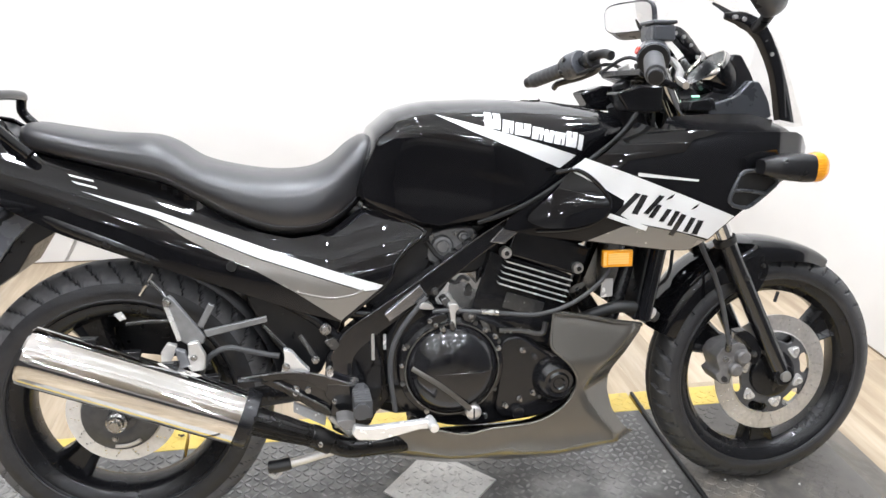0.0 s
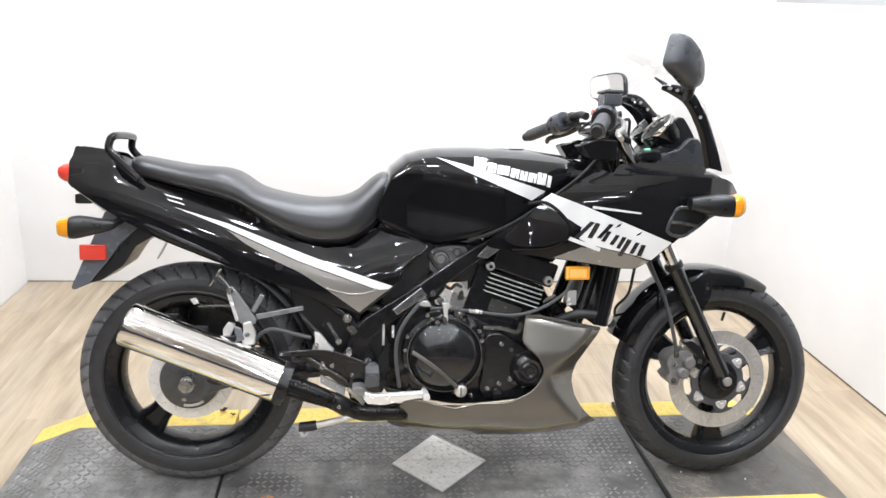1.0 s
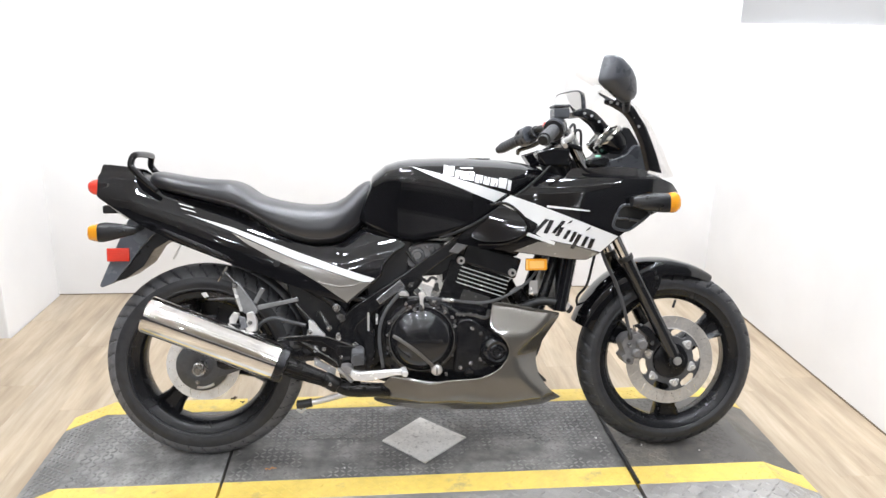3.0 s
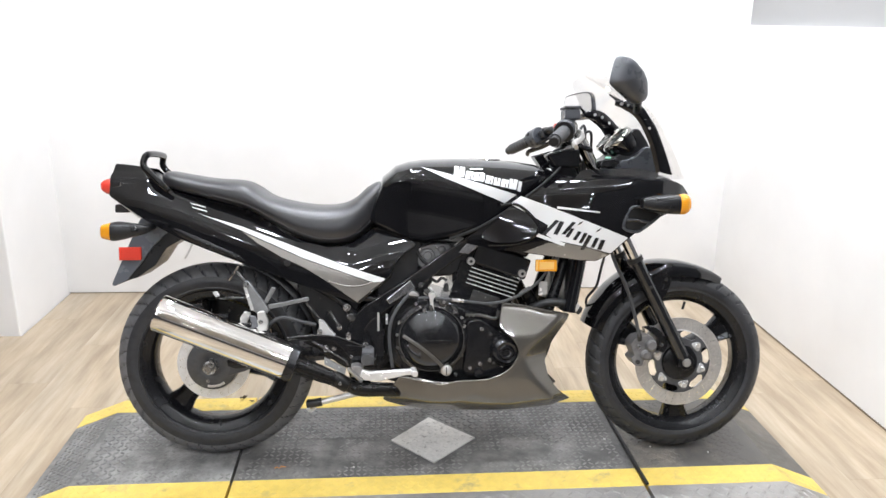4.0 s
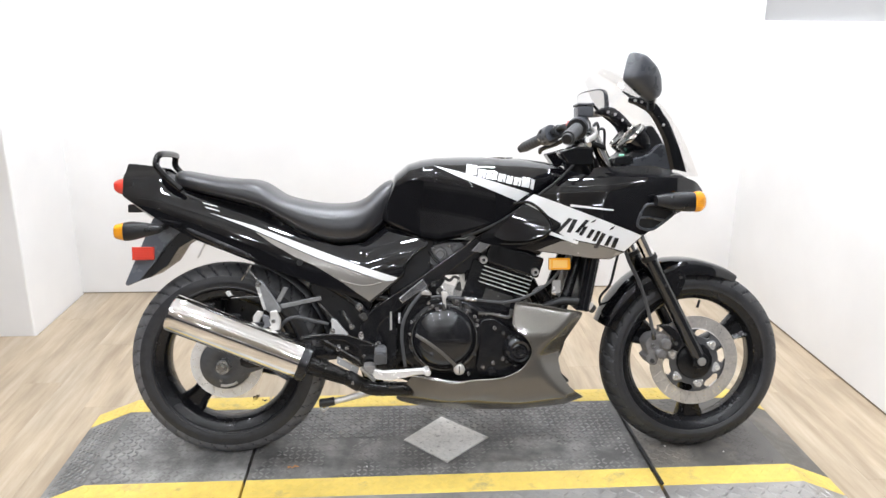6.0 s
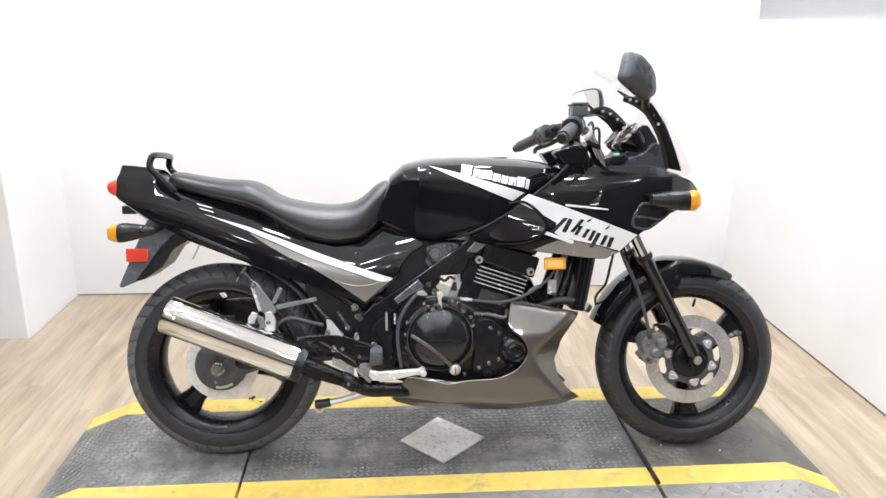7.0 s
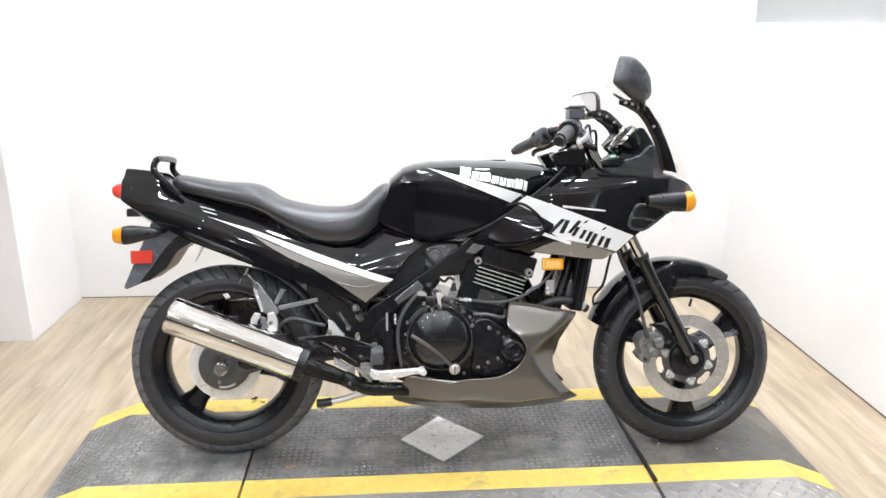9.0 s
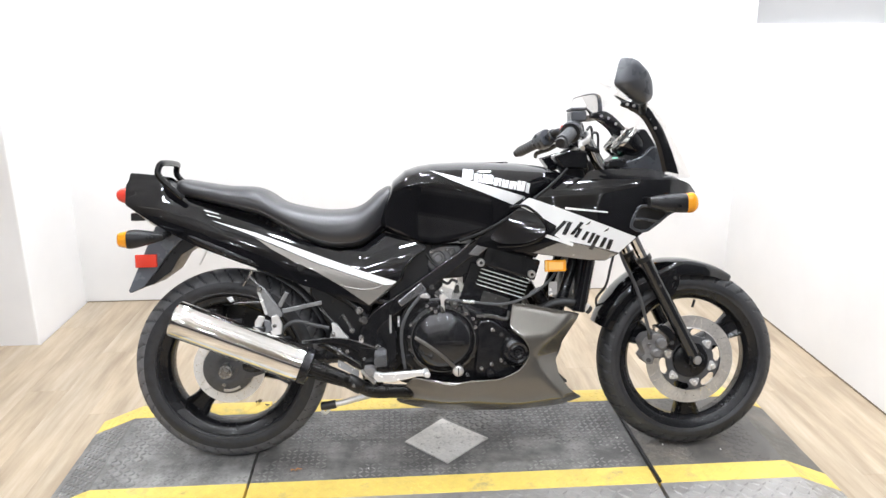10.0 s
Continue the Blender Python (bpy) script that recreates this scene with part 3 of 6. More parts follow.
# the diamond plate let into the deck
bm = bmesh.new()
low = [bm.verts.new((x, y, DECKZ - 0.002)) for x, y in DIA]
top = [bm.verts.new((-0.0525 + (x + 0.0525) * 0.985, 0.058 + (y - 0.058) * 0.985, DECKZ + 0.0035)) for x, y in DIA]
bm.faces.new(top)
for i in range(4):
    bm.faces.new((low[i], low[(i + 1) % 4], top[(i + 1) % 4], top[i]))
part("diamond_plate", bm, DIAMOND, lift, "scuffed bare steel diamond-shaped cover plate", smooth=False)
tread("tread_pattern", -0.2, 0.1, -0.09, 0.21, 0.0215, 0.02, 0.008, 0.0012, DIAMOND, lambda x: DECKZ + 0.0035,
      lambda x, y: abs(x + 0.0525) / 0.122 + abs(y - 0.058) / 0.122 < 1)

# litter on the deck
bm = bmesh.new()
rows = [[bm.verts.new((x, y + 0.004 * math.sin(9 * x * 40), 0.001 + 0.004 * abs(math.sin(x * 170 + y * 90)))) for y in (-0.003, 0.0, 0.003)] for x in (-0.016, -0.009, -0.003, 0.004, 0.010, 0.017)]
for p, q in zip(rows, rows[1:]):
    for i in range(2):
        bm.faces.new((p[i], p[i + 1], q[i + 1], q[i]))
scrap = tagged(part("scrap", bm, LEAF, solid=0.0006), "small dry orange scrap lying on the tread plate", "litter")
scrap.matrix_basis = pose(-0.520, -0.085, DECKZ + 0.0016, 0, 0, 12)
for cx, cy, size, turn in ((-0.704, 0.352, 0.013, 35), (-0.671, 0.327, 0.009, -20)):
    bm = bmesh.new()
    rows = [[bm.verts.new((size * u, size * v * (1 - 0.7 * abs(u)), 0.001 + size * 0.9 * abs(math.sin(2.2 * u + v)))) for v in (-0.6, 0.0, 0.6)] for u in (-1, -0.5, 0, 0.5, 1)]
    for p, q in zip(rows, rows[1:]):
        for i in range(2):
            bm.faces.new((p[i], p[i + 1], q[i + 1], q[i]))
    husk = tagged(part("leaf_scrap", bm, HUSK, solid=0.0006), "curled dark brown leaf scrap lying on the yellow stripe", "litter", "leaf scraps on the deck")
    husk.matrix_basis = pose(cx, cy, DECKZ + 0.0022, 0, 0, turn)
for cx, cy, cs in ((0.505, 0.030, 0.0042), (0.640, -0.02, 0.003), (0.80, 0.03, 0.0034), (0.815, -0.06, 0.0028), (-0.30, -0.09, 0.0026)):
    bm = bmesh.new()
    bmesh.ops.create_icosphere(bm, subdivisions=1, radius=cs)
    for v in bm.verts:
        v.co *= 0.8 + 0.4 * random.random()
    crumb = tagged(part("crumb", bm, CRUMB, smooth=False), "tiny white crumb of dirt on the deck", "litter", "crumbs on the deck")
    crumb.location = (cx, cy, DECKZ + cs * 0.6)


# ---- the motorcycle: x forward, y to its left, z up from the ground between the wheels ----
REAR_R, FRONT_R = 0.298, 0.2825
RX, FX = -0.7175, 0.7120
REAR_Y = 0.042
bike = tagged(new("motorcycle"), "gloss black and grey sport motorcycle leaning on its side stand", "motorcycle")
bike.matrix_basis = Matrix.Translation((0, -0.005, DECKZ + 0.001)) @ pose(0, 0, 0, 0, 0, 0.1) @ pose(0, 0, 0, -11.5)


def tyre_mesh(cx, cz, R, width, rim_r, grooves, slant, n=540):
    """A tyre with sipes cut into its shoulders."""
    half, crown = width / 2, width * 0.48
    lip = (rim_r + R - crown) / 2
    prof = [(half * 0.74, rim_r + 0.003), (half * 0.82, rim_r + 0.006), (half * 0.865, rim_r + 0.010), (half * 0.845, rim_r + 0.0125), (half * 0.93, lip - 0.003), (half * 0.965, lip), (half * 0.945, lip + 0.003)]
    for k in range(27):
        a = radians(-90 + 180 * k / 26)
        prof.append((-half * math.sin(a), R - crown + crown * math.cos(a)))
    prof += [(-y, r) for y, r in prof[6::-1]]
    mid = (len(prof) - 1) / 2
    bm = bmesh.new()
    rows = []
    for i in range(n):
        a = 2 * math.pi * i / n
        row = []
        for k, (y, r) in enumerate(prof):
            v = abs(k - mid) / 13
            cut = 0.0
            if 0.16 < v < 0.72:
                ph = (i / n * grooves + (v if k > mid else v + 0.35) * slant) % 1
                if ph < 0.15:
                    cut = 0.008
            elif v < 0.03:
                cut = 0.003
            r -= cut
            row.append(bm.verts.new((cx + r * math.cos(a), y, cz + r * math.sin(a))))
        rows.append(row)
    for i in range(n):
        a, b = rows[i], rows[(i + 1) % n]
        for k in range(len(prof) - 1):
            face = bm.faces.new((a[k], a[k + 1], b[k + 1], b[k]))
            v = abs(k + 0.5 - mid) / 13
            ph = (i / n * grooves + (v if k > mid else v + 0.35) * slant) % 1
            if v < 0.74 and not (0.16 < v < 0.72 and (ph < 0.15 or ph > 0.995)):
                face.material_index = 1
    return bm


def cast_wheel(name, label, cx, cz, rim_r, width, angles, hub_r, hub_w):
    """A cast rim with a hub and three broad spokes, hollow on their outer face."""
    w = width / 2
    prof = [(rim_r + 0.006, -w), (rim_r + 0.008, -w + 0.006), (rim_r - 0.004, -w + 0.010), (rim_r - 0.012, -w + 0.022), (rim_r - 0.015, -w * 0.35),
            (rim_r - 0.016, w * 0.35), (rim_r - 0.012, w - 0.022), (rim_r - 0.004, w - 0.010), (rim_r + 0.008, w - 0.006), (rim_r + 0.006, w),
            (rim_r - 0.008, w - 0.004), (rim_r - 0.020, w - 0.018), (rim_r - 0.028, w * 0.35), (rim_r - 0.029, -w * 0.35), (rim_r - 0.020, -w + 0.018), (rim_r - 0.0175, -w + 0.015), (rim_r - 0.0175, -w + 0.012),
            (rim_r - 0.008, -w + 0.004), (rim_r + 0.006, -w)]
    rim = part(name, lathed(prof, cx, cz, n=72), SATIN, bike, label)
    part("hub", lathed([(0.012, -hub_w), (hub_r * 0.8, -hub_w), (hub_r, -hub_w + 0.008), (hub_r * 1.05, 0), (hub_r, hub_w - 0.008), (hub_r * 0.8, hub_w), (0.012, hub_w)], cx, cz, n=40), SATIN, rim)
    Y = Vector((0, 1, 0))
    for ang in angles:
        a = radians(ang)
        d, s = Vector((math.cos(a), 0, math.sin(a))), Vector((-math.sin(a), 0, math.cos(a)))
        rings = []
        for r, hw, hy in ((hub_r * 0.7, 0.034, 0.034), (0.07, 0.031, 0.030), (0.11, 0.029, 0.024), (0.15, 0.031, 0.022), (rim_r - 0.024, 0.044, 0.024)):
            o = Vector((cx, 0, cz)) + d * r
            rings.append([o + s * hw * 0.8 - Y * hy, o + s * hw - Y * hy * 0.6, o + s * hw + Y * hy * 0.6, o + s * hw * 0.8 + Y * hy, o - s * hw * 0.8 + Y * hy,
                          o - s * hw + Y * hy * 0.6, o - s * hw - Y * hy * 0.6, o - s * hw * 0.8 - Y * hy, o - s * hw * 0.45 - Y * hy * 0.55, o + s * hw * 0.45 - Y * hy * 0.55])
        bm = bmesh.new()
        skin(bm, rings)
        part("spoke", bm, SATIN, rim)
    return rim


def drilled_ring(cx, cz, y, r_in, r_out, groups, rows, steel, parent):
    """A steel ring with slanted rows of small holes right through it."""
    n = groups * 8
    bm = bmesh.new()
    grid = [[bm.verts.new((cx + r * math.cos(2 * math.pi * i / n), y, cz + r * math.sin(2 * math.pi * i / n))) for i in range(n)]
            for r in (r_in + (r_out - r_in) * k / rows for k in range(rows + 1))]
    for k in range(rows):
        for i in range(n):
            g, c = divmod(i, 8)
            hole = k in (2, rows // 2, rows - 3) and c == (3 + (k > 2) + (k > rows // 2) if g % 2 else 4 - (k > 2) - (k > rows // 2))
            if not hole:
                bm.faces.new((grid[k][i], grid[k][(i + 1) % n], grid[k + 1][(i + 1) % n], grid[k + 1][i]))
    for v in [v for v in bm.verts if not v.link_faces]:
        bm.verts.remove(v)
    return part("brake_disc", bm, steel, parent, "drilled steel brake disc", smooth=False, solid=0.004)


def brake_disc(cx, cz, y, r_out, r_in, groups, rows, steel, parent, lobes):
    ring = drilled_ring(cx, cz, y, r_in, r_out, groups, rows, steel, parent)
    def band(ra, rb, m, label=""):
        return part("disc_carrier", lathed([(ra, y - 0.004), (rb - 0.002, y - 0.004), (rb, y - 0.002), (rb, y + 0.005), (ra, y + 0.005), (ra, y - 0.004)], cx, cz, n=64), m, ring, label)
    band(0.030, r_in * 0.765, CARRIER, "dark grey disc carrier")
    band(r_in * 0.985, r_in + 0.0015, STEEL, "bright inner edge of the disc")
    part("hub_cap", lathed([(0.014, y - 0.016), (r_in * 0.44, y - 0.016), (r_in * 0.54, y - 0.012), (r_in * 0.57, y - 0.003), (r_in * 0.57, y + 0.004)], cx, cz, n=40), SATIN, ring, "black hub cap")
    Y = Vector((0, 1, 0))
    for k in range(lobes):
        a = 2 * math.pi * (k + 0.70) / lobes
        d, s = Vector((math.cos(a), 0, math.sin(a))), Vector((-math.sin(a), 0, math.cos(a)))
        o = Vector((cx, y, cz))
        bm = bmesh.new()
        skin(bm, [[o + (d * math.cos(w) + s * math.sin(w)) * r_in * r + Y * h for w, h in ((v, -0.0035), (v, 0.005), (0, 0.005), (-v, 0.005), (-v, -0.0035), (0, -0.0035))]
                  for r, v in ((0.72, 0.36), (0.765, 0.31), (0.80, 0.25), (0.86, 0.215), (0.92, 0.235), (0.96, 0.29), (0.99, 0.36))])
        part("carrier_arm", bm, CARRIER, ring)
        c = o + d * r_in * 0.76
        lug = chaikin([tuple((c + d * u + s * v).xz) for u, v in ((-0.014, -0.019), (-0.014, 0.019), (0.005, 0.011), (0.013, 0.0), (0.005, -0.011))], 2)
        part("bolt_lug", slabbed(lug, y - 0.0075, y - 0.003), PEDAL, ring, "bright alloy lug", bevel=0.0015)
        part("disc_bolt", lathed([(0.0001, y - 0.0115), (0.0030, y - 0.0115), (0.0036, y - 0.0125), (0.0062, y - 0.0125), (0.0068, y - 0.0115), (0.0072, y - 0.007)], c.x, c.z, n=14), STEEL, ring, "zinc disc bolt")
    return ring


def build_wheels():
    rw = cast_wheel("rear_wheel", "black three-spoke cast rear wheel", RX, REAR_R, 0.212, 0.108, (229, 349, 109), 0.06, 0.06)
    rw.location = (0, REAR_Y, 0)
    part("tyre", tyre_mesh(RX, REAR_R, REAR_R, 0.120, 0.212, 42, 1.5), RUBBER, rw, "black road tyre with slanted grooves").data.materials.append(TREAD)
    brake_disc(RX, REAR_R, -0.070, 0.108, 0.079, 20, 9, ROTORREAR, bike, 5).location = (0, REAR_Y, 0)
    part("axle_nut", lathed([(0.0001, -0.150), (0.009, -0.150), (0.010, -0.144), (0.0145, -0.144), (0.0155, -0.134), (0.020, -0.132), (0.021, -0.098)], RX, REAR_R, n=24), BOLT, rw)
    bm = bmesh.new()
    lathe(bm, [(0.0001, -0.098), (0.030, -0.098), (0.034, -0.101), (0.054, -0.101), (0.058, -0.098), (0.069, -0.096), (0.0755, -0.090), (0.0765, -0.078), (0.02, -0.078)], RX, REAR_R, n=36)
    slab(bm, chaikin([(RX + 0.03, REAR_R + 0.05), (RX + 0.12, REAR_R + 0.045), (RX + 0.14, REAR_R - 0.005), (RX + 0.06, REAR_R - 0.03), (RX - 0.02, REAR_R - 0.05)], 2), -0.100, -0.085)
    bracket = part("caliper_bracket", bm, CARRIER, rw, "dark grey cast caliper bracket round the axle", bevel=0.003)
    part("bracket_slot", tubed([(RX + 0.0635 * math.cos(radians(a)), -0.0985, REAR_R + 0.0635 * math.sin(radians(a))) for a in (-102, -90, -78, -66, -56)], 0.0042, n=8), STEEL, bracket, "bright slot under the axle")
    part("bracket_bolt", bolted(RX - 0.012, -0.100, REAR_R - 0.046, r=0.005, h=0.005), BOLT, bracket)
    fw = cast_wheel("front_wheel", "black three-spoke cast front wheel", FX, FRONT_R, 0.218, 0.090, (272, 32, 152), 0.042, 0.045)
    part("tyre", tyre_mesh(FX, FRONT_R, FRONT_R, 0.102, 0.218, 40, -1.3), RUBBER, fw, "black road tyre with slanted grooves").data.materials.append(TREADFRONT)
    brake_disc(FX, FRONT_R, -0.050, 0.139, 0.100, 28, 11, ROTOR, bike, 6)
    part("valve_stem", tubed([(FX + 0.03, -0.01, FRONT_R + 0.182), (FX + 0.022, -0.012, FRONT_R + 0.158)], 0.004, n=8, fine=1), PLASTIC, fw)


def build_front_end():
    for s, nm in ((-1, "right"), (1, "left")):
        y = 0.079 * s
        part("fork_tube", tubed([(0.378, y, 0.968), (0.565, y, 0.588)], 0.0185, n=20, fine=1), CHROME, bike, "bright chrome fork tube")
        leg = part("fork_leg", tubed([(0.556, y, 0.604), (0.562, y, 0.592), (0.714, y, 0.300), (0.724, y, 0.278)], 0.0208, n=20, fine=1), FORK, bike, "black lower fork leg")
        part("dust_seal", tubed([(0.551, y, 0.613), (0.557, y, 0.601)], 0.0245, n=20, fine=1), RUBBERSTRIP, leg)
        part("axle_clamp", tubed([(0.718, y - 0.018, 0.290), (0.718, y + 0.018, 0.290)], 0.025, n=20, fine=1), SATIN, leg, bevel=0.004)
        part("axle_bolt", lathed([(0.0001, y - 0.025), (0.011, y - 0.025), (0.013, y - 0.021), (0.013, y - 0.012)], 0.718, 0.290, n=16), ALLOY, leg, "bright axle bolt")
        part("reflector_mount", bolted(0.600, y - 0.021, 0.525, r=0.005), DULL, leg)
    part("front_axle", tubed([(FX, -0.08, FRONT_R), (FX, 0.08, FRONT_R)], 0.012, n=12, fine=1), STEEL, bike)
    # mudguard wrapped over the tyre
    bm = bmesh.new()
    rings = []
    for k in range(37):
        t = k / 36
        ang = radians(158 - 97 * t)
        r = 0.321 + 0.006 * math.sin(math.pi * min(t * 1.3, 1)) - 0.024 * max(t - 0.55, 0) / 0.45
        hw = 0.064 + 0.010 * math.sin(math.pi * t) - 0.036 * max(t - 0.8, 0) / 0.2
        drop = 0.050 - 0.022 * max(t - 0.6, 0) / 0.4 + 0.02 * math.exp(-((t - 0.45) / 0.1) ** 2)
        ring = []
        for y, d in ((-1, 1), (-1, 0.66), (-0.97, 0.38), (-0.87, 0.19), (-0.62, 0.07), (-0.3, 0.015), (0, 0), (0.3, 0.015), (0.62, 0.07), (0.87, 0.19), (0.97, 0.38), (1, 0.66), (1, 1)):
            q = r - drop * d
            ring.append((FX + q * math.cos(ang), hw * y, FRONT_R + q * math.sin(ang)))
        rings.append(ring)
    skin(bm, rings, closed=False)
    part("front_mudguard", bm, GLOSS, bike, "gloss black front mudguard", solid=0.003, bevel=0.001)
    for s in (-1, 1):
        part("mudguard_stay", slabbed([(0.600, 0.560), (0.655, 0.575), (0.675, 0.535), (0.640, 0.470), (0.610, 0.480)], 0.071 * s - 0.003, 0.071 * s + 0.003, 2), SATIN, bike, bevel=0.002)
        part("stay_bolt", bolted(0.655, 0.071 * s - 0.003, 0.545, r=0.005), DULL, bike)
    # caliper on the right leg
    cal = part("brake_caliper", slabbed([(0.541, 0.349), (0.556, 0.370), (0.594, 0.380), (0.611, 0.370), (0.621, 0.351), (0.620, 0.330), (0.608, 0.315), (0.604, 0.298), (0.583, 0.303), (0.578, 0.282), (0.556, 0.284), (0.541, 0.306), (0.553, 0.316), (0.547, 0.331)], -0.100, -0.036, 1, 0.15), CALIPER, bike, "grey two-piston brake caliper", bevel=0.006, seg=3)
    part("piston_housing", lathed([(0.0001, -0.116), (0.012, -0.116), (0.016, -0.112), (0.018, -0.095)], 0.602, 0.347, n=24), CALIPER, cal)
    part("piston_housing", lathed([(0.0001, -0.113), (0.010, -0.113), (0.015, -0.109), (0.017, -0.095)], 0.587, 0.318, n=24), CALIPER, cal)
    part("caliper_bolt", bolted(0.564, -0.102, 0.343, r=0.0055, h=0.008), BOLT, cal)
    part("caliper_bolt", bolted(0.563, -0.102, 0.296, r=0.0055, h=0.008), DULL, cal)
    part("banjo_bolt", tubed([(0.566, -0.104, 0.364), (0.562, -0.112, 0.384)], 0.007, n=8, fine=1), DULL, cal)
    part("bleed_nipple", tubed([(0.585, -0.085, 0.385), (0.583, -0.088, 0.402)], 0.004, n=8, fine=1), BOLT, cal)
    part("caliper_arm", slabbed([(0.588, 0.398), (0.617, 0.402), (0.642, 0.384), (0.662, 0.345), (0.648, 0.318), (0.632, 0.325), (0.634, 0.358), (0.612, 0.380)], -0.088, -0.060, 1, 0.15), SATIN, cal, bevel=0.003)
    part("arm_bolt", bolted(0.640, -0.089, 0.345, r=0.006, h=0.006), DULL, cal)
    part("brake_hose", tubed([(0.470, -0.08, 0.66), (0.485, -0.110, 0.597), (0.512, -0.118, 0.540), (0.534, -0.118, 0.480), (0.550, -0.115, 0.425), (0.563, -0.112, 0.378)], 0.0052, n=8), GRIP, bike, "black brake hose")
    part("speedometer_cable", tubed([(0.505, 0.03, 0.66), (0.475, 0.00, 0.58), (0.450, -0.03, 0.52), (0.432, 0.02, 0.46), (0.50, 0.08, 0.36), (0.66, 0.085, 0.30)], 0.004, n=8), RUBBERSTRIP, bike, "black cable")
    # yokes
    for z, x, t in ((0.705, 0.470, 0.020), (0.945, 0.372, 0.008)):
        bm = slabbed([(x - 0.045, z - t + 0.018), (x - 0.045, z + t + 0.018), (x + 0.040, z + t - 0.012), (x + 0.040, z - t - 0.012)], -0.105, 0.105)
        part("fork_yoke", bm, SATIN, bike, "black fork yoke", bevel=0.006, seg=3)
    part("steering_head", tubed([(0.335, 0, 0.905), (0.452, 0, 0.655)], 0.034, n=18, fine=1), PLASTIC, bike)


def grip(y0, y1, s):
    """A bar with its rubber grip: from the fork out to the end."""
    inner, outer = Vector((0.350, 0.10 * s, 1.004)), Vector((0.240, 0.350 * s, 0.950))
    d = outer - inner
    bar = part("handlebar", tubed([inner, inner + d * 0.12 + Vector((0.004, 0, 0.012)), inner + d * 0.3 + Vector((0, 0, 0.01)), outer], 0.0111, n=12), PLASTIC, bike, "black clip-on handlebar")
    p = lambda k: inner + d * k + Vector((0, 0, 0.010 * (1 - k)))
    bm = tubed([p(0.52 + 0.45 * q / 32) for q in range(33)], 0.0175, n=18, fine=1, radii=[0.0172, 0.0184, 0.0184, 0.0172] * 8 + [0.0172])
    part("grip", bm, GRIP, bar, "ribbed black rubber grip")
    part("bar_end", tubed([p(0.97), p(1.05)], 0.0135, n=16, fine=1), PLASTIC, bar, bevel=0.003)
    part("grip_flange", tubed([p(0.505), p(0.525)], 0.028, n=20, fine=1), PLASTIC, bar)
    part("switch_housing", tubed([p(0.34), p(0.36), p(0.48), p(0.50)], 0.031, n=14, fine=1), SMOKE, bar, "dark grey switch housing", bevel=0.004)
    part("switch_button", tubed([p(0.41) + Vector((-0.022, 0, 0.008)), p(0.41) + Vector((-0.034, 0, 0.012))], 0.007, n=10, fine=1), RED if s < 0 else PLASTIC, bar, "small switch button")
    part("switch_button", tubed([p(0.45) + Vector((-0.020, 0, -0.012)), p(0.45) + Vector((-0.034, 0, -0.016))], 0.006, n=10, fine=1), PLASTIC, bar)
    # lever and its perch
    part("lever_perch", tubed([p(0.22) + Vector((0.004, 0, 0)), p(0.31) + Vector((0.008, 0, 0))], 0.021, n=14, fine=1), PLASTIC, bar, bevel=0.003)
    f = Vector((0.045, 0, -0.014))
    part("lever", tubed([p(0.26) + f * 0.5, p(0.36) + f, p(0.6) + f * 1.15, p(0.85) + f * 1.0, p(0.97) + f * 1.25], 0.0062, n=8, flat=1.3), SATIN if s > 0 else ALLOY, bar, "brake lever" if s < 0 else "clutch lever")
    return bar, p


def build_controls():
    bar, p = grip(0, 0, -1)
    # brake fluid reservoir
    o = p(0.32) + Vector((0.008, 0, 0.038))
    bm = boxed(o.x - 0.022, o.x + 0.022, o.y - 0.030, o.y + 0.030, o.z - 0.016, o.z + 0.014)
    part("brake_reservoir", bm, SMOKE, bar, "dark grey brake fluid reservoir", bevel=0.005)
    part("reservoir_lid", boxed(o.x - 0.024, o.x + 0.024, o.y - 0.032, o.y + 0.032, o.z + 0.015, o.z + 0.022), SMOKE, bar, bevel=0.003)
    grip(0, 0, 1)
    for pts in ([(0.345, -0.12, 0.955), (0.40, -0.10, 0.99), (0.42, -0.05, 0.94), (0.43, 0.0, 0.80)], [(0.335, 0.13, 0.965), (0.39, 0.09, 1.0), (0.42, 0.03, 0.95), (0.42, 0.02, 0.82)],
                [(0.36, -0.10, 0.975), (0.395, -0.05, 1.01), (0.42, 0.02, 0.98), (0.42, 0.05, 0.86)], [(0.30, 0.18, 0.965), (0.36, 0.12, 0.985), (0.40, 0.05, 0.93), (0.40, 0.05, 0.80)]):
        part("control_cable", tubed(pts, 0.0042, n=8), RUBBERSTRIP, bike)
    for s in (-1, 1):
        part("handlebar_bracket", slabbed([(0.268, 0.922), (0.294, 0.884), (0.366, 0.882), (0.368, 0.936), (0.320, 0.938)], 0.098 * s - 0.030, 0.098 * s + 0.030), GLOSS, bike, "gloss black handlebar bracket", bevel=0.006, seg=3)
        part("fork_cap", tubed([(0.376, 0.079 * s, 0.968), (0.370, 0.079 * s, 0.980)], 0.014, n=6, fine=1), ALLOY, bike)
    # ignition
    part("ignition_switch", tubed([(0.345, 0, 0.91), (0.33, 0, 0.945)], 0.020, n=16, fine=1), PLASTIC, bike, bevel=0.004)


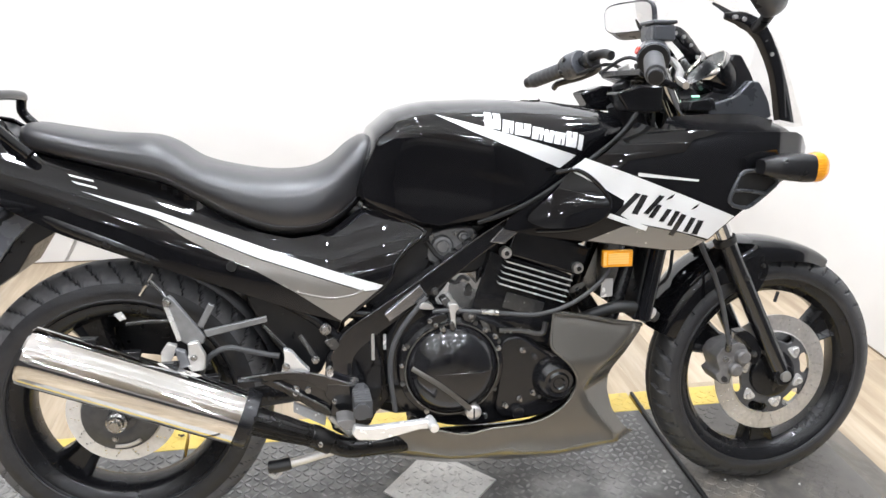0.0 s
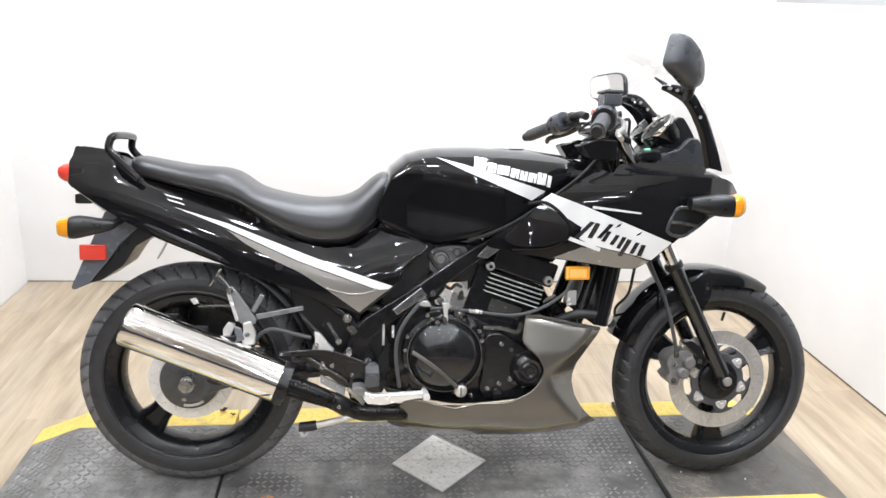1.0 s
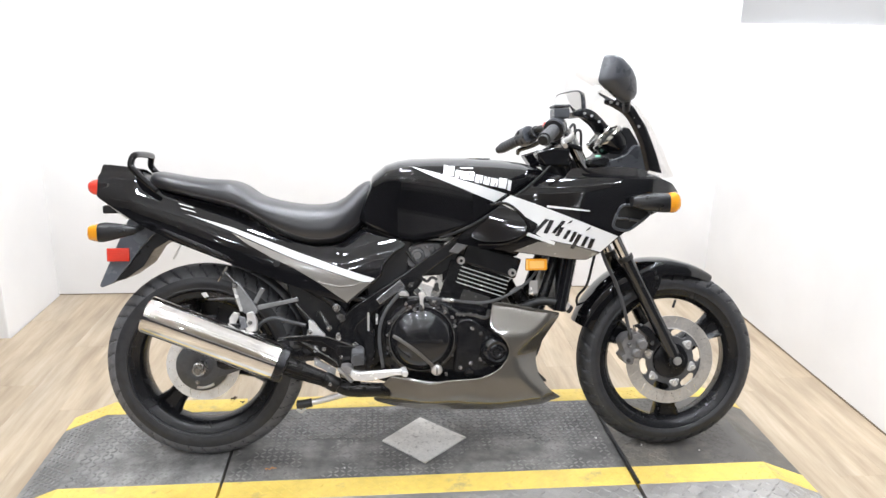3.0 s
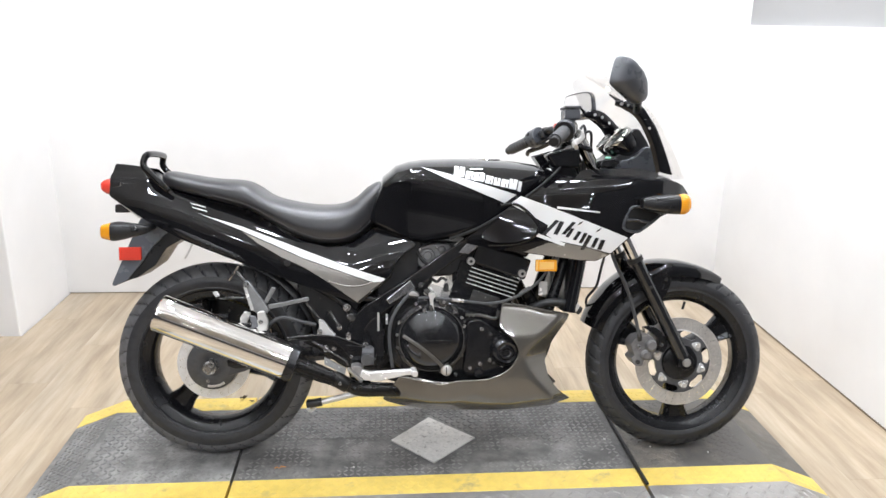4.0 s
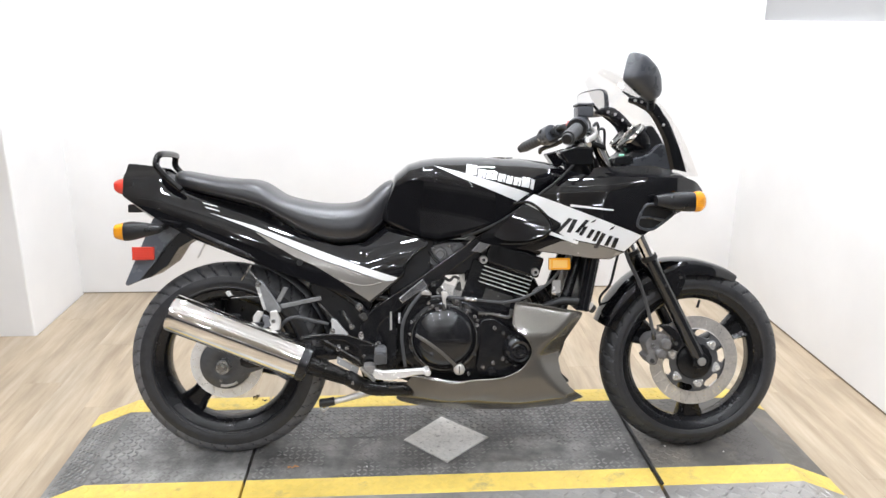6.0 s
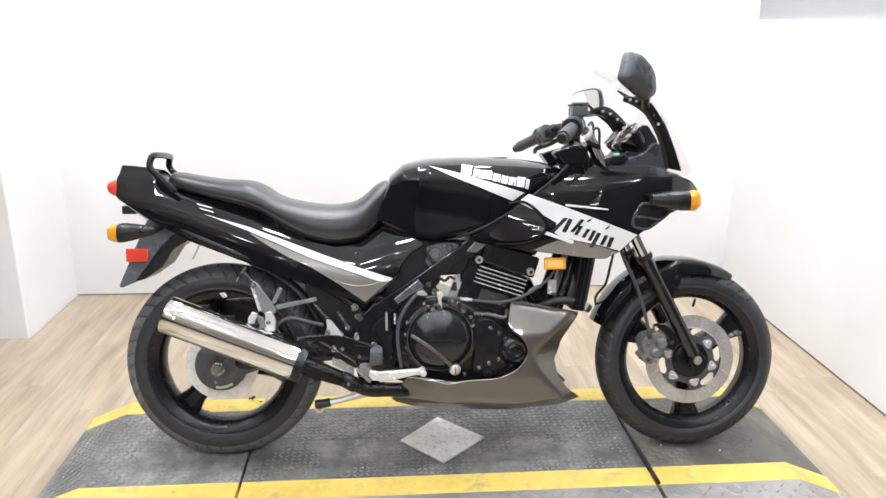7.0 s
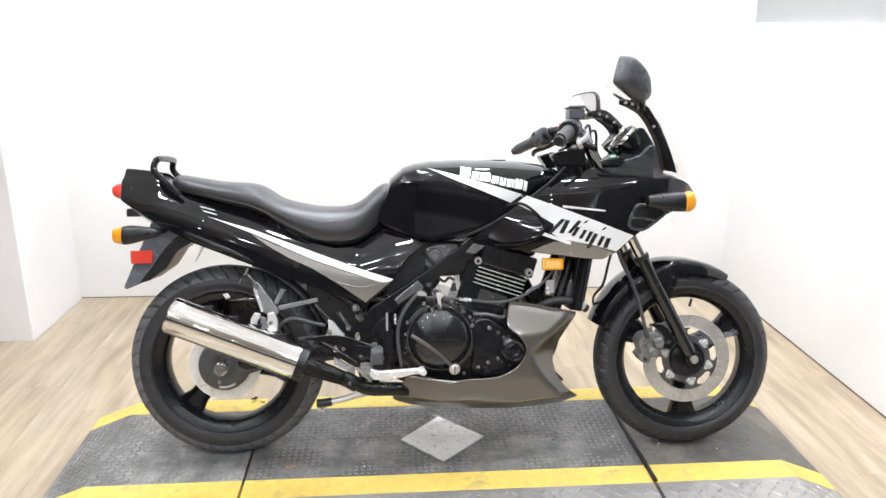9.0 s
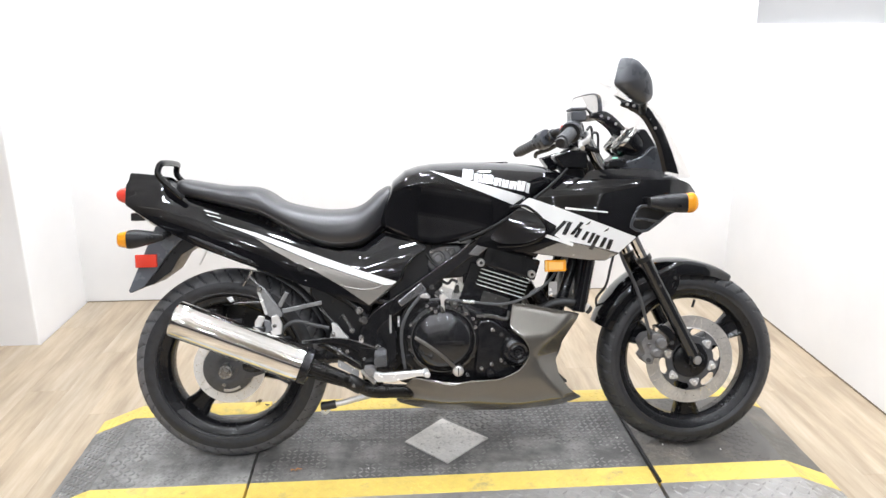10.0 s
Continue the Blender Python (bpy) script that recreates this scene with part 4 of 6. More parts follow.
def build_cockpit():
    # gauges: two round dials tilted to the rider, on a stepped housing
    up = Vector((-0.70, 0, 0.71)).normalized()
    side = Vector((0, 1, 0))
    fwd = up.cross(side)
    body = part("instrument_panel", slabbed([(0.462, 0.876), (0.452, 0.902), (0.492, 0.922), (0.522, 0.975), (0.536, 1.000), (0.554, 0.998), (0.578, 0.962), (0.598, 0.922), (0.614, 0.876)], -0.092, 0.092, 1, 0.12), PLASTIC, bike, "black instrument housing with a blue-grey lower step", bevel=0.008, seg=3)
    part("panel_step", slabbed([(0.478, 0.872), (0.474, 0.898), (0.536, 0.916), (0.566, 0.946), (0.588, 0.944), (0.612, 0.904), (0.622, 0.868)], -0.112, 0.112, 1, 0.10), SMOKE, body, "dark blue-grey lower step of the housing", bevel=0.006, seg=3)
    part("warning_lamp_panel", slabbed([(0.430, 0.886), (0.437, 0.906), (0.486, 0.912), (0.500, 0.882)], -0.112, 0.112), SATIN, body, bevel=0.004)
    for c, r in ((Vector((0.500, -0.060, 0.966)), 0.0500), (Vector((0.508, 0.052, 0.974)), 0.0500)):
        def circle(rad, h):
            return [c + up * h + rad * (math.cos(2 * math.pi * k / 32) * side + math.sin(2 * math.pi * k / 32) * fwd) for k in range(32)]
        bm = bmesh.new()
        skin(bm, [circle(r * 0.90, 0.002), circle(r * 0.97, 0.004), circle(r * 0.98, -0.006), circle(r * 0.92, -0.030), circle(r * 0.70, -0.052), circle(r * 0.30, -0.058)])
        g = part("gauge", bm, GLOSS, body, "round gauge in a short black cup")
        bm = bmesh.new()
        skin(bm, [circle(r * 0.88, 0.004), circle(r * 0.90, 0.011), circle(r * 0.97, 0.012), circle(r * 1.02, 0.008), circle(r * 1.02, 0.001), circle(r * 0.96, 0.000)], caps=False)
        part("bezel", bm, CHROME, body, "thin bright bezel")
        bm = bmesh.new()
        bm.faces.new([bm.verts.new(q) for q in circle(r * 0.89, 0.005)])
        part("dial_face", bm, PLASTIC, body)
        bm = bmesh.new()
        for k in range(11):
            a = radians(-130 + 26 * k)
            d = math.sin(a) * side + math.cos(a) * fwd
            e = math.cos(a) * side - math.sin(a) * fwd
            o = c + up * 0.0058
            bm.faces.new([bm.verts.new(o + d * r * q + e * w) for q, w in ((0.62, 0.0012), (0.80, 0.0012), (0.80, -0.0012), (0.62, -0.0012))])
        part("dial_marks", bm, WHITE, body)
        bm = bmesh.new()
        bm.faces.new([bm.verts.new(q) for q in circle(r * 0.89, 0.0105)])
        pane = part("dial_glass", bm, GLASS, body, solid=0.0015)
        pane.visible_shadow = False
    part("neutral_lamp", boxed(0.458, 0.472, -0.082, -0.068, 0.912, 0.917), GREEN, body, "lit green neutral lamp", bevel=0.002)
    # windscreen: a clear bubble with a dark lower edge
    centre = spline([(0.702, 0, 0.850), (0.655, 0, 0.945), (0.602, 0, 1.030), (0.545, 0, 1.096), (0.480, 0, 1.150), (0.415, 0, 1.176)], 4)
    edge = spline([(0.584, 0.190, 0.872), (0.562, 0.200, 0.945), (0.529, 0.207, 1.016), (0.464, 0.192, 1.066), (0.420, 0.140, 1.115), (0.388, 0.080, 1.152)], 4)
    def screen_point(u, i):
        c, e, k = centre[i], edge[i], abs(u) ** 2.2
        return Vector((c.x + (e.x - c.x) * k, e.y * math.sin(u * math.pi / 2), c.z + (e.z - c.z) * k))
    bm = bmesh.new()
    rings = [[screen_point(-1 + 2 * i / 24, v) for i in range(25)] for v in range(len(centre))]
    skin(bm, rings, closed=False)
    scr = part("windscreen", bm, SCREEN, bike, "clear acrylic windscreen bubble", solid=0.003)
    scr.visible_shadow = False
    for s in (-1, 1):
        bm = bmesh.new()
        rings = []
        for v in range(15):
            t = v / 14
            inner = 0.98 - 0.16 * min((1 - t) * 2.5, 1)
            rings.append([screen_point(s * (inner + (1 - inner) * k / 5), v) - Vector((0.005, -s * 0.002, 0.002)) for k in range(6)])
        skin(bm, rings, closed=False)
        part("screen_border", bm, GLOSS, scr, "gloss black lower border of the screen", solid=0.003)
    # mirror arms and heads
    for s in (-1, 1):
        left_arm = [(0.556, 0.060, 0.935), (0.545, 0.055, 0.955), (0.522, 0.040, 0.994), (0.490, 0.022, 1.022), (0.455, 0.0, 1.042), (0.425, -0.020, 1.046), (0.398, -0.035, 1.042)]
        arm = part("mirror", tubed([(0.584, 0.192 * s, 0.872), (0.563, 0.202 * s, 0.945), (0.539, 0.207 * s, 0.996), (0.512, 0.209 * s, 1.036), (0.478, 0.206 * s, 1.056), (0.444, 0.200 * s, 1.063)] if s < 0 else left_arm, 0.010, n=10, flat=0.45 if s < 0 else 0.9, radii=(0.014, 0.016, 0.017, 0.018, 0.015, 0.006)), GLOSS, bike, "black fairing-mounted mirror")
        if s < 0:
            part("mirror_neck", tubed([(0.505, -0.207, 1.040), (0.490, -0.255, 1.048), (0.474, -0.31, 1.070)], 0.011, n=12), PLASTIC, arm)
            screws = [(0.540, -0.207, 0.993), (0.524, -0.207, 1.020), (0.478, -0.207, 1.056), (0.460, -0.207, 1.060)]
        else:
            part("mirror_neck", tubed([(0.455, 0.0, 1.045), (0.47, 0.09, 1.056), (0.515, 0.24, 1.072)], 0.010, n=12), PLASTIC, arm)
            screws = [(0.515, 0.026, 0.998), (0.490, 0.010, 1.022), (0.462, -0.010, 1.038), (0.435, -0.026, 1.044)]
        for q in screws:
            part("arm_screw", tubed([(q[0], q[1], q[2]), (q[0], q[1] - 0.009, q[2])], 0.004, n=10, fine=1), ALLOY, arm)
        if s < 0:
            # a rounded rhomboid shell set askew, its glass turned in to the rider
            rim = chaikin([(-0.048, 0.062), (-0.072, -0.006), (-0.064, -0.016), (0.028, -0.060), (0.066, -0.048), (0.063, -0.004), (0.036, 0.034), (-0.012, 0.062)], 2, 0.16)
            across, out = Vector((0.82, 0.57, 0)), Vector((0.57, -0.82, 0))
            mid = Vector((0.443, -0.322, 1.108))
            bm = bmesh.new()
            skin(bm, [[mid + out * d + across * (u * k + 0.006 * (1 - k)) + Vector((0, 0, w * k + 0.012 * (1 - k))) for u, w in rim]
                      for d, k in ((-0.010, 0.90), (-0.012, 0.95), (-0.008, 1.0), (0.002, 1.0), (0.012, 0.95), (0.021, 0.84), (0.028, 0.66), (0.033, 0.44), (0.035, 0.20), (0.0355, 0.04))])
            part("mirror_housing", bm, SMOKE, arm, "rounded dark grey mirror housing")
            bm = bmesh.new()
            bm.faces.new([bm.verts.new(mid - out * 0.0115 + across * u * 0.88 + Vector((0, 0, w * 0.88))) for u, w in rim])
            part("mirror_glass", bm, MIRROR, arm, "silvered mirror glass", solid=0.001)
            continue
        head = Matrix.Translation((0.462, 0.262, 1.077)) @ pose(0, 0, 0, 0, -6, 17)
        wide = 0.090
        bm = bmesh.new()
        rings = []
        profile = ((0.002, 0.94, 0.026, 0.034), (-0.002, 0.97, 0.026, 0.036), (0.002, 1.0, 0.026, 0.038), (0.012, 0.98, 0.021, 0.040), (0.022, 0.86, 0.014, 0.040), (0.031, 0.66, 0.006, 0.034), (0.036, 0.36, 0.0, 0.020), (0.038, 0.05, -0.002, 0.003))
        keys = [Vector((q[0], q[1], q[2])) for q in profile]
        for (x, k, zc), (_, _, hz) in zip(spline(keys, 3), spline([Vector((q[0], 0, q[3])) for q in profile], 3)):
            ring = []
            for i in range(32):
                a = 2 * math.pi * i / 32
                c, sn = math.cos(a), math.sin(a)
                ring.append(head @ Vector((x, wide * (k * math.copysign(abs(c) ** 0.5, c) + (1 - k) * 0.85), zc + hz * math.copysign(abs(sn) ** 0.5, sn))))
            rings.append(ring)
        skin(bm, rings)
        part("mirror_housing", bm, SMOKE, arm, "rounded dark grey mirror housing")
        bm = bmesh.new()
        ring = []
        for i in range(28):
            a = 2 * math.pi * i / 28
            c, sn = math.cos(a), math.sin(a)
            ring.append(bm.verts.new(head @ Vector((-0.003, (wide - 0.005) * math.copysign(abs(c) ** 0.45, c), 0.026 + 0.0335 * math.copysign(abs(sn) ** 0.5, sn)))))
        bm.faces.new(ring)
        part("mirror_glass", bm, MIRROR, arm, "silvered mirror glass", solid=0.001)


TANK = [(-0.244, 0.112, 0.724, 0.738, 0.752), (-0.228, 0.126, 0.716, 0.775, 0.806), (-0.206, 0.138, 0.705, 0.822, 0.858), (-0.168, 0.150, 0.690, 0.842, 0.890), (-0.13, 0.160, 0.674, 0.846, 0.902), (-0.09, 0.168, 0.667, 0.842, 0.908),
        (0.0, 0.180, 0.684, 0.826, 0.911), (0.08, 0.183, 0.712, 0.806, 0.911), (0.16, 0.174, 0.745, 0.806, 0.906), (0.24, 0.15, 0.79, 0.835, 0.896), (0.29, 0.115, 0.83, 0.852, 0.882), (0.305, 0.08, 0.84, 0.855, 0.872)]


def tank_depth(x, z):
    """Half width of the tank: a rounded shoulder above, a shallow knee recess below it."""
    w, zb, zm, zt = along(TANK, x)
    if z > zm:
        return w * max(1 - min((z - zm) / (zt - zm), 1) ** 2.4, 0.0) ** (1 / 2.4)
    deep = 0.006 * min(max((x + 0.22) / 0.10, 0), 1) * min(max((0.19 - x) / 0.10, 0), 1)
    k = min((zm - z) / 0.10, 1)
    d = w - deep * k * k * (3 - 2 * k)
    e = max((zb + 0.012 - z) / 0.012, 0)
    return d - 0.012 * min(e, 1) ** 2


def tank_mesh():
    xs = [q[0] for q in TANK]
    rings = []
    for i in range(len(xs) - 1):
        for q in range(6):
            rings.append(xs[i] + (xs[i + 1] - xs[i]) * q / 6)
    out = []
    for x in rings + xs[-1:]:
        w, zb, zm, zt = along(TANK, x)
        half = [(tank_depth(x, zt - (zt - zm) * (1 - math.cos(math.pi / 2 * k / 14))), zt - (zt - zm) * (1 - math.cos(math.pi / 2 * k / 14))) for k in range(1, 15)]
        half += [(tank_depth(x, zm - (zm - zb) * k / 18), zm - (zm - zb) * k / 18) for k in range(1, 19)]
        out.append([(x, 0, zt)] + [(x, -d, z) for d, z in half] + [(x, 0, zb)] + [(x, d, z) for d, z in half[::-1]])
    bm = bmesh.new()
    skin(bm, out)
    return bm


SEAT = [(-0.842, 0.055, 0.826, 0.846, 0.868), (-0.825, 0.082, 0.821, 0.842, 0.873), (-0.78, 0.100, 0.810, 0.832, 0.865), (-0.70, 0.114, 0.789, 0.815, 0.852), (-0.625, 0.122, 0.768, 0.798, 0.847), (-0.585, 0.126, 0.754, 0.786, 0.834),
        (-0.535, 0.134, 0.724, 0.760, 0.801), (-0.47, 0.145, 0.686, 0.730, 0.783), (-0.40, 0.150, 0.657, 0.710, 0.773), (-0.335, 0.146, 0.654, 0.708, 0.776), (-0.29, 0.136, 0.667, 0.722, 0.794), (-0.25, 0.118, 0.696, 0.752, 0.828), (-0.218, 0.096, 0.730, 0.785, 0.843), (-0.200, 0.072, 0.752, 0.795, 0.826)]


def build_body():
    tank = part("fuel_tank", tank_mesh(), GLOSS, bike, "gloss black fuel tank with a white flash")
    part("tank_stripe", panel([(-0.098, 0.885), (-0.03, 0.868), (0.045, 0.846), (0.11, 0.826), (0.172, 0.806), (0.138, 0.783), (0.09, 0.803), (0.045, 0.822), (-0.03, 0.853)], tank_depth, 0.01, 0, lift=0.0016), WHITE, tank, "white stripe")
    # maker's name as a row of plain slanted bars, no letters
    x0 = -0.004
    for w, tall, notch in ((0.030, 1, 1), (0.021, 0, -1), (0.030, 0, 1), (0.021, 0, -1), (0.018, 0, 1), (0.021, 0, -1), (0.023, 1, 1), (0.010, 1, 0)):
        zc = 0.8735 - 0.0415 * (x0 + 0.004) / 0.180
        lo, hi = -0.0135, (0.0145 if tall else 0.0085)
        blk = part("lettering_block", panel([(x0 - 0.004, zc + lo), (x0 + w - 0.004, zc + lo - 0.004), (x0 + w + 0.002, zc + hi - 0.004), (x0 + 0.002, zc + hi)], tank_depth, 0.01, 0, lift=0.0018), WHITE, tank, "white lettering shown as a plain block")
        if notch:
            m = x0 + w * 0.5
            za, zb = (zc + hi - 0.0125, zc + hi + 0.001) if notch > 0 else (zc + lo - 0.003, zc + lo + 0.0085)
            part("lettering_gap", panel([(m - 0.0018, za), (m + 0.0004, za - 0.0005), (m + 0.0030, zb - 0.0005), (m + 0.0008, zb)], tank_depth, 0.01, 0, lift=0.0028), GLOSS, blk)
        x0 += w + 0.0026
    cap = part("fuel_cap", bmesh.new(), CHROME, tank, "round fuel filler cap")
    bm = bmesh.new()
    rings = [[(0.10 + r * math.cos(2 * math.pi * k / 28), r * math.sin(2 * math.pi * k / 28), z) for k in range(28)] for r, z in ((0.052, 0.900), (0.052, 0.909), (0.047, 0.913), (0.03, 0.914), (0.001, 0.914))]
    skin(bm, rings)
    bm.to_mesh(cap.data)
    bm.free()
    for f in cap.data.polygons:
        f.use_smooth = True
    cap.data.set_sharp_from_angle(angle=radians(38))
    seat = part("seat", hull(SEAT, n=40, fine=5, power=3.0), VINYL, bike, "black vinyl two-level seat, lightly worn")
    on_seat = hull_side(SEAT, 3.0)
    line = [(-0.80, 0.826), (-0.70, 0.806), (-0.60, 0.780), (-0.535, 0.748), (-0.47, 0.712), (-0.40, 0.686), (-0.335, 0.682), (-0.29, 0.694), (-0.25, 0.722), (-0.22, 0.762)]
    for s in (-1, 1):
        part("seat_welt", tubed([(x, s * (on_seat(x, z) + 0.0002), z) for x, z in line], 0.0016, n=6), VINYL, seat)
    # tail cowl
    def tail_depth(x, z):
        w, zc = along([(-0.985, 0.080, 0.82), (-0.88, 0.100, 0.80), (-0.75, 0.118, 0.755), (-0.6, 0.132, 0.70), (-0.45, 0.146, 0.645), (-0.3, 0.160, 0.61), (-0.2, 0.168, 0.64), (-0.1, 0.165, 0.66)], x)
        h = (z - zc + 0.05) / 0.09
        side = w - (0.034 if h > 0 else 0.005) * h * h
        q = on_seat(x, z) + 0.003
        return 0.5 * (side + q + math.sqrt((side - q) ** 2 + 0.016 ** 2))
    outline = [(-0.984, 0.895), (-0.920, 0.887), (-0.876, 0.879), (-0.842, 0.846), (-0.806, 0.816), (-0.685, 0.786), (-0.574, 0.755), (-0.487, 0.694), (-0.431, 0.671), (-0.366, 0.656), (-0.300, 0.663), (-0.242, 0.703), (-0.214, 0.713),
               (-0.169, 0.690), (-0.114, 0.664), (-0.144, 0.644), (-0.163, 0.626), (-0.180, 0.605), (-0.190, 0.572), (-0.280, 0.497), (-0.370, 0.524), (-0.499, 0.574), (-0.643, 0.625), (-0.777, 0.678), (-0.847, 0.715), (-0.894, 0.742), (-0.986, 0.802), (-0.986, 0.850)]
    cowl = part("tail_cowl", panel(outline, tail_depth, 0.01, 1, 0.06), GLOSS, bike, "gloss black tail and side cowl", solid=0.004, bevel=0.0015)
    mirrored(cowl, "tail_cowl", bike)
    part("cowl_edge", tubed([(x, -tail_depth(x, z) + 0.0015, z) for x, z in ((-0.232, 0.708), (-0.169, 0.690), (-0.117, 0.664), (-0.144, 0.644), (-0.163, 0.626), (-0.180, 0.605), (-0.190, 0.574), (-0.235, 0.536), (-0.279, 0.499))], 0.0042, n=10, fine=3), GLOSS, cowl, "rounded gloss edge")
    part("tail_stripe", panel([(-0.735, 0.754), (-0.606, 0.715), (-0.431, 0.648), (-0.302, 0.600), (-0.201, 0.568), (-0.212, 0.560), (-0.237, 0.558), (-0.432, 0.626), (-0.607, 0.704)], tail_depth, 0.01, 0, lift=0.0014), WHITE, cowl, "white stripe")
    for pts in ([(-0.758, 0.784), (-0.715, 0.772), (-0.712, 0.768), (-0.750, 0.778)], [(-0.750, 0.772), (-0.709, 0.760), (-0.706, 0.756), (-0.742, 0.766)]):
        part("tail_dash", panel(pts, tail_depth, 0.01, 0, lift=0.0014), WHITE, cowl, "short white dash")
    part("tail_flash", panel([(-0.607, 0.701), (-0.432, 0.624), (-0.237, 0.556), (-0.206, 0.560), (-0.280, 0.499), (-0.368, 0.561), (-0.432, 0.600), (-0.496, 0.630), (-0.560, 0.667)], tail_depth, 0.01, 0, lift=0.0011), GREYDECAL, cowl, "warm grey flash")
    part("cowl_crease", tubed([(x, -tail_depth(x, z) + 0.0006, z) for x, z in ((-0.365, 0.561), (-0.352, 0.556), (-0.340, 0.553), (-0.305, 0.546), (-0.278, 0.547), (-0.255, 0.552), (-0.238, 0.560))], 0.0030, n=10, fine=3), GREYDECAL, cowl, "rounded crease catching the light")
    part("cowl_bolt", lathed([(0.0001, -0.150), (0.009, -0.150), (0.010, -0.147), (0.010, -0.135)], -0.478, 0.612, n=14), HOLE, cowl, "dark rubber plug")
    core = [(-0.966, 0.036, 0.812, 0.845, 0.874), (-0.955, 0.040, 0.802, 0.84, 0.880), (-0.90, 0.050, 0.758, 0.82, 0.876), (-0.86, 0.058, 0.735, 0.80, 0.862), (-0.80, 0.076, 0.70, 0.76, 0.818), (-0.70, 0.086, 0.660, 0.72, 0.788), (-0.60, 0.092, 0.620, 0.69, 0.757), (-0.5, 0.094, 0.59, 0.64, 0.690),
            (-0.35, 0.098, 0.545, 0.60, 0.650), (-0.24, 0.086, 0.55, 0.62, 0.690), (-0.16, 0.078, 0.60, 0.64, 0.680)]
    part("tail_core", hull(core, n=24, fine=3, power=4), PLASTIC, bike)
    # grab rail
    rail = part("grab_rail", tubed([(-0.812, -0.104, 0.818), (-0.850, -0.100, 0.852), (-0.880, -0.096, 0.885), (-0.880, -0.090, 0.908), (-0.874, -0.080, 0.919), (-0.872, -0.03, 0.922), (-0.872, 0.03, 0.922), (-0.874, 0.080, 0.919), (-0.880, 0.090, 0.908), (-0.880, 0.096, 0.885), (-0.850, 0.100, 0.852), (-0.812, 0.104, 0.818)], 0.0095, n=12), GLOSS, bike, "black passenger grab rail")
    # upper fairing
    def fair_depth(x, z):
        w, zc, k = along([(0.03, 0.178, 0.70, 0.5), (0.12, 0.196, 0.71, 0.6), (0.25, 0.214, 0.73, 0.8), (0.38, 0.226, 0.74, 1.0), (0.50, 0.222, 0.76, 1.2), (0.58, 0.205, 0.78, 1.1), (0.65, 0.171, 0.80, 0.9), (0.69, 0.132, 0.803, 0.7), (0.722, 0.070, 0.803, 0.5)], x)
        h = (z - zc) / 0.1
        return w - (0.012 * k * h ** 4 if z > zc else 0.0121 * k * h * h)
    fair_line = [(0.286, 0.868), (0.335, 0.853), (0.46, 0.850), (0.630, 0.845), (0.664, 0.832), (0.694, 0.806), (0.690, 0.780), (0.648, 0.765), (0.589, 0.745), (0.533, 0.719), (0.488, 0.683), (0.439, 0.638), (0.398, 0.618), (0.349, 0.620), (0.218, 0.639), (0.088, 0.656), (0.030, 0.668), (0.038, 0.690), (0.113, 0.744), (0.219, 0.812)]
    fair = part("upper_fairing", panel(fair_line, fair_depth, 0.01, 1, 0.07), GLOSS, bike, "gloss black upper fairing with white and grey graphics", solid=0.004, bevel=0.0015)
    mirrored(fair, "upper_fairing", bike)
    part("fairing_stripe", panel([(0.149, 0.781), (0.180, 0.803), (0.265, 0.772), (0.375, 0.729), (0.486, 0.685), (0.437, 0.640), (0.400, 0.651), (0.363, 0.661), (0.310, 0.672), (0.275, 0.680), (0.250, 0.694), (0.255, 0.722), (0.205, 0.752)], fair_depth, 0.01, 0, lift=0.0014), WHITE, fair, "white graphic")
    part("fairing_flash", panel([(0.190, 0.645), (0.257, 0.672), (0.310, 0.670), (0.379, 0.655), (0.434, 0.637), (0.398, 0.620), (0.349, 0.622), (0.218, 0.641)], fair_depth, 0.01, 0, lift=0.0011), GREYDECAL, fair, "warm grey flash")
    part("pin_stripe", panel([(0.28, 0.768), (0.40, 0.756), (0.40, 0.760), (0.28, 0.775)], fair_depth, 0.01, 0, lift=0.0012), WHITE, fair, "thin silver line")
    # model name: slanted dark strokes, not lettered
    for x0, z0, h, w, lean in ((0.238, 0.697, 0.040, 0.011, 0.95), (0.270, 0.697, 0.037, 0.012, 0.50), (0.293, 0.697, 0.035, 0.010, 0.85), (0.304, 0.689, 0.025, 0.010, 0.6), (0.325, 0.681, 0.024, 0.010, 0.6),
                               (0.342, 0.672, 0.029, 0.010, 0.5), (0.348, 0.653, 0.042, 0.011, 0.5), (0.376, 0.659, 0.028, 0.011, 0.5), (0.396, 0.653, 0.028, 0.013, 0.35)):
        part("lettering_stroke", panel([(x0, z0), (x0 + w, z0 - 0.2 * w), (x0 + w + lean * h, z0 + h * 0.92), (x0 + lean * h, z0 + h)], fair_depth, 0.01, 0, lift=0.0024), INK, fair, "dark lettering shown as a plain slanted bar")
    for x0, z0 in ((0.336, 0.722), (0.388, 0.702)):
        part("lettering_stroke", panel([(x0, z0), (x0 + 0.012, z0 + 0.004), (x0 + 0.017, z0 + 0.012), (x0 + 0.006, z0 + 0.006)], fair_depth, 0.01, 0, lift=0.0024), INK, fair, "dark lettering shown as a plain slanted bar")
    part("lettering_bar", panel([(0.218, 0.692), (0.302, 0.662), (0.305, 0.671), (0.221, 0.701)], fair_depth, 0.01, 0, lift=0.0026), WHITE, fair, "small white lettering shown as a bar")
    # raised knee panel by the engine
    def duct_depth(x, z):
        ridge = z - (0.744 - 0.22 * (x - 0.120))
        return fair_depth(x, z) + 0.011 - (0.30 * ridge if ridge > 0 else 0.10 * ridge)
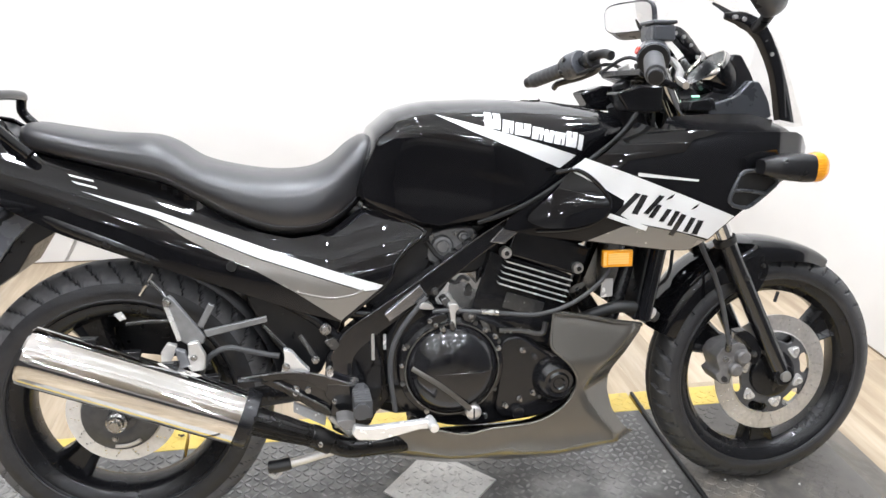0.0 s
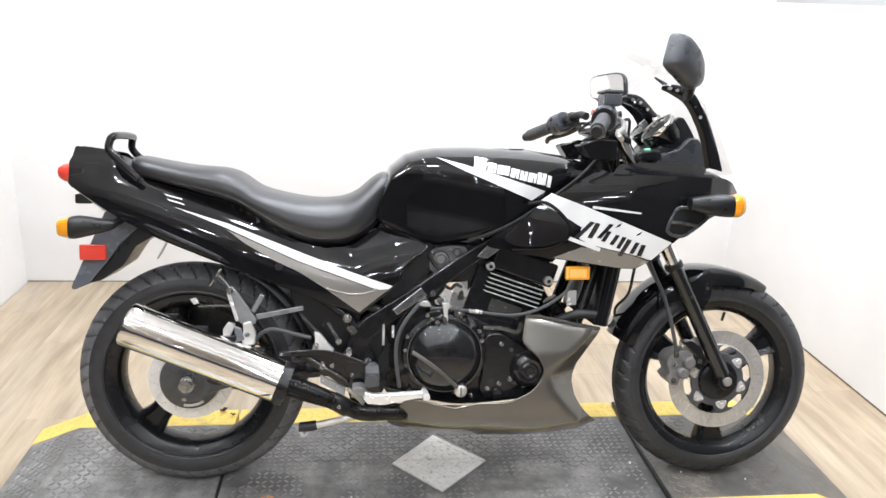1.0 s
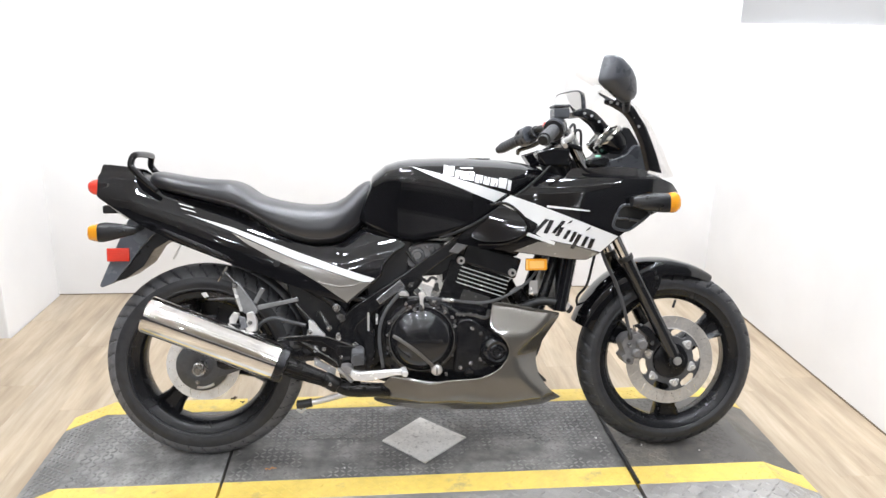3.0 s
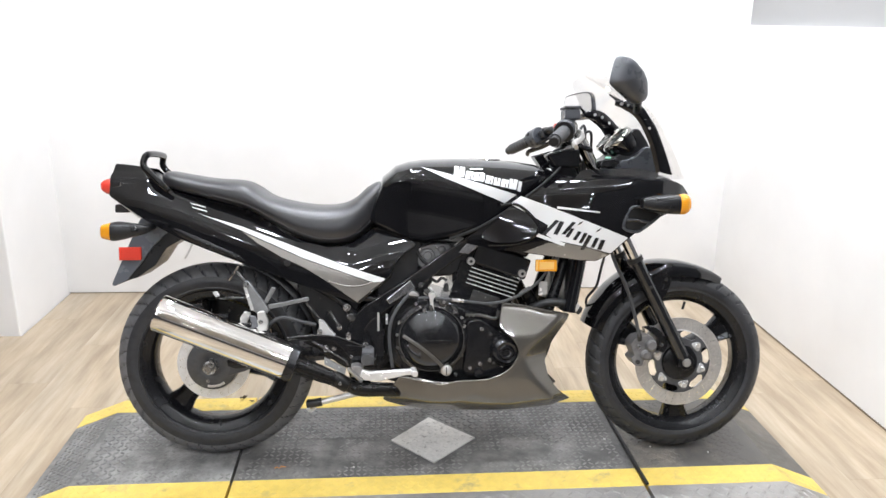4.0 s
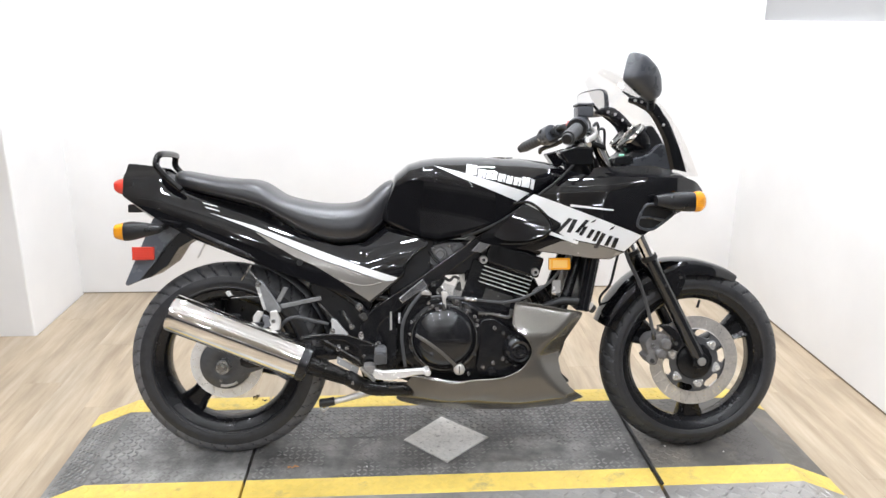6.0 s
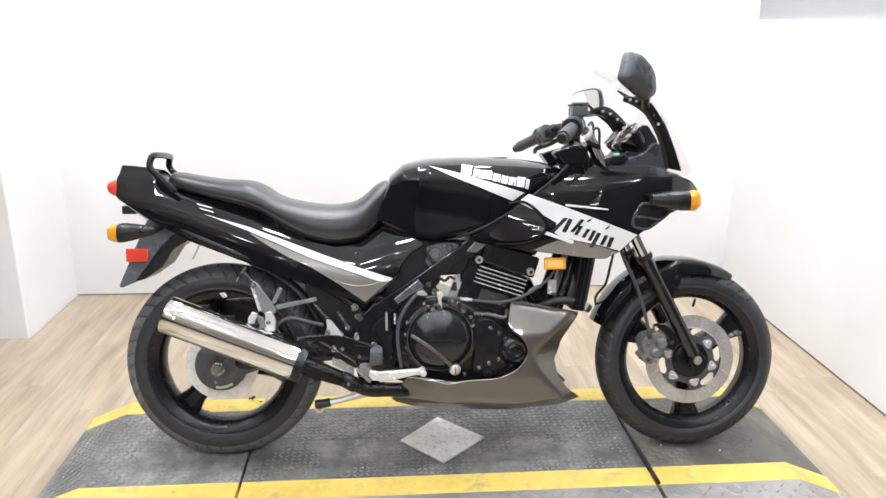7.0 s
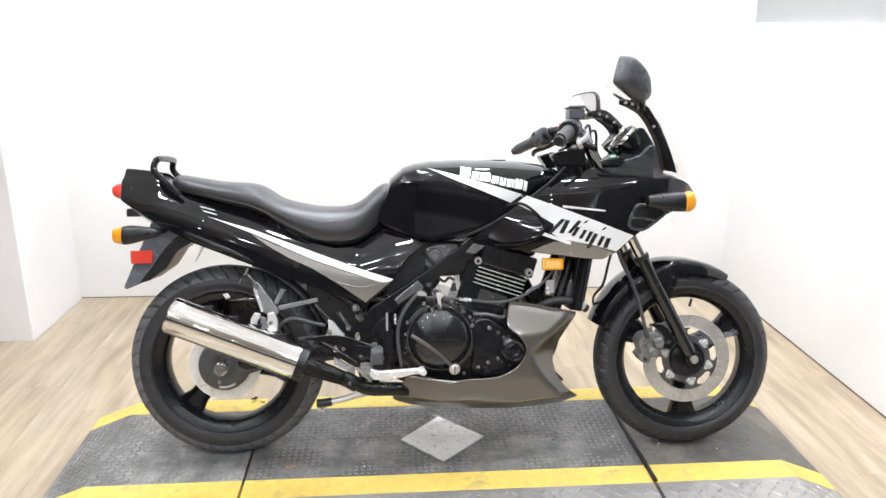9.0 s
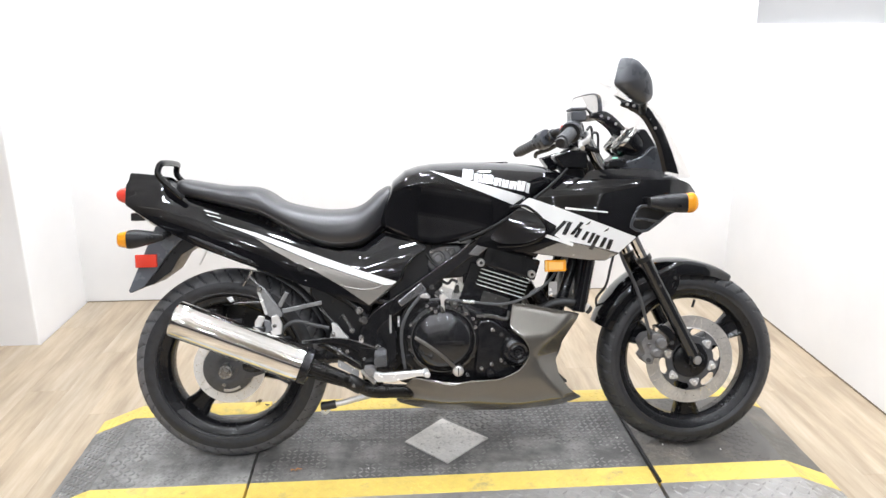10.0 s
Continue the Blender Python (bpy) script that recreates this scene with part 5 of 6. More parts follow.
    part("side_duct", panel([(0.060, 0.690), (0.120, 0.742), (0.150, 0.778), (0.178, 0.772), (0.210, 0.742), (0.226, 0.716), (0.216, 0.692), (0.169, 0.674), (0.100, 0.672)], duct_depth, 0.015, 2), GLOSS, fair, "gloss black duct panel", solid=0.006, bevel=0.0025)
    rim = [(0.124, 0.776), (0.166, 0.780), (0.206, 0.752), (0.229, 0.716), (0.214, 0.688), (0.165, 0.668), (0.090, 0.664)]
    part("duct_edge", tubed([(x, -fair_depth(x, z) - 0.002, z) for x, z in rim], 0.0042, n=10), GLOSS, fair, "rounded gloss rim of the duct")
    # scoop in the nose: a flat black sheet stands for its shaded depth
    hole = chaikin([(0.467, 0.722), (0.486, 0.766), (0.500, 0.775), (0.545, 0.770), (0.588, 0.752), (0.548, 0.722), (0.512, 0.699), (0.474, 0.707)], 2)
    part("scoop_shade", panel(hole, fair_depth, 0.01, 0, lift=0.0016), HOLE, fair, "black sheet painted in for the shaded air scoop")
    part("scoop_divider", tubed([(x, -fair_depth(x, z) - 0.003, z) for x, z in ((0.477, 0.737), (0.500, 0.736), (0.525, 0.732), (0.552, 0.727))], 0.0042, n=8), SMOKE, fair, "grey bar across the scoop")
    ring = [(x, -fair_depth(x, z) - 0.003, z) for x, z in hole]
    bm = tubed(ring + ring[:1], 0.0042, n=8, fine=1)
    part("scoop_rim", bm, SMOKE, fair, "grey scoop rim")
    part("edge_moulding", tubed([(0.302, -0.150, 0.882), (0.262, -0.178, 0.848), (0.215, -0.186, 0.812), (0.115, -0.192, 0.743), (0.043, -0.184, 0.704), (-0.018, -0.166, 0.681)], 0.0046, n=8), HOLE, bike, "black rubber edge moulding")
    # nose
    nose = part("nose_cowl", hull([(0.50, 0.205, 0.700, 0.775, 0.850), (0.56, 0.200, 0.738, 0.785, 0.850), (0.62, 0.182, 0.752, 0.790, 0.840), (0.655, 0.152, 0.758, 0.788, 0.828), (0.682, 0.116, 0.762, 0.785, 0.813), (0.702, 0.074, 0.768, 0.783, 0.800), (0.712, 0.034, 0.774, 0.782, 0.791)], n=32, power=2.6), GLOSS, bike, "gloss black nose cowl")
    bm = bmesh.new()
    rings = []
    for x, k in ((0.676, 1.0), (0.698, 0.85), (0.711, 0.5), (0.715, 0.05)):
        rings.append([(x, 0.088 * k * math.cos(2 * math.pi * i / 24), 0.783 + 0.022 * k * math.sin(2 * math.pi * i / 24)) for i in range(24)])
    skin(bm, rings)
    part("headlight", bm, LENS, nose, "clear headlight lens")
    def deck_depth(x, z):
        return 0.192 - 0.9 * (z - 0.846) - 0.25 * max(x - 0.55, 0)
    inner = part("cockpit_panel", panel([(0.336, 0.852), (0.470, 0.844), (0.560, 0.842), (0.590, 0.868), (0.548, 0.878), (0.523, 0.882), (0.440, 0.881), (0.362, 0.877)], deck_depth, 0.01, 1, 0.08), GLOSS, bike, "gloss black inner cockpit panel", solid=0.004, bevel=0.0015)
    mirrored(inner, "cockpit_panel", bike)
    part("nose_lip", hull([(0.46, 0.192, 0.828, 0.838, 0.846), (0.52, 0.194, 0.826, 0.842, 0.856), (0.58, 0.186, 0.822, 0.844, 0.867), (0.62, 0.165, 0.817, 0.841, 0.866), (0.655, 0.135, 0.810, 0.832, 0.850), (0.682, 0.098, 0.802, 0.818, 0.831), (0.702, 0.050, 0.794, 0.803, 0.811)], n=32, power=2.4), GLOSS, bike, "gloss black rim below the windscreen")
    # belly pan
    def belly_depth(x, z):
        front, = along([(0.19, 0.292), (0.21, 0.280), (0.265, 0.232), (0.31, 0.200), (0.34, 0.190), (0.36, 0.205), (0.44, 0.290), (0.50, 0.33)], z)
        low, = along([(-0.21, 0.217), (0.154, 0.199), (0.22, 0.204), (0.30, 0.215)], x)
        d = 0.196 - 0.75 * max(x - front, 0) - 1.0 * max(low - z, 0) - 2.6 * max(low + 0.055 - z, 0) ** 2
        d -= 0.30 * max(z - 0.40, 0) + 0.25 * max(-0.08 - x, 0)
        fold = (z - along([(-0.16, 0.232), (-0.106, 0.224), (-0.038, 0.216), (0.024, 0.228), (0.09, 0.252)], x)[0]) / 0.016
        d += 0.005 * math.exp(-max(fold, 0) ** 2 * 0.15 - max(-fold, 0) ** 2) * max(min((0.10 - x) / 0.08, (x + 0.18) / 0.06, 1), 0)
        return d - 0.2 * max(z - (0.480 - 0.2 * (x - 0.137)), 0) + 0.006 * math.sin(min(max((x + 0.2) / 0.45, 0), 1) * math.pi) - 0.12 * max(0.275 - z, 0)
    belly = part("belly_pan", panel([(0.137, 0.496), (0.160, 0.494), (0.330, 0.458), (0.334, 0.449), (0.299, 0.400), (0.277, 0.356), (0.267, 0.316), (0.273, 0.277), (0.301, 0.236), (0.358, 0.184), (0.290, 0.176), (0.118, 0.168), (-0.047, 0.171), (-0.150, 0.181), (-0.198, 0.197), (-0.211, 0.211),
                                     (-0.169, 0.276), (-0.152, 0.285), (-0.10, 0.276), (-0.046, 0.265), (0.003, 0.275), (0.06, 0.277), (0.103, 0.281), (0.152, 0.304), (0.178, 0.338), (0.182, 0.365), (0.165, 0.396), (0.130, 0.427), (0.128, 0.45)], belly_depth, 0.010, 1, 0.07),
                 GREY, bike, "warm grey metallic belly pan", solid=0.004)
    mirrored(belly, "belly_pan", bike)
    part("belly_lip", tubed([(x, -belly_depth(x, z) - 0.001, z) for x, z in ((0.139, 0.493), (0.20, 0.484), (0.27, 0.469), (0.330, 0.455))], 0.0048, n=8, flat=1.6), GREY, belly, "turned-out top lip")
    part("belly_rim", tubed([(x, -belly_depth(x, z) + 0.001, z) for x, z in ((-0.205, 0.219), (-0.169, 0.274), (-0.152, 0.283), (-0.10, 0.275), (-0.046, 0.265), (0.003, 0.274), (0.06, 0.276), (0.103, 0.281), (0.150, 0.304), (0.176, 0.338), (0.180, 0.365), (0.163, 0.396), (0.130, 0.427), (0.128, 0.45), (0.137, 0.492))], 0.0030, n=8, fine=4), GREY, belly, "rolled inner edge")


def build_lamps():
    part("tail_light", hull([(-1.026, 0.028, 0.824, 0.832, 0.838), (-1.018, 0.050, 0.812, 0.830, 0.846), (-1.004, 0.060, 0.804, 0.828, 0.852), (-0.984, 0.062, 0.803, 0.828, 0.852)], n=24, power=3), RED, bike, "red tail light")
    part("plate_bracket", slabbed([(-0.980, 0.797), (-0.965, 0.802), (-0.895, 0.744), (-0.905, 0.737)], -0.075, 0.075), ALLOY, bike, "thin bright bracket strip", bevel=0.001)
    part("plate_lamp", boxed(-0.985, -0.945, -0.04, 0.04, 0.752, 0.776), PLASTIC, bike, bevel=0.004)
    mud = part("rear_mudguard", slabbed([(-0.86, 0.76), (-0.905, 0.735), (-0.940, 0.66), (-0.992, 0.546), (-0.985, 0.540), (-0.948, 0.556), (-0.905, 0.608), (-0.870, 0.656), (-0.835, 0.690), (-0.80, 0.715)], -0.072, 0.072), MUD, bike, "blue-grey plastic rear mudguard", bevel=0.004)
    part("mudguard_flap", slabbed([(-0.80, 0.735), (-0.84, 0.690), (-0.87, 0.656), (-0.905, 0.608), (-0.950, 0.556), (-0.920, 0.564), (-0.868, 0.600), (-0.835, 0.650), (-0.777, 0.684)], -0.066, 0.066), PLASTIC, mud, "black inner flap", bevel=0.003)
    part("reflector", boxed(-0.964, -0.902, -0.0835, -0.073, 0.617, 0.655), RED, mud, "red rectangular side reflector", bevel=0.002)
    for s in (-1, 1):
        body = part("rear_indicator", hull([(-0.945, 0.032, 0.681, 0.707, 0.733), (-0.93, 0.0325, 0.682, 0.709, 0.734), (-0.89, 0.026, 0.692, 0.712, 0.729), (-0.86, 0.018, 0.70, 0.712, 0.724), (-0.850, 0.010, 0.705, 0.712, 0.719)], n=24, power=3.4), PLASTIC, bike, "black indicator with an amber lens")
        lens = part("indicator_lens", hull([(-0.976, 0.012, 0.695, 0.707, 0.719), (-0.970, 0.024, 0.687, 0.707, 0.727), (-0.9455, 0.0318, 0.6815, 0.707, 0.7325)], n=24, power=3), AMBER, body, "amber lens")
        part("indicator_stem", tubed([(-0.875, -0.01 * s, 0.708), (-0.870, -0.06 * s, 0.712), (-0.868, -0.115 * s, 0.715)], 0.010, n=10), PLASTIC, body)
        body.location = (0, 0.172 * s, 0)
        front = part("front_indicator", hull([(0.512, 0.016, 0.770, 0.785, 0.798), (0.536, 0.024, 0.762, 0.783, 0.803), (0.56, 0.027, 0.758, 0.782, 0.806), (0.59, 0.029, 0.754, 0.781, 0.808), (0.614, 0.028, 0.753, 0.780, 0.807)], n=24, power=3.2), PLASTIC, bike, "black indicator with an amber lens")
        part("indicator_lens", hull([(0.6145, 0.0282, 0.753, 0.780, 0.807), (0.632, 0.0275, 0.753, 0.780, 0.811), (0.645, 0.020, 0.762, 0.780, 0.802), (0.650, 0.008, 0.772, 0.780, 0.790)], n=24, power=2.6), AMBER, front, "amber lens")
        part("indicator_stem", tubed([(0.565, -0.02 * s, 0.780), (0.56, -0.055 * s, 0.778), (0.555, -0.08 * s, 0.776)], 0.014, n=10), PLASTIC, front)
        front.location = (0, 0.250 * s, 0)
        if s < 0:
            side = part("side_reflector", boxed(0.226, 0.288, -0.196, -0.184, 0.588, 0.622), AMBER, bike, "amber rectangular side reflector", bevel=0.003)
            part("lens_window", boxed(0.236, 0.279, -0.1972, -0.1955, 0.594, 0.616), PALEAMBER, side, "paler ribbed centre of the reflector", bevel=0.0008)
            part("lens_border", boxed(0.2265, 0.233, -0.1970, -0.1955, 0.592, 0.619), PALEAMBER, side, bevel=0.0008)


def build_engine():
    case = part("engine", slabbed([(-0.200, 0.450), (-0.175, 0.500), (-0.139, 0.520), (-0.040, 0.508), (0.059, 0.460), (0.126, 0.410), (0.185, 0.370), (0.192, 0.318), (0.165, 0.275), (0.125, 0.262), (-0.044, 0.250), (-0.143, 0.280), (-0.195, 0.329)], -0.142, 0.15, 2), ENGINE, bike, "gloss black parallel-twin engine", bevel=0.010, seg=3)
    part("clutch_cover", lathed([(0.0001, -0.2105), (0.02, -0.2102), (0.038, -0.2092), (0.052, -0.2068), (0.062, -0.2035), (0.071, -0.1985), (0.079, -0.192), (0.085, -0.185), (0.089, -0.178), (0.092, -0.171), (0.103, -0.168), (0.106, -0.163), (0.106, -0.140)], -0.070, 0.394, n=72), ENGINE, case, "domed gloss black clutch cover")
    part("cover_ring", lathed([(0.0915, -0.178), (0.0945, -0.178), (0.0945, -0.166), (0.0915, -0.166)], -0.070, 0.394, n=72), DULL, case, "polished rim of the cover")
    for a in (20, 62, 105, 150, 195, 240, 285, 330):
        part("cover_bolt", bolted(-0.070 + 0.1005 * math.cos(radians(a)), -0.169, 0.394 + 0.1005 * math.sin(radians(a)), r=0.0045, h=0.005), DULL if a % 4 else BOLT, case)
    # maker's mark on the cover as a plain raised bar
    part("cover_mark", slabbed([(-0.108, 0.387), (-0.012, 0.387), (-0.012, 0.397), (-0.108, 0.397)], -0.2112, -0.204), ENGINE, case, "raised lettering shown as a plain bar", bevel=0.0008)
    part("oil_filler", lathed([(0.0001, -0.186), (0.012, -0.186), (0.016, -0.183), (0.016, -0.160)], -0.028, 0.302, n=24), STEEL, case, "bright slotted filler plug", bevel=0.001)
    # dark bar stands for the shade inside the plug's slot
    part("filler_slot", boxed(-0.0295, -0.0265, -0.1868, -0.184, 0.291, 0.313), HOLE, case, smooth=False)
    part("starter_cover", slabbed([(0.03, 0.44), (0.075, 0.448), (0.13, 0.405), (0.185, 0.375), (0.192, 0.335), (0.165, 0.290), (0.12, 0.272), (0.02, 0.275), (0.03, 0.36)], -0.158, -0.138, 2), ENGINE, case, "black side cover", bevel=0.005)
    part("pulser_cover", lathed([(0.0001, -0.186), (0.010, -0.186), (0.013, -0.189), (0.019, -0.189), (0.023, -0.185), (0.030, -0.186), (0.036, -0.182), (0.043, -0.174), (0.047, -0.158)], 0.146, 0.352, n=40), ENGINE, case, "round ribbed black cover")
    for x, z, m in ((0.077, 0.417, BOLT), (0.102, 0.402, DULL), (0.119, 0.387, DULL), (0.100, 0.325, BOLT), (0.073, 0.314, BOLT), (0.043, 0.302, BOLT), (0.137, 0.307, BOLT), (0.026, 0.440, DULL), (0.001, 0.284, BOLT), (0.112, 0.318, DULL), (0.109, 0.350, DULL), (-0.155, 0.300, DULL)):
        part("case_bolt", bolted(x, -0.160, z, r=0.0045, h=0.008), m, case)
    # tan strip across the clutch cover and castings above it
    part("cover_strip", tubed([(-0.152, -0.196, 0.408), (-0.130, -0.208, 0.396), (-0.100, -0.2105, 0.375), (-0.070, -0.2105, 0.350), (-0.040, -0.206, 0.320)], 0.0052, n=8, flat=0.5), TAN, case, "tan strip across the clutch cover")
    for pts, y0, m in (([(-0.138, 0.520), (-0.128, 0.533), (-0.114, 0.531), (-0.102, 0.517)], -0.180, ALLOY), ([(-0.126, 0.498), (-0.100, 0.510), (-0.078, 0.506), (-0.086, 0.494), (-0.108, 0.490)], -0.184, ENGINE), ([(-0.080, 0.528), (-0.062, 0.530), (-0.058, 0.518), (-0.066, 0.512), (-0.064, 0.474), (-0.072, 0.472), (-0.076, 0.510)], -0.186, STEEL),
                       ([(-0.094, 0.532), (-0.080, 0.540), (-0.070, 0.528), (-0.080, 0.516)], -0.170, DULL), ([(-0.052, 0.506), (-0.034, 0.514), (-0.020, 0.500), (-0.030, 0.486), (-0.046, 0.490)], -0.178, DULL),
                       ([(-0.080, 0.492), (-0.070, 0.496), (-0.064, 0.478), (-0.074, 0.474)], -0.190, DULL), ([(-0.016, 0.492), (0.004, 0.480), (0.010, 0.462), (-0.004, 0.466)], -0.172, DULL)):
        part("casting_lug", slabbed(pts, y0, y0 + 0.03, 2), m, case, bevel=0.003)
    for x, z, y0 in ((-0.104, 0.488, -0.182), (-0.090, 0.480, -0.186), (-0.034, 0.502, -0.182), (-0.004, 0.470, -0.176), (-0.115, 0.497, -0.180), (0.018, 0.452, -0.166), (-0.162, 0.440, -0.166), (-0.168, 0.405, -0.166)):
        part("casting_bolt", bolted(x, y0, z, r=0.0045, h=0.007), BOLT, case)
    part("breather_pipe", tubed([(-0.073, -0.130, 0.535), (-0.062, -0.135, 0.516), (-0.050, -0.140, 0.503), (-0.027, -0.142, 0.498)], 0.006, n=10), ALLOY, case, "bright short pipe")
    part("clamp_screw", bolted(-0.099, -0.152, 0.546, r=0.007, h=0.010), DULL, case)
    part("pickup_pipe", tubed([(0.030, -0.150, 0.458), (0.075, -0.152, 0.456), (0.118, -0.150, 0.446), (0.128, -0.148, 0.470)], 0.006, n=10), DULL, case)
    part("drain_boss", lathed([(0.0001, -0.172), (0.011, -0.172), (0.014, -0.168), (0.014, -0.150)], 0.068, 0.288, n=20), ENGINE, case)
    # cylinders lean forward: u along the fins, v up the bores
    U, V = Vector((0.949, 0, -0.316)), Vector((0.316, 0, 0.949))
    O = Vector((0.036, 0, 0.545))
    def leaning(name, u0, u1, v0, v1, y, material, parent, label="", bevel=0.003):
        q = [O + U * a + V * b for a, b in ((u0, v0), (u1, v0), (u1, v1), (u0, v1))]
        return part(name, slabbed([(p.x, p.z) for p in q], -y, y), material, parent, label, bevel=bevel)
    cyl = leaning("cylinder_block", -0.036, 0.147, -0.100, 0.060, 0.112, ENGINE, case, "black cylinder block")
    for k in range(5):
        leaning("cooling_fin", -0.003, 0.144, 0.002 + 0.0118 * k, 0.0056 + 0.0118 * k, 0.130, ENGINE, case, bevel=0.0008)
        leaning("fin_edge", -0.003, 0.144, 0.0025 + 0.0118 * k, 0.0055 + 0.0118 * k, 0.1308, PEDAL, case, "polished fin edge", bevel=0.0004)
    leaning("cylinder_base", 0.024, 0.112, -0.046, -0.010, 0.1145, DULL, case, "dull grey cylinder wall", bevel=0.004)
    head = leaning("cylinder_head", -0.008, 0.160, 0.063, 0.125, 0.128, ENGINE, case, "black cylinder head", bevel=0.006)
    leaning("cam_cover", 0.0, 0.150, 0.125, 0.165, 0.118, ENGINE, case, "black cam cover", bevel=0.012)
    for x, z in ((0.047, 0.613), (0.198, 0.575)):
        part("head_nut", lathed([(0.0001, -0.142), (0.006, -0.142), (0.0062, -0.1385), (0.0105, -0.1385), (0.0115, -0.136), (0.0115, -0.120)], x, z, n=24), ALLOY, case, "bright head nut with washer")
        part("nut_centre", lathed([(0.0001, -0.1428), (0.005, -0.1428), (0.005, -0.141)], x, z, n=12), HOLE, case)
    # carburettor and airbox
    part("carburettor", slabbed([(-0.150, 0.556), (-0.070, 0.562), (-0.012, 0.564), (0.045, 0.580), (0.05, 0.665), (-0.150, 0.672)], -0.092, 0.092), PLASTIC, bike, "dark carburettor bank", bevel=0.008)
    part("carburettor_boot", slabbed([(-0.165, 0.470), (-0.105, 0.482), (-0.094, 0.508), (-0.062, 0.546), (-0.066, 0.572), (-0.155, 0.572)], -0.095, 0.02, 1, 0.1), PLASTIC, bike, "black rubber boot", bevel=0.006)
    part("intake_stub", slabbed([(-0.002, 0.488), (0.05, 0.48), (0.06, 0.59), (-0.004, 0.578)], -0.095, 0.04, 1, 0.1), SATIN, bike, "black intake stub", bevel=0.006)
    part("gap_hose", tubed([(-0.068, -0.098, 0.560), (-0.050, -0.102, 0.549), (-0.036, -0.102, 0.560), (-0.020, -0.100, 0.553)], 0.0045, n=8), GRIP, bike)
    part("gap_clamp", slabbed([(-0.034, 0.520), (-0.026, 0.543), (-0.016, 0.545), (-0.014, 0.518)], -0.104, -0.092, 1), DULL, bike, bevel=0.002)
    part("crankcase_boss", slabbed([(-0.100, 0.470), (0.0, 0.465), (0.0, 0.490), (-0.03, 0.496), (-0.060, 0.492), (-0.098, 0.500)], -0.130, -0.09, 1, 0.15), ENGINE, bike, "black casting behind the clutch cover", bevel=0.004)
    carb = part("carburettor_casting", slabbed([(-0.108, 0.600), (-0.104, 0.652), (-0.060, 0.664), (-0.008, 0.662), (-0.014, 0.612), (-0.030, 0.592), (-0.085, 0.588)], -0.112, -0.090, 1, 0.15), HANGER, bike, "mottled grey cast carburettor body", bevel=0.004)
    for x, z, r in ((-0.078, 0.628, 0.022), (-0.036, 0.646, 0.011)):
        part("chamber_cap", lathed([(0.0001, -0.124), (r * 0.5, -0.124), (r * 0.6, -0.121), (r * 0.85, -0.120), (r, -0.116), (r, -0.110)], x, z, n=24), HANGER, carb, "round cast cap")
    for x, z in ((-0.098, 0.646), (-0.056, 0.612), (-0.052, 0.652), (-0.020, 0.618)):
        part("carburettor_screw", bolted(x, -0.115, z, r=0.004, h=0.006), BOLT, carb)
    part("fuel_hose", tubed([(-0.110, -0.118, 0.640), (-0.088, -0.124, 0.610), (-0.058, -0.124, 0.598), (-0.030, -0.118, 0.606)], 0.005, n=8), RUBBERSTRIP, carb)
    part("mount_plate", slabbed([(-0.30, 0.30), (-0.19, 0.29), (-0.185, 0.44), (-0.15, 0.51), (-0.20, 0.53), (-0.30, 0.45)], -0.118, -0.105, 1), SATIN, bike, "black engine mount plate", bevel=0.003)
    part("airbox", slabbed([(-0.23, 0.50), (-0.122, 0.54), (-0.095, 0.60), (-0.088, 0.69), (-0.23, 0.70)], -0.110, 0.110), PLASTIC, bike, "black airbox", bevel=0.01)
    part("throttle_cable", tubed([(-0.108, -0.172, 0.512), (-0.070, -0.176, 0.513), (0.009, -0.174, 0.504), (0.060, -0.172, 0.497), (0.101, -0.172, 0.494), (0.150, -0.170, 0.503), (0.200, -0.166, 0.525), (0.255, -0.15, 0.565), (0.30, -0.12, 0.63)], 0.0042, n=8), GRIP, bike, "dark grey clutch cable")
    part("cable_ferrule", tubed([(-0.012, -0.174, 0.507), (0.022, -0.174, 0.502)], 0.006, n=10, fine=1), BOLT, bike)
    part("case_hose", tubed([(-0.118, -0.168, 0.540), (-0.150, -0.172, 0.505), (-0.172, -0.173, 0.475), (-0.188, -0.172, 0.435), (-0.191, -0.170, 0.385), (-0.182, -0.165, 0.31)], 0.0052, n=8), GRIP, bike, "dark rubber hose")
    # radiator and hose
    bm = slabbed([(0.345, 0.634), (0.388, 0.626), (0.356, 0.458), (0.316, 0.462)], -0.150, 0.150)
    rad = part("radiator", bm, PLASTIC, bike, "black radiator", bevel=0.005)
    bm = bmesh.new()
    for k in range(18):
        z = 0.462 + 0.0088 * k
        x = 0.357 + (z - 0.458) * 0.19
        box(bm, x - 0.003, x + 0.004, -0.135, 0.135, z, z + 0.003)
    part("radiator_fins", bm, SATIN, rad)
    part("radiator_bracket", slabbed([(0.246, 0.512), (0.272, 0.514), (0.272, 0.552), (0.248, 0.552)], -0.142, -0.138), PEDAL, rad, "bright bracket beside the radiator", bevel=0.001)
    part("radiator_tank", tubed([(0.366, -0.150, 0.628), (0.336, -0.150, 0.462)], 0.017, n=12, fine=1), GLOSS, rad, bevel=0.003)
    part("radiator_hose", tubed([(0.205, -0.11, 0.455), (0.241, -0.13, 0.476), (0.283, -0.14, 0.490), (0.335, -0.14, 0.484), (0.372, -0.135, 0.462)], 0.0125, n=14), RUBBERSTRIP, bike, "black radiator hose")
    part("hose_clip", tubed([(0.352, -0.138, 0.477), (0.362, -0.137, 0.470)], 0.0142, n=14, fine=1), STEEL, bike)


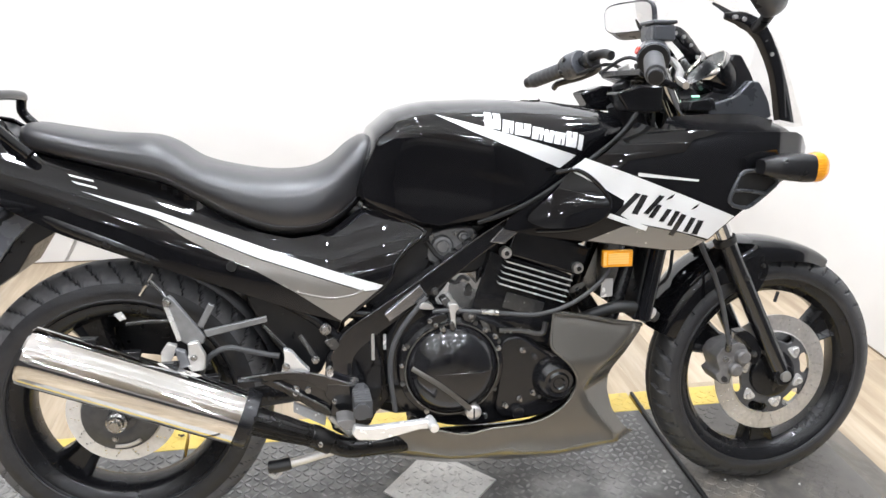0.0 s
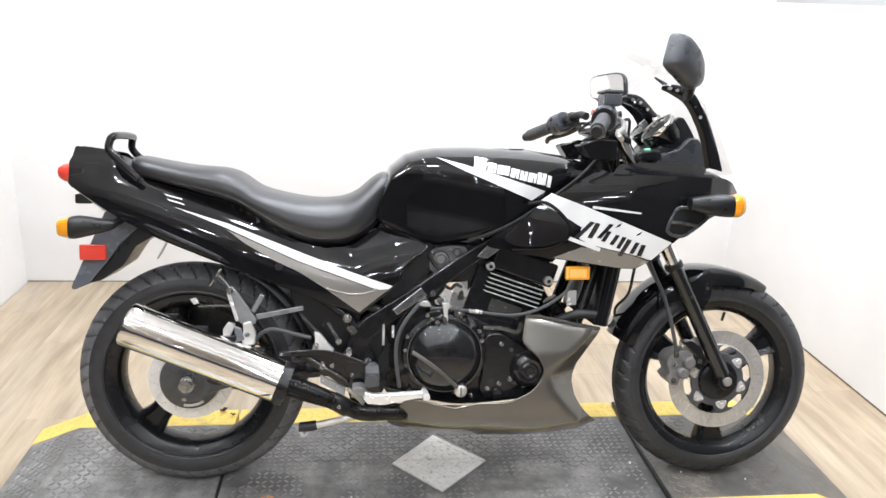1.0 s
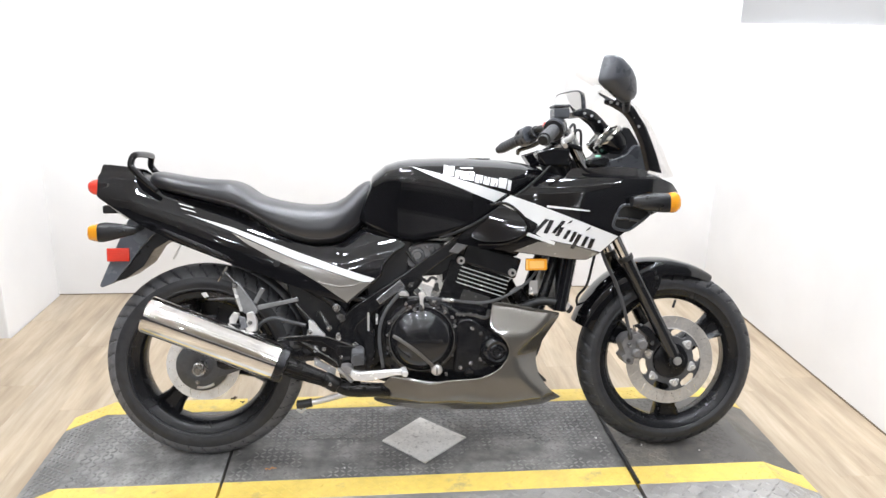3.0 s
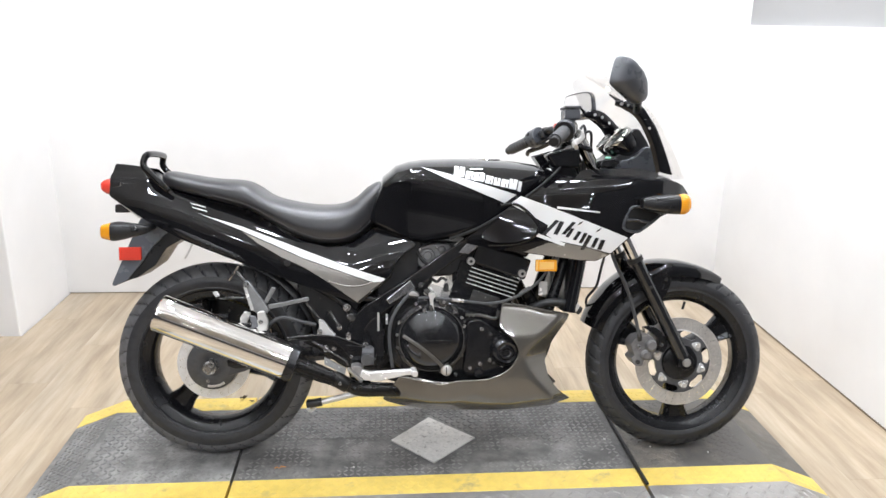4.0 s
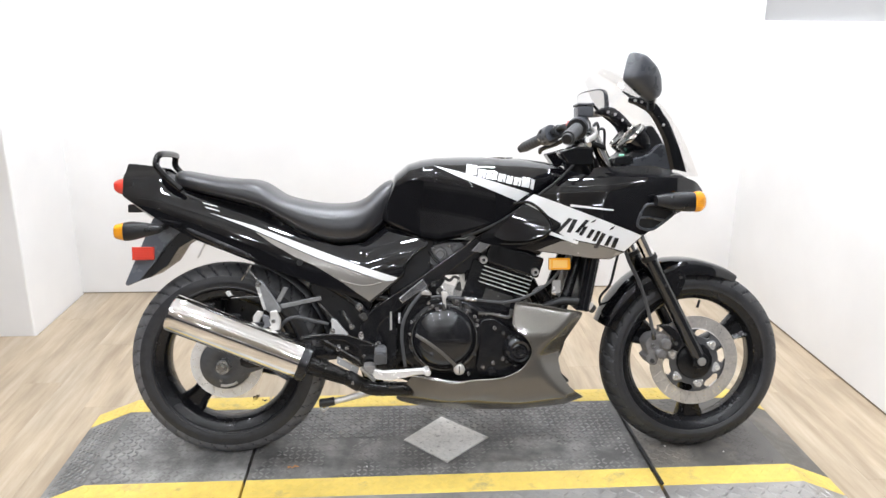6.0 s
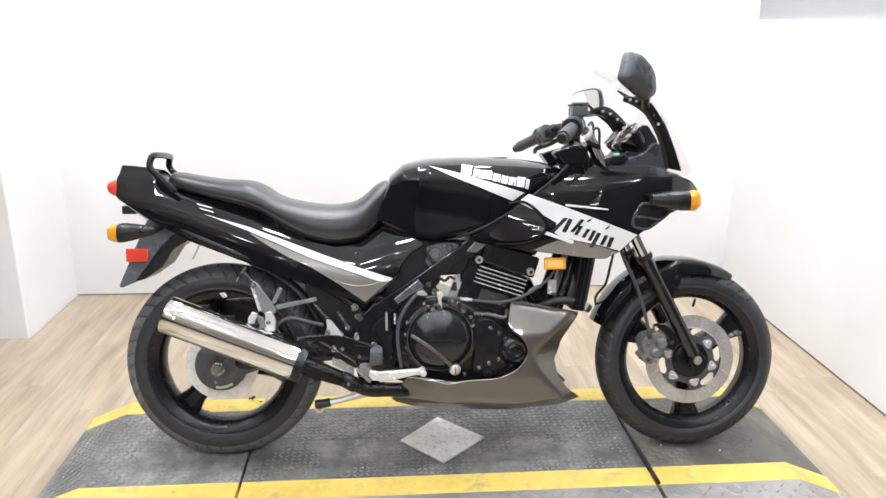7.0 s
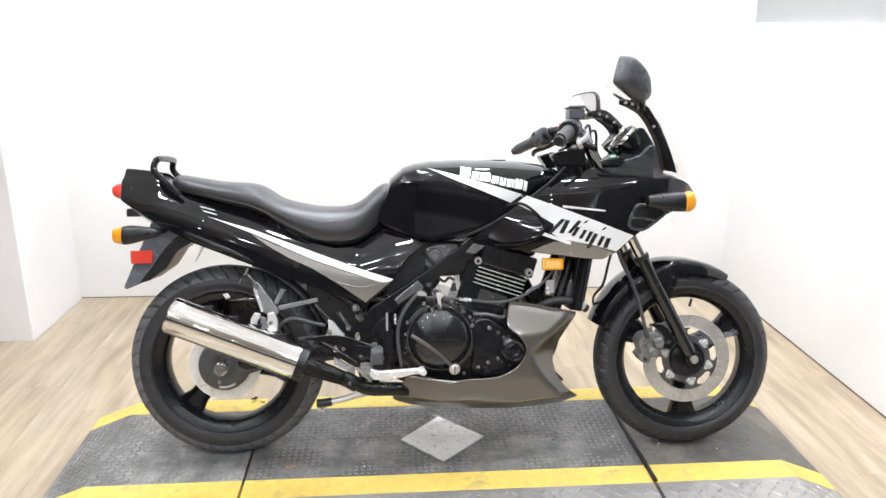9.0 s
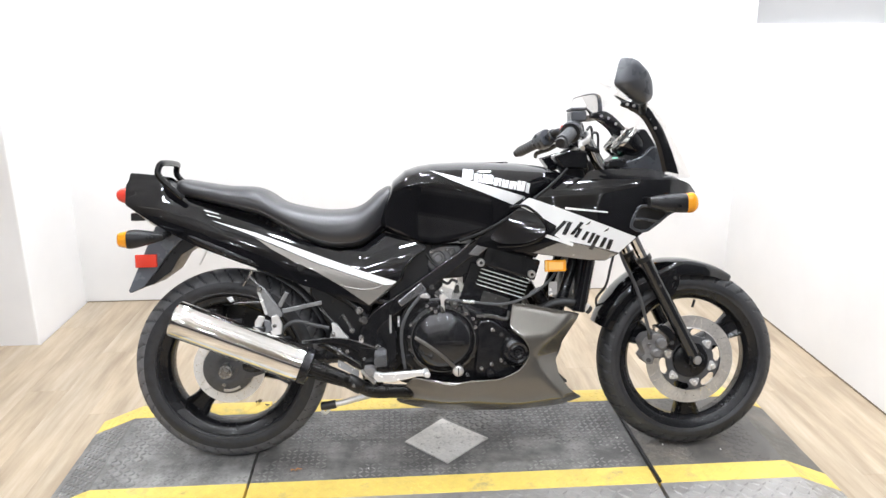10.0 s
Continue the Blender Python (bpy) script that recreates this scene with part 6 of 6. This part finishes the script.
def build_exhaust():
    a, b = Vector((-0.820, -0.205, 0.485)), Vector((-0.470, -0.205, 0.340))
    d = (b - a).normalized()
    side = Vector((0, 1, 0))
    up = side.cross(d) * -1
    def ring(p, k, kk=1.0):
        return [p + 0.0525 * k * math.cos(2 * math.pi * i / 48) * up + 0.050 * k * math.sin(2 * math.pi * i / 48) * side for i in range(48)]
    bm = bmesh.new()
    skin(bm, [ring(a - d * 0.004, 0.90), ring(a, 0.985), ring(a + d * 0.006, 1.0)] + [ring(a.lerp(b, k / 10), 1.0) for k in range(1, 10)] + [ring(b, 1.0)])
    can = part("muffler", bm, CHROME, bike, "mirror-chromed tapered exhaust muffler")
    bm = bmesh.new()
    skin(bm, [ring(b - d * 0.006, 1.02), ring(b, 1.035), ring(b + d * 0.018, 1.03), ring(b + d * 0.021, 0.98), ring(b + d * 0.022, 0.55), ring(b + d * 0.010, 0.50)])
    part("muffler_collar", bm, SATIN, can, "black muffler collar")
    cone = [Vector((-0.452, -0.203, 0.333)), Vector((-0.395, -0.199, 0.309)), Vector((-0.342, -0.195, 0.287))]
    pipe = part("exhaust_pipe", tubed(cone, 0.02, n=24, radii=(0.0265, 0.0235, 0.0195)), PIPE, bike, "dark steel exhaust pipe")
    for k in range(9):
        q = radians(-80 + 20 * k)
        part("pipe_rib", tubed([c + r * (Vector((0, -1, 0)) * math.cos(q) + up * math.sin(q)) for c, r in zip(cone, (0.0262, 0.0232, 0.0193))], 0.0017, n=6), PIPE, pipe)
    part("pipe_clamp", tubed([(-0.348, -0.1955, 0.2895), (-0.338, -0.195, 0.285), (-0.318, -0.193, 0.272), (-0.310, -0.192, 0.268)], 0.0222, n=20, fine=1), PIPE, pipe, "dark pipe clamp", bevel=0.002)
    part("clamp_screw", bolted(-0.330, -0.218, 0.279, r=0.004, h=0.006), BOLT, pipe)
    part("exhaust_pipe", tubed([(-0.330, -0.194, 0.281), (-0.305, -0.190, 0.266), (-0.270, -0.186, 0.252), (-0.198, -0.165, 0.244), (-0.05, -0.12, 0.225), (0.12, -0.10, 0.22), (0.24, -0.095, 0.29), (0.28, -0.09, 0.40), (0.215, -0.085, 0.52)], 0.0195, n=18), PIPE, bike, "dark steel exhaust pipe")
    part("exhaust_pipe", tubed([(-0.25, 0.12, 0.25), (0.0, 0.10, 0.215), (0.2, 0.09, 0.24), (0.275, 0.09, 0.38), (0.215, 0.085, 0.52)], 0.0235, n=14), PIPE, bike, "dark steel exhaust pipe")
    for pts in ([(-0.609, 0.463), (-0.597, 0.480), (-0.580, 0.475), (-0.584, 0.462), (-0.596, 0.438), (-0.609, 0.444)],
                [(-0.562, 0.477), (-0.544, 0.481), (-0.531, 0.453), (-0.534, 0.424), (-0.557, 0.422), (-0.572, 0.442), (-0.561, 0.455)]):
        part("muffler_lug", slabbed(pts, -0.174, -0.160, 1, 0.10), STEEL, can, "bright alloy mounting lug", bevel=0.003)
    part("lug_block", slabbed([(-0.584, 0.470), (-0.566, 0.464), (-0.558, 0.437), (-0.577, 0.430)], -0.178, -0.162), GUNMETAL, can, "dark rubber block between the lugs", bevel=0.003)
    part("lug_bolt", bolted(-0.552, -0.175, 0.450, r=0.0052, h=0.006), BOLT, can)
    # dark clamp lugs and a drain bead along the top of the can
    for k in (0.22, 0.42, 0.60, 0.80):
        p = a.lerp(b, k) + up * 0.051
        part("can_bracket", boxed(p.x - 0.016, p.x + 0.016, p.y + 0.004, p.y + 0.020, p.z - 0.004, p.z + 0.006), SATIN, can, bevel=0.002)


def build_frame():
    for s in (-1, 1):
        y = 0.135 * s
        part("frame_tube", box_tube([(0.36, 0.04 * s, 0.80), (0.22, 0.10 * s, 0.762), (0.10, y, 0.702), (0.0, y, 0.640), (-0.07, y, 0.590), (-0.14, y, 0.540), (-0.20, y, 0.500), (-0.262, y, 0.455), (-0.285, y, 0.410), (-0.275, y, 0.33), (-0.262, y * 0.9, 0.23)], (0.015, 0.016, 0.017, 0.018, 0.020, 0.022, 0.024, 0.024, 0.022, 0.018), 0.017), FRAME, bike, "black square-section frame tube", bevel=0.004)
        part("frame_tube", tubed([(0.36, 0.04 * s, 0.74), (0.34, 0.09 * s, 0.64), (0.26, 0.12 * s, 0.40), (0.20, 0.12 * s, 0.24), (0.0, 0.12 * s, 0.225), (-0.28, 0.11 * s, 0.24)], 0.016, n=10), SATIN, bike, "black lower frame tube")
        part("subframe_tube", tubed([(-0.22, y, 0.50), (-0.36, y * 0.95, 0.535), (-0.52, y * 0.9, 0.59), (-0.74, 0.11 * s, 0.68), (-0.86, 0.08 * s, 0.74)], 0.014, n=10), SATIN, bike, "black rear subframe tube")
        part("subframe_stay", tubed([(-0.275, y, 0.44), (-0.33, y, 0.50), (-0.41, y * 0.95, 0.55)], 0.012, n=10), SATIN, bike)
        part("swingarm", tubed([(-0.255, 0.10 * s, 0.352), (-0.45, 0.10 * s, 0.335), (-0.6, 0.085 * s + 0.02, 0.315), (RX, 0.082 * s + REAR_Y, REAR_R)], 0.022, n=8, fine=4, flat=0.45), SATIN, bike, "black box-section swingarm")
    part("pivot_plate", slabbed([(-0.31, 0.45), (-0.235, 0.46), (-0.205, 0.43), (-0.205, 0.33), (-0.235, 0.27), (-0.30, 0.26), (-0.32, 0.33)], -0.150, -0.135, 1), SATIN, bike, "black swingarm pivot plate", bevel=0.004)
    part("pivot_bolt", bolted(-0.262, -0.151, 0.372, r=0.009, h=0.010), BOLT, bike)
    # silver plate stands for a reflection on the glossy black tube
    part("frame_reflection", slabbed([(-0.200, 0.507), (-0.189, 0.491), (-0.114, 0.541), (-0.130, 0.563)], -0.1590, -0.1500), SILVERPLATE, bike, "silver plate painted in for a reflection on the frame tube", bevel=0.003)
    part("frame_patch", slabbed([(0.008, 0.640), (0.034, 0.668), (0.070, 0.661), (0.036, 0.635)], -0.1560, -0.1500), SILVERPLATE, bike, "small pale plate on the frame tube", bevel=0.002)
    part("frame_bolt", bolted(-0.312, -0.160, 0.485, r=0.009, h=0.009), BOLT, bike)
    part("frame_clamp", slabbed([(-0.318, 0.462), (-0.296, 0.470), (-0.284, 0.452), (-0.298, 0.440)], -0.164, -0.152, 1), DULL, bike, bevel=0.003)
    # inner mudguard over the rear tyre
    bm = bmesh.new()
    rings = []
    for k in range(19):
        a = radians(12 + 60 * k / 18)
        rings.append([(RX + (0.338 - d) * math.cos(a), y, REAR_R + (0.338 - d) * math.sin(a)) for y, d in ((-0.070, 0.02), (-0.068, 0.008), (-0.06, 0), (0.06, 0), (0.070, 0.012), (0.072, 0.060))])
    skin(bm, rings, closed=False)
    part("inner_mudguard", bm, PLASTIC, bike, "black inner rear mudguard", solid=0.003)
    part("battery_box", slabbed([(-0.40, 0.42), (-0.33, 0.36), (-0.30, 0.42), (-0.27, 0.50), (-0.30, 0.58), (-0.42, 0.60), (-0.47, 0.55)], -0.10, 0.10, 1), PLASTIC, bike, "black inner box behind the engine", bevel=0.008)
    part("shock_absorber", tubed([(-0.30, 0, 0.58), (-0.40, 0, 0.33)], 0.032, n=14, fine=1), PLASTIC, bike)
    part("chain_guard", slabbed([(-0.780, 0.475), (-0.745, 0.500), (-0.64, 0.492), (-0.53, 0.455), (-0.40, 0.41), (-0.40, 0.34), (-0.55, 0.35), (-0.70, 0.375), (-0.83, 0.395), (-0.82, 0.440)], 0.094, 0.104), PLASTIC, bike, "black chain guard on the far side", bevel=0.003)
    # passenger footrest hanger
    hang = part("passenger_hanger", slabbed([(-0.602, 0.558), (-0.590, 0.566), (-0.583, 0.560), (-0.531, 0.484), (-0.534, 0.472), (-0.562, 0.470), (-0.579, 0.482)], -0.162, -0.148), HANGER, bike, "cast alloy passenger footrest hanger", bevel=0.003)
    part("hanger_edge", slabbed([(-0.602, 0.555), (-0.592, 0.552), (-0.572, 0.482), (-0.580, 0.480)], -0.167, -0.160), PEDAL, hang, "bright edge strip", bevel=0.002)
    part("hanger_arm", slabbed([(-0.523, 0.546), (-0.511, 0.541), (-0.535, 0.499), (-0.546, 0.504)], -0.156, -0.146), HANGER, hang, bevel=0.002)
    part("hanger_arm", slabbed([(-0.420, 0.516), (-0.418, 0.505), (-0.530, 0.482), (-0.534, 0.495)], -0.157, -0.147), HANGER, hang, bevel=0.002)
    part("hanger_joint", lathed([(0.0001, -0.172), (0.006, -0.172), (0.008, -0.169), (0.008, -0.150)], -0.593, 0.555, n=14), BOLT, hang)
    part("helmet_hook", tubed([(-0.618, -0.135, 0.603), (-0.630, -0.137, 0.584), (-0.644, -0.135, 0.563)], 0.0042, n=8), CHROME, bike, "small bright hook")
    part("hook_rod", tubed([(-0.625, -0.137, 0.590), (-0.606, -0.145, 0.572), (-0.596, -0.15, 0.558)], 0.004, n=8), DULL, bike)
    part("guard_rod", tubed([(-0.672, -0.135, 0.510), (-0.635, -0.138, 0.513), (-0.590, -0.145, 0.514)], 0.0035, n=8), DULL, bike)
    part("rod_tab", slabbed([(-0.694, 0.528), (-0.680, 0.532), (-0.672, 0.518), (-0.684, 0.514)], -0.130, -0.126), PEDAL, bike, bevel=0.001)
    part("spring_hook", tubed([(-0.755, -0.08, 0.665), (-0.768, -0.083, 0.640), (-0.778, -0.085, 0.622)], 0.0025, n=6), STEEL, bike)
    part("brake_hose", tubed([(-0.545, -0.140, 0.405), (-0.536, -0.143, 0.428), (-0.519, -0.145, 0.447), (-0.488, -0.147, 0.456), (-0.440, -0.150, 0.444), (-0.400, -0.152, 0.435)], 0.0055, n=8), GRIP, bike, "dark grey rear brake hose")
    part("master_cylinder", slabbed([(-0.392, 0.452), (-0.377, 0.447), (-0.362, 0.426), (-0.342, 0.404), (-0.372, 0.402), (-0.393, 0.412), (-0.390, 0.434)], -0.166, -0.146, 1, 0.12), PEDAL, bike, "bright alloy rear brake master cylinder", bevel=0.004)
    for x, z in ((-0.388, 0.419), (-0.333, 0.429), (-0.307, 0.407)):
        part("master_bolt", bolted(x, -0.170, z, r=0.0062, h=0.008), BOLT, bike)
    part("linkage_rod", tubed([(-0.36, -0.140, 0.470), (-0.345, -0.150, 0.448), (-0.335, -0.155, 0.432)], 0.005, n=8), DULL, bike)
    part("linkage_rod", tubed([(-0.428, -0.140, 0.494), (-0.405, -0.146, 0.470), (-0.388, -0.150, 0.452)], 0.0035, n=8), DULL, bike)
    # rider's footrest plate with a three-cornered window
    bm = bmesh.new()
    slab(bm, [(-0.478, 0.394), (-0.478, 0.405), (-0.395, 0.410), (-0.341, 0.405), (-0.262, 0.375), (-0.306, 0.357), (-0.353, 0.389), (-0.395, 0.394)], -0.173, -0.163)
    slab(bm, [(-0.415, 0.391), (-0.402, 0.391), (-0.312, 0.334), (-0.306, 0.316), (-0.322, 0.319)], -0.172, -0.164)
    slab(bm, [(-0.312, 0.380), (-0.267, 0.375), (-0.238, 0.369), (-0.229, 0.345), (-0.231, 0.298), (-0.268, 0.306), (-0.310, 0.315), (-0.305, 0.339), (-0.318, 0.358)], -0.1735, -0.1625)
    plate = part("footrest_plate", bm, FRAME, bike, "black alloy footrest plate with a window", bevel=0.002)
    part("plate_edge", tubed([(-0.408, -0.1735, 0.390), (-0.360, -0.1735, 0.361), (-0.318, -0.1735, 0.334), (-0.309, -0.1735, 0.322)], 0.0024, n=8), DULL, plate, "lighter edge line along the plate")
    part("plate_edge", tubed([(-0.470, -0.1738, 0.404), (-0.395, -0.1738, 0.409), (-0.341, -0.1738, 0.404), (-0.268, -0.1738, 0.377)], 0.0018, n=8), DULL, plate, "lighter edge line along the plate")
    part("plate_web", slabbed([(-0.440, 0.388), (-0.388, 0.398), (-0.340, 0.394), (-0.262, 0.366), (-0.240, 0.352), (-0.240, 0.306), (-0.312, 0.309), (-0.336, 0.322), (-0.399, 0.368)], -0.162, -0.152, 1, 0.1), FRAME, plate, "black cast web of the plate", bevel=0.002)
    # flat black patch stands for the shade of a pocket, not cut
    part("web_shade", slabbed([(-0.346, 0.346), (-0.316, 0.340), (-0.306, 0.326), (-0.326, 0.322)], -0.1628, -0.160, 1), HOLE, plate, "black patch painted in for a shaded pocket of the web", bevel=0.0005)
    for x, z in ((-0.372, 0.366), (-0.391, 0.408), (-0.307, 0.399)):
        part("plate_screw", lathed([(0.0001, -0.169), (0.0022, -0.169), (0.0030, -0.172), (0.0060, -0.172), (0.0066, -0.170), (0.0066, -0.160)], x, z, n=16), PEDAL, plate, "bright socket screw")
    for x, z, y0, q in ((-0.372, 0.371, -0.160, 0.0070), (-0.349, 0.367, -0.160, 0.0070), (-0.247, 0.360, -0.174, 0.0066), (-0.300, 0.345, -0.174, 0.0040)):
        part("plate_bolt", bolted(x, y0, z, r=q, h=0.008), BOLT, plate)
    part("swingarm_plate", slabbed([(-0.378, 0.339), (-0.316, 0.305), (-0.319, 0.284), (-0.379, 0.318)], -0.150, -0.140), PEDAL, bike, "bright plate on the swingarm", bevel=0.002)
    part("switch_body", tubed([(-0.300, -0.150, 0.292), (-0.262, -0.150, 0.286)], 0.012, n=12, fine=1), ALLOY, bike, "bright brake switch body", bevel=0.002)
    part("switch_spring", tubed([(-0.222, -0.150, 0.468), (-0.222, -0.150, 0.415)], 0.0035, n=8, fine=1), STEEL, bike, "thin bright spring")
    part("switch_rod", tubed([(-0.198, -0.140, 0.462), (-0.198, -0.142, 0.432)], 0.0035, n=8, fine=1), PEDAL, bike, "short bright rod")
    part("bracket_strut", slabbed([(-0.262, 0.418), (-0.254, 0.420), (-0.232, 0.372), (-0.240, 0.368)], -0.150, -0.144), SATIN, bike, "thin black strut", bevel=0.001)
    part("bracket_strut", slabbed([(-0.222, 0.412), (-0.214, 0.412), (-0.240, 0.370), (-0.247, 0.374)], -0.150, -0.144), SATIN, bike, "thin black strut", bevel=0.001)
    part("rider_footrest", tubed([(-0.250, -0.170, 0.362), (-0.252, -0.215, 0.359), (-0.254, -0.262, 0.356)], 0.0155, n=8, flat=1.1), GRIP, plate, "ribbed grey rubber footrest")
    bm = bmesh.new()
    for k in range(6):
        box(bm, -0.268, -0.234, -0.200 - 0.011 * k, -0.194 - 0.011 * k, 0.340, 0.376)
    part("footrest_ribs", bm, GRIP, plate, bevel=0.003)
    ped = part("brake_pedal", slabbed([(-0.268, 0.327), (-0.242, 0.321), (-0.200, 0.322), (-0.146, 0.325), (-0.128, 0.326), (-0.128, 0.308), (-0.146, 0.308), (-0.222, 0.293), (-0.262, 0.296), (-0.274, 0.310)], -0.254, -0.236), PEDAL, bike, "polished alloy brake pedal", bevel=0.005, seg=3)
    part("pedal_tip", tubed([(-0.126, -0.228, 0.318), (-0.122, -0.272, 0.317)], 0.0095, n=14, fine=1), PEDAL, ped, bevel=0.003)
    part("pedal_root", slabbed([(-0.302, 0.330), (-0.280, 0.334), (-0.262, 0.326), (-0.270, 0.308), (-0.290, 0.314)], -0.236, -0.190, 1), CALIPER, ped, bevel=0.004)
    part("pedal_spring", tubed([(-0.31, -0.165, 0.31), (-0.27, -0.165, 0.27)], 0.006, n=8, fine=1), STEEL, ped)
    cs = part("centre_stand", tubed([(-0.22, -0.13, 0.238), (-0.300, -0.130, 0.222), (-0.360, -0.130, 0.208), (-0.405, -0.130, 0.199)], 0.0088, n=12, fine=3), STEEL, bike, "folded steel centre stand leg")
    part("stand_foot", tubed([(-0.388, -0.130, 0.203), (-0.410, -0.130, 0.199), (-0.432, -0.128, 0.197)], 0.0125, n=12, flat=1.1), PLASTIC, cs, "dark stand foot", bevel=0.002)
    part("stand_hook", tubed([(-0.408, -0.128, 0.186), (-0.420, -0.132, 0.176), (-0.432, -0.128, 0.184)], 0.0045, n=8), STEEL, cs)
    # side stand on the far side, its foot on the deck
    st = part("side_stand", tubed([(-0.16, 0.135, 0.235), (-0.11, 0.235, 0.150), (-0.06, 0.325, 0.080)], 0.0125, n=12, fine=3), STEEL, bike, "extended steel side stand")
    part("stand_foot", slabbed([(-0.095, 0.0665), (-0.085, 0.088), (-0.045, 0.095), (-0.025, 0.085), (-0.03, 0.0665)], 0.305, 0.335), PLASTIC, st, "black stand foot", bevel=0.004)
    part("stand_spring", tubed([(-0.15, 0.12, 0.25), (-0.115, 0.20, 0.178)], 0.007, n=8, fine=1), STEEL, st)


build_wheels()
build_front_end()
build_controls()
build_cockpit()
build_body()
build_lamps()
build_engine()
build_exhaust()
build_frame()


# ---- floor boards ----
def floor_boards():
    """Staggered boards along y; alike boards share one mesh."""
    width, length = 0.152, 1.22
    def board(l):
        bm = boxed(0.00015, width - 0.00015, 0.00015, l - 0.00015, -0.006, 0)
        bmesh.ops.bevel(bm, geom=[e for e in bm.edges if all(v.co.z > -0.001 for v in e.verts)], offset=0.0004, segments=1, affect="EDGES")
        me = bpy.data.meshes.new("plank")
        bm.to_mesh(me)
        bm.free()
        me.materials.append(PLANK)
        return me
    full, cuts = board(length), {}
    x, i = RIGHT, 0
    while x > FARLEFT + width:
        x -= width
        i += 1
        end = NOOK if x + width * 0.5 < LEFT else BACK
        first = random.randint(5, 24) * 0.05
        y = end - first
        lengths = [(y, first)]
        while y > BOARDS:
            y -= length
            lengths.append((y, length))
        for y0, l in lengths:
            me = full
            if l < length:
                me = cuts.get(round(l, 2)) or cuts.setdefault(round(l, 2), board(l))
            ob = new("plank", me)
            ob.parent = floor
            ob.location = (x, y0, 0)


floor_boards()
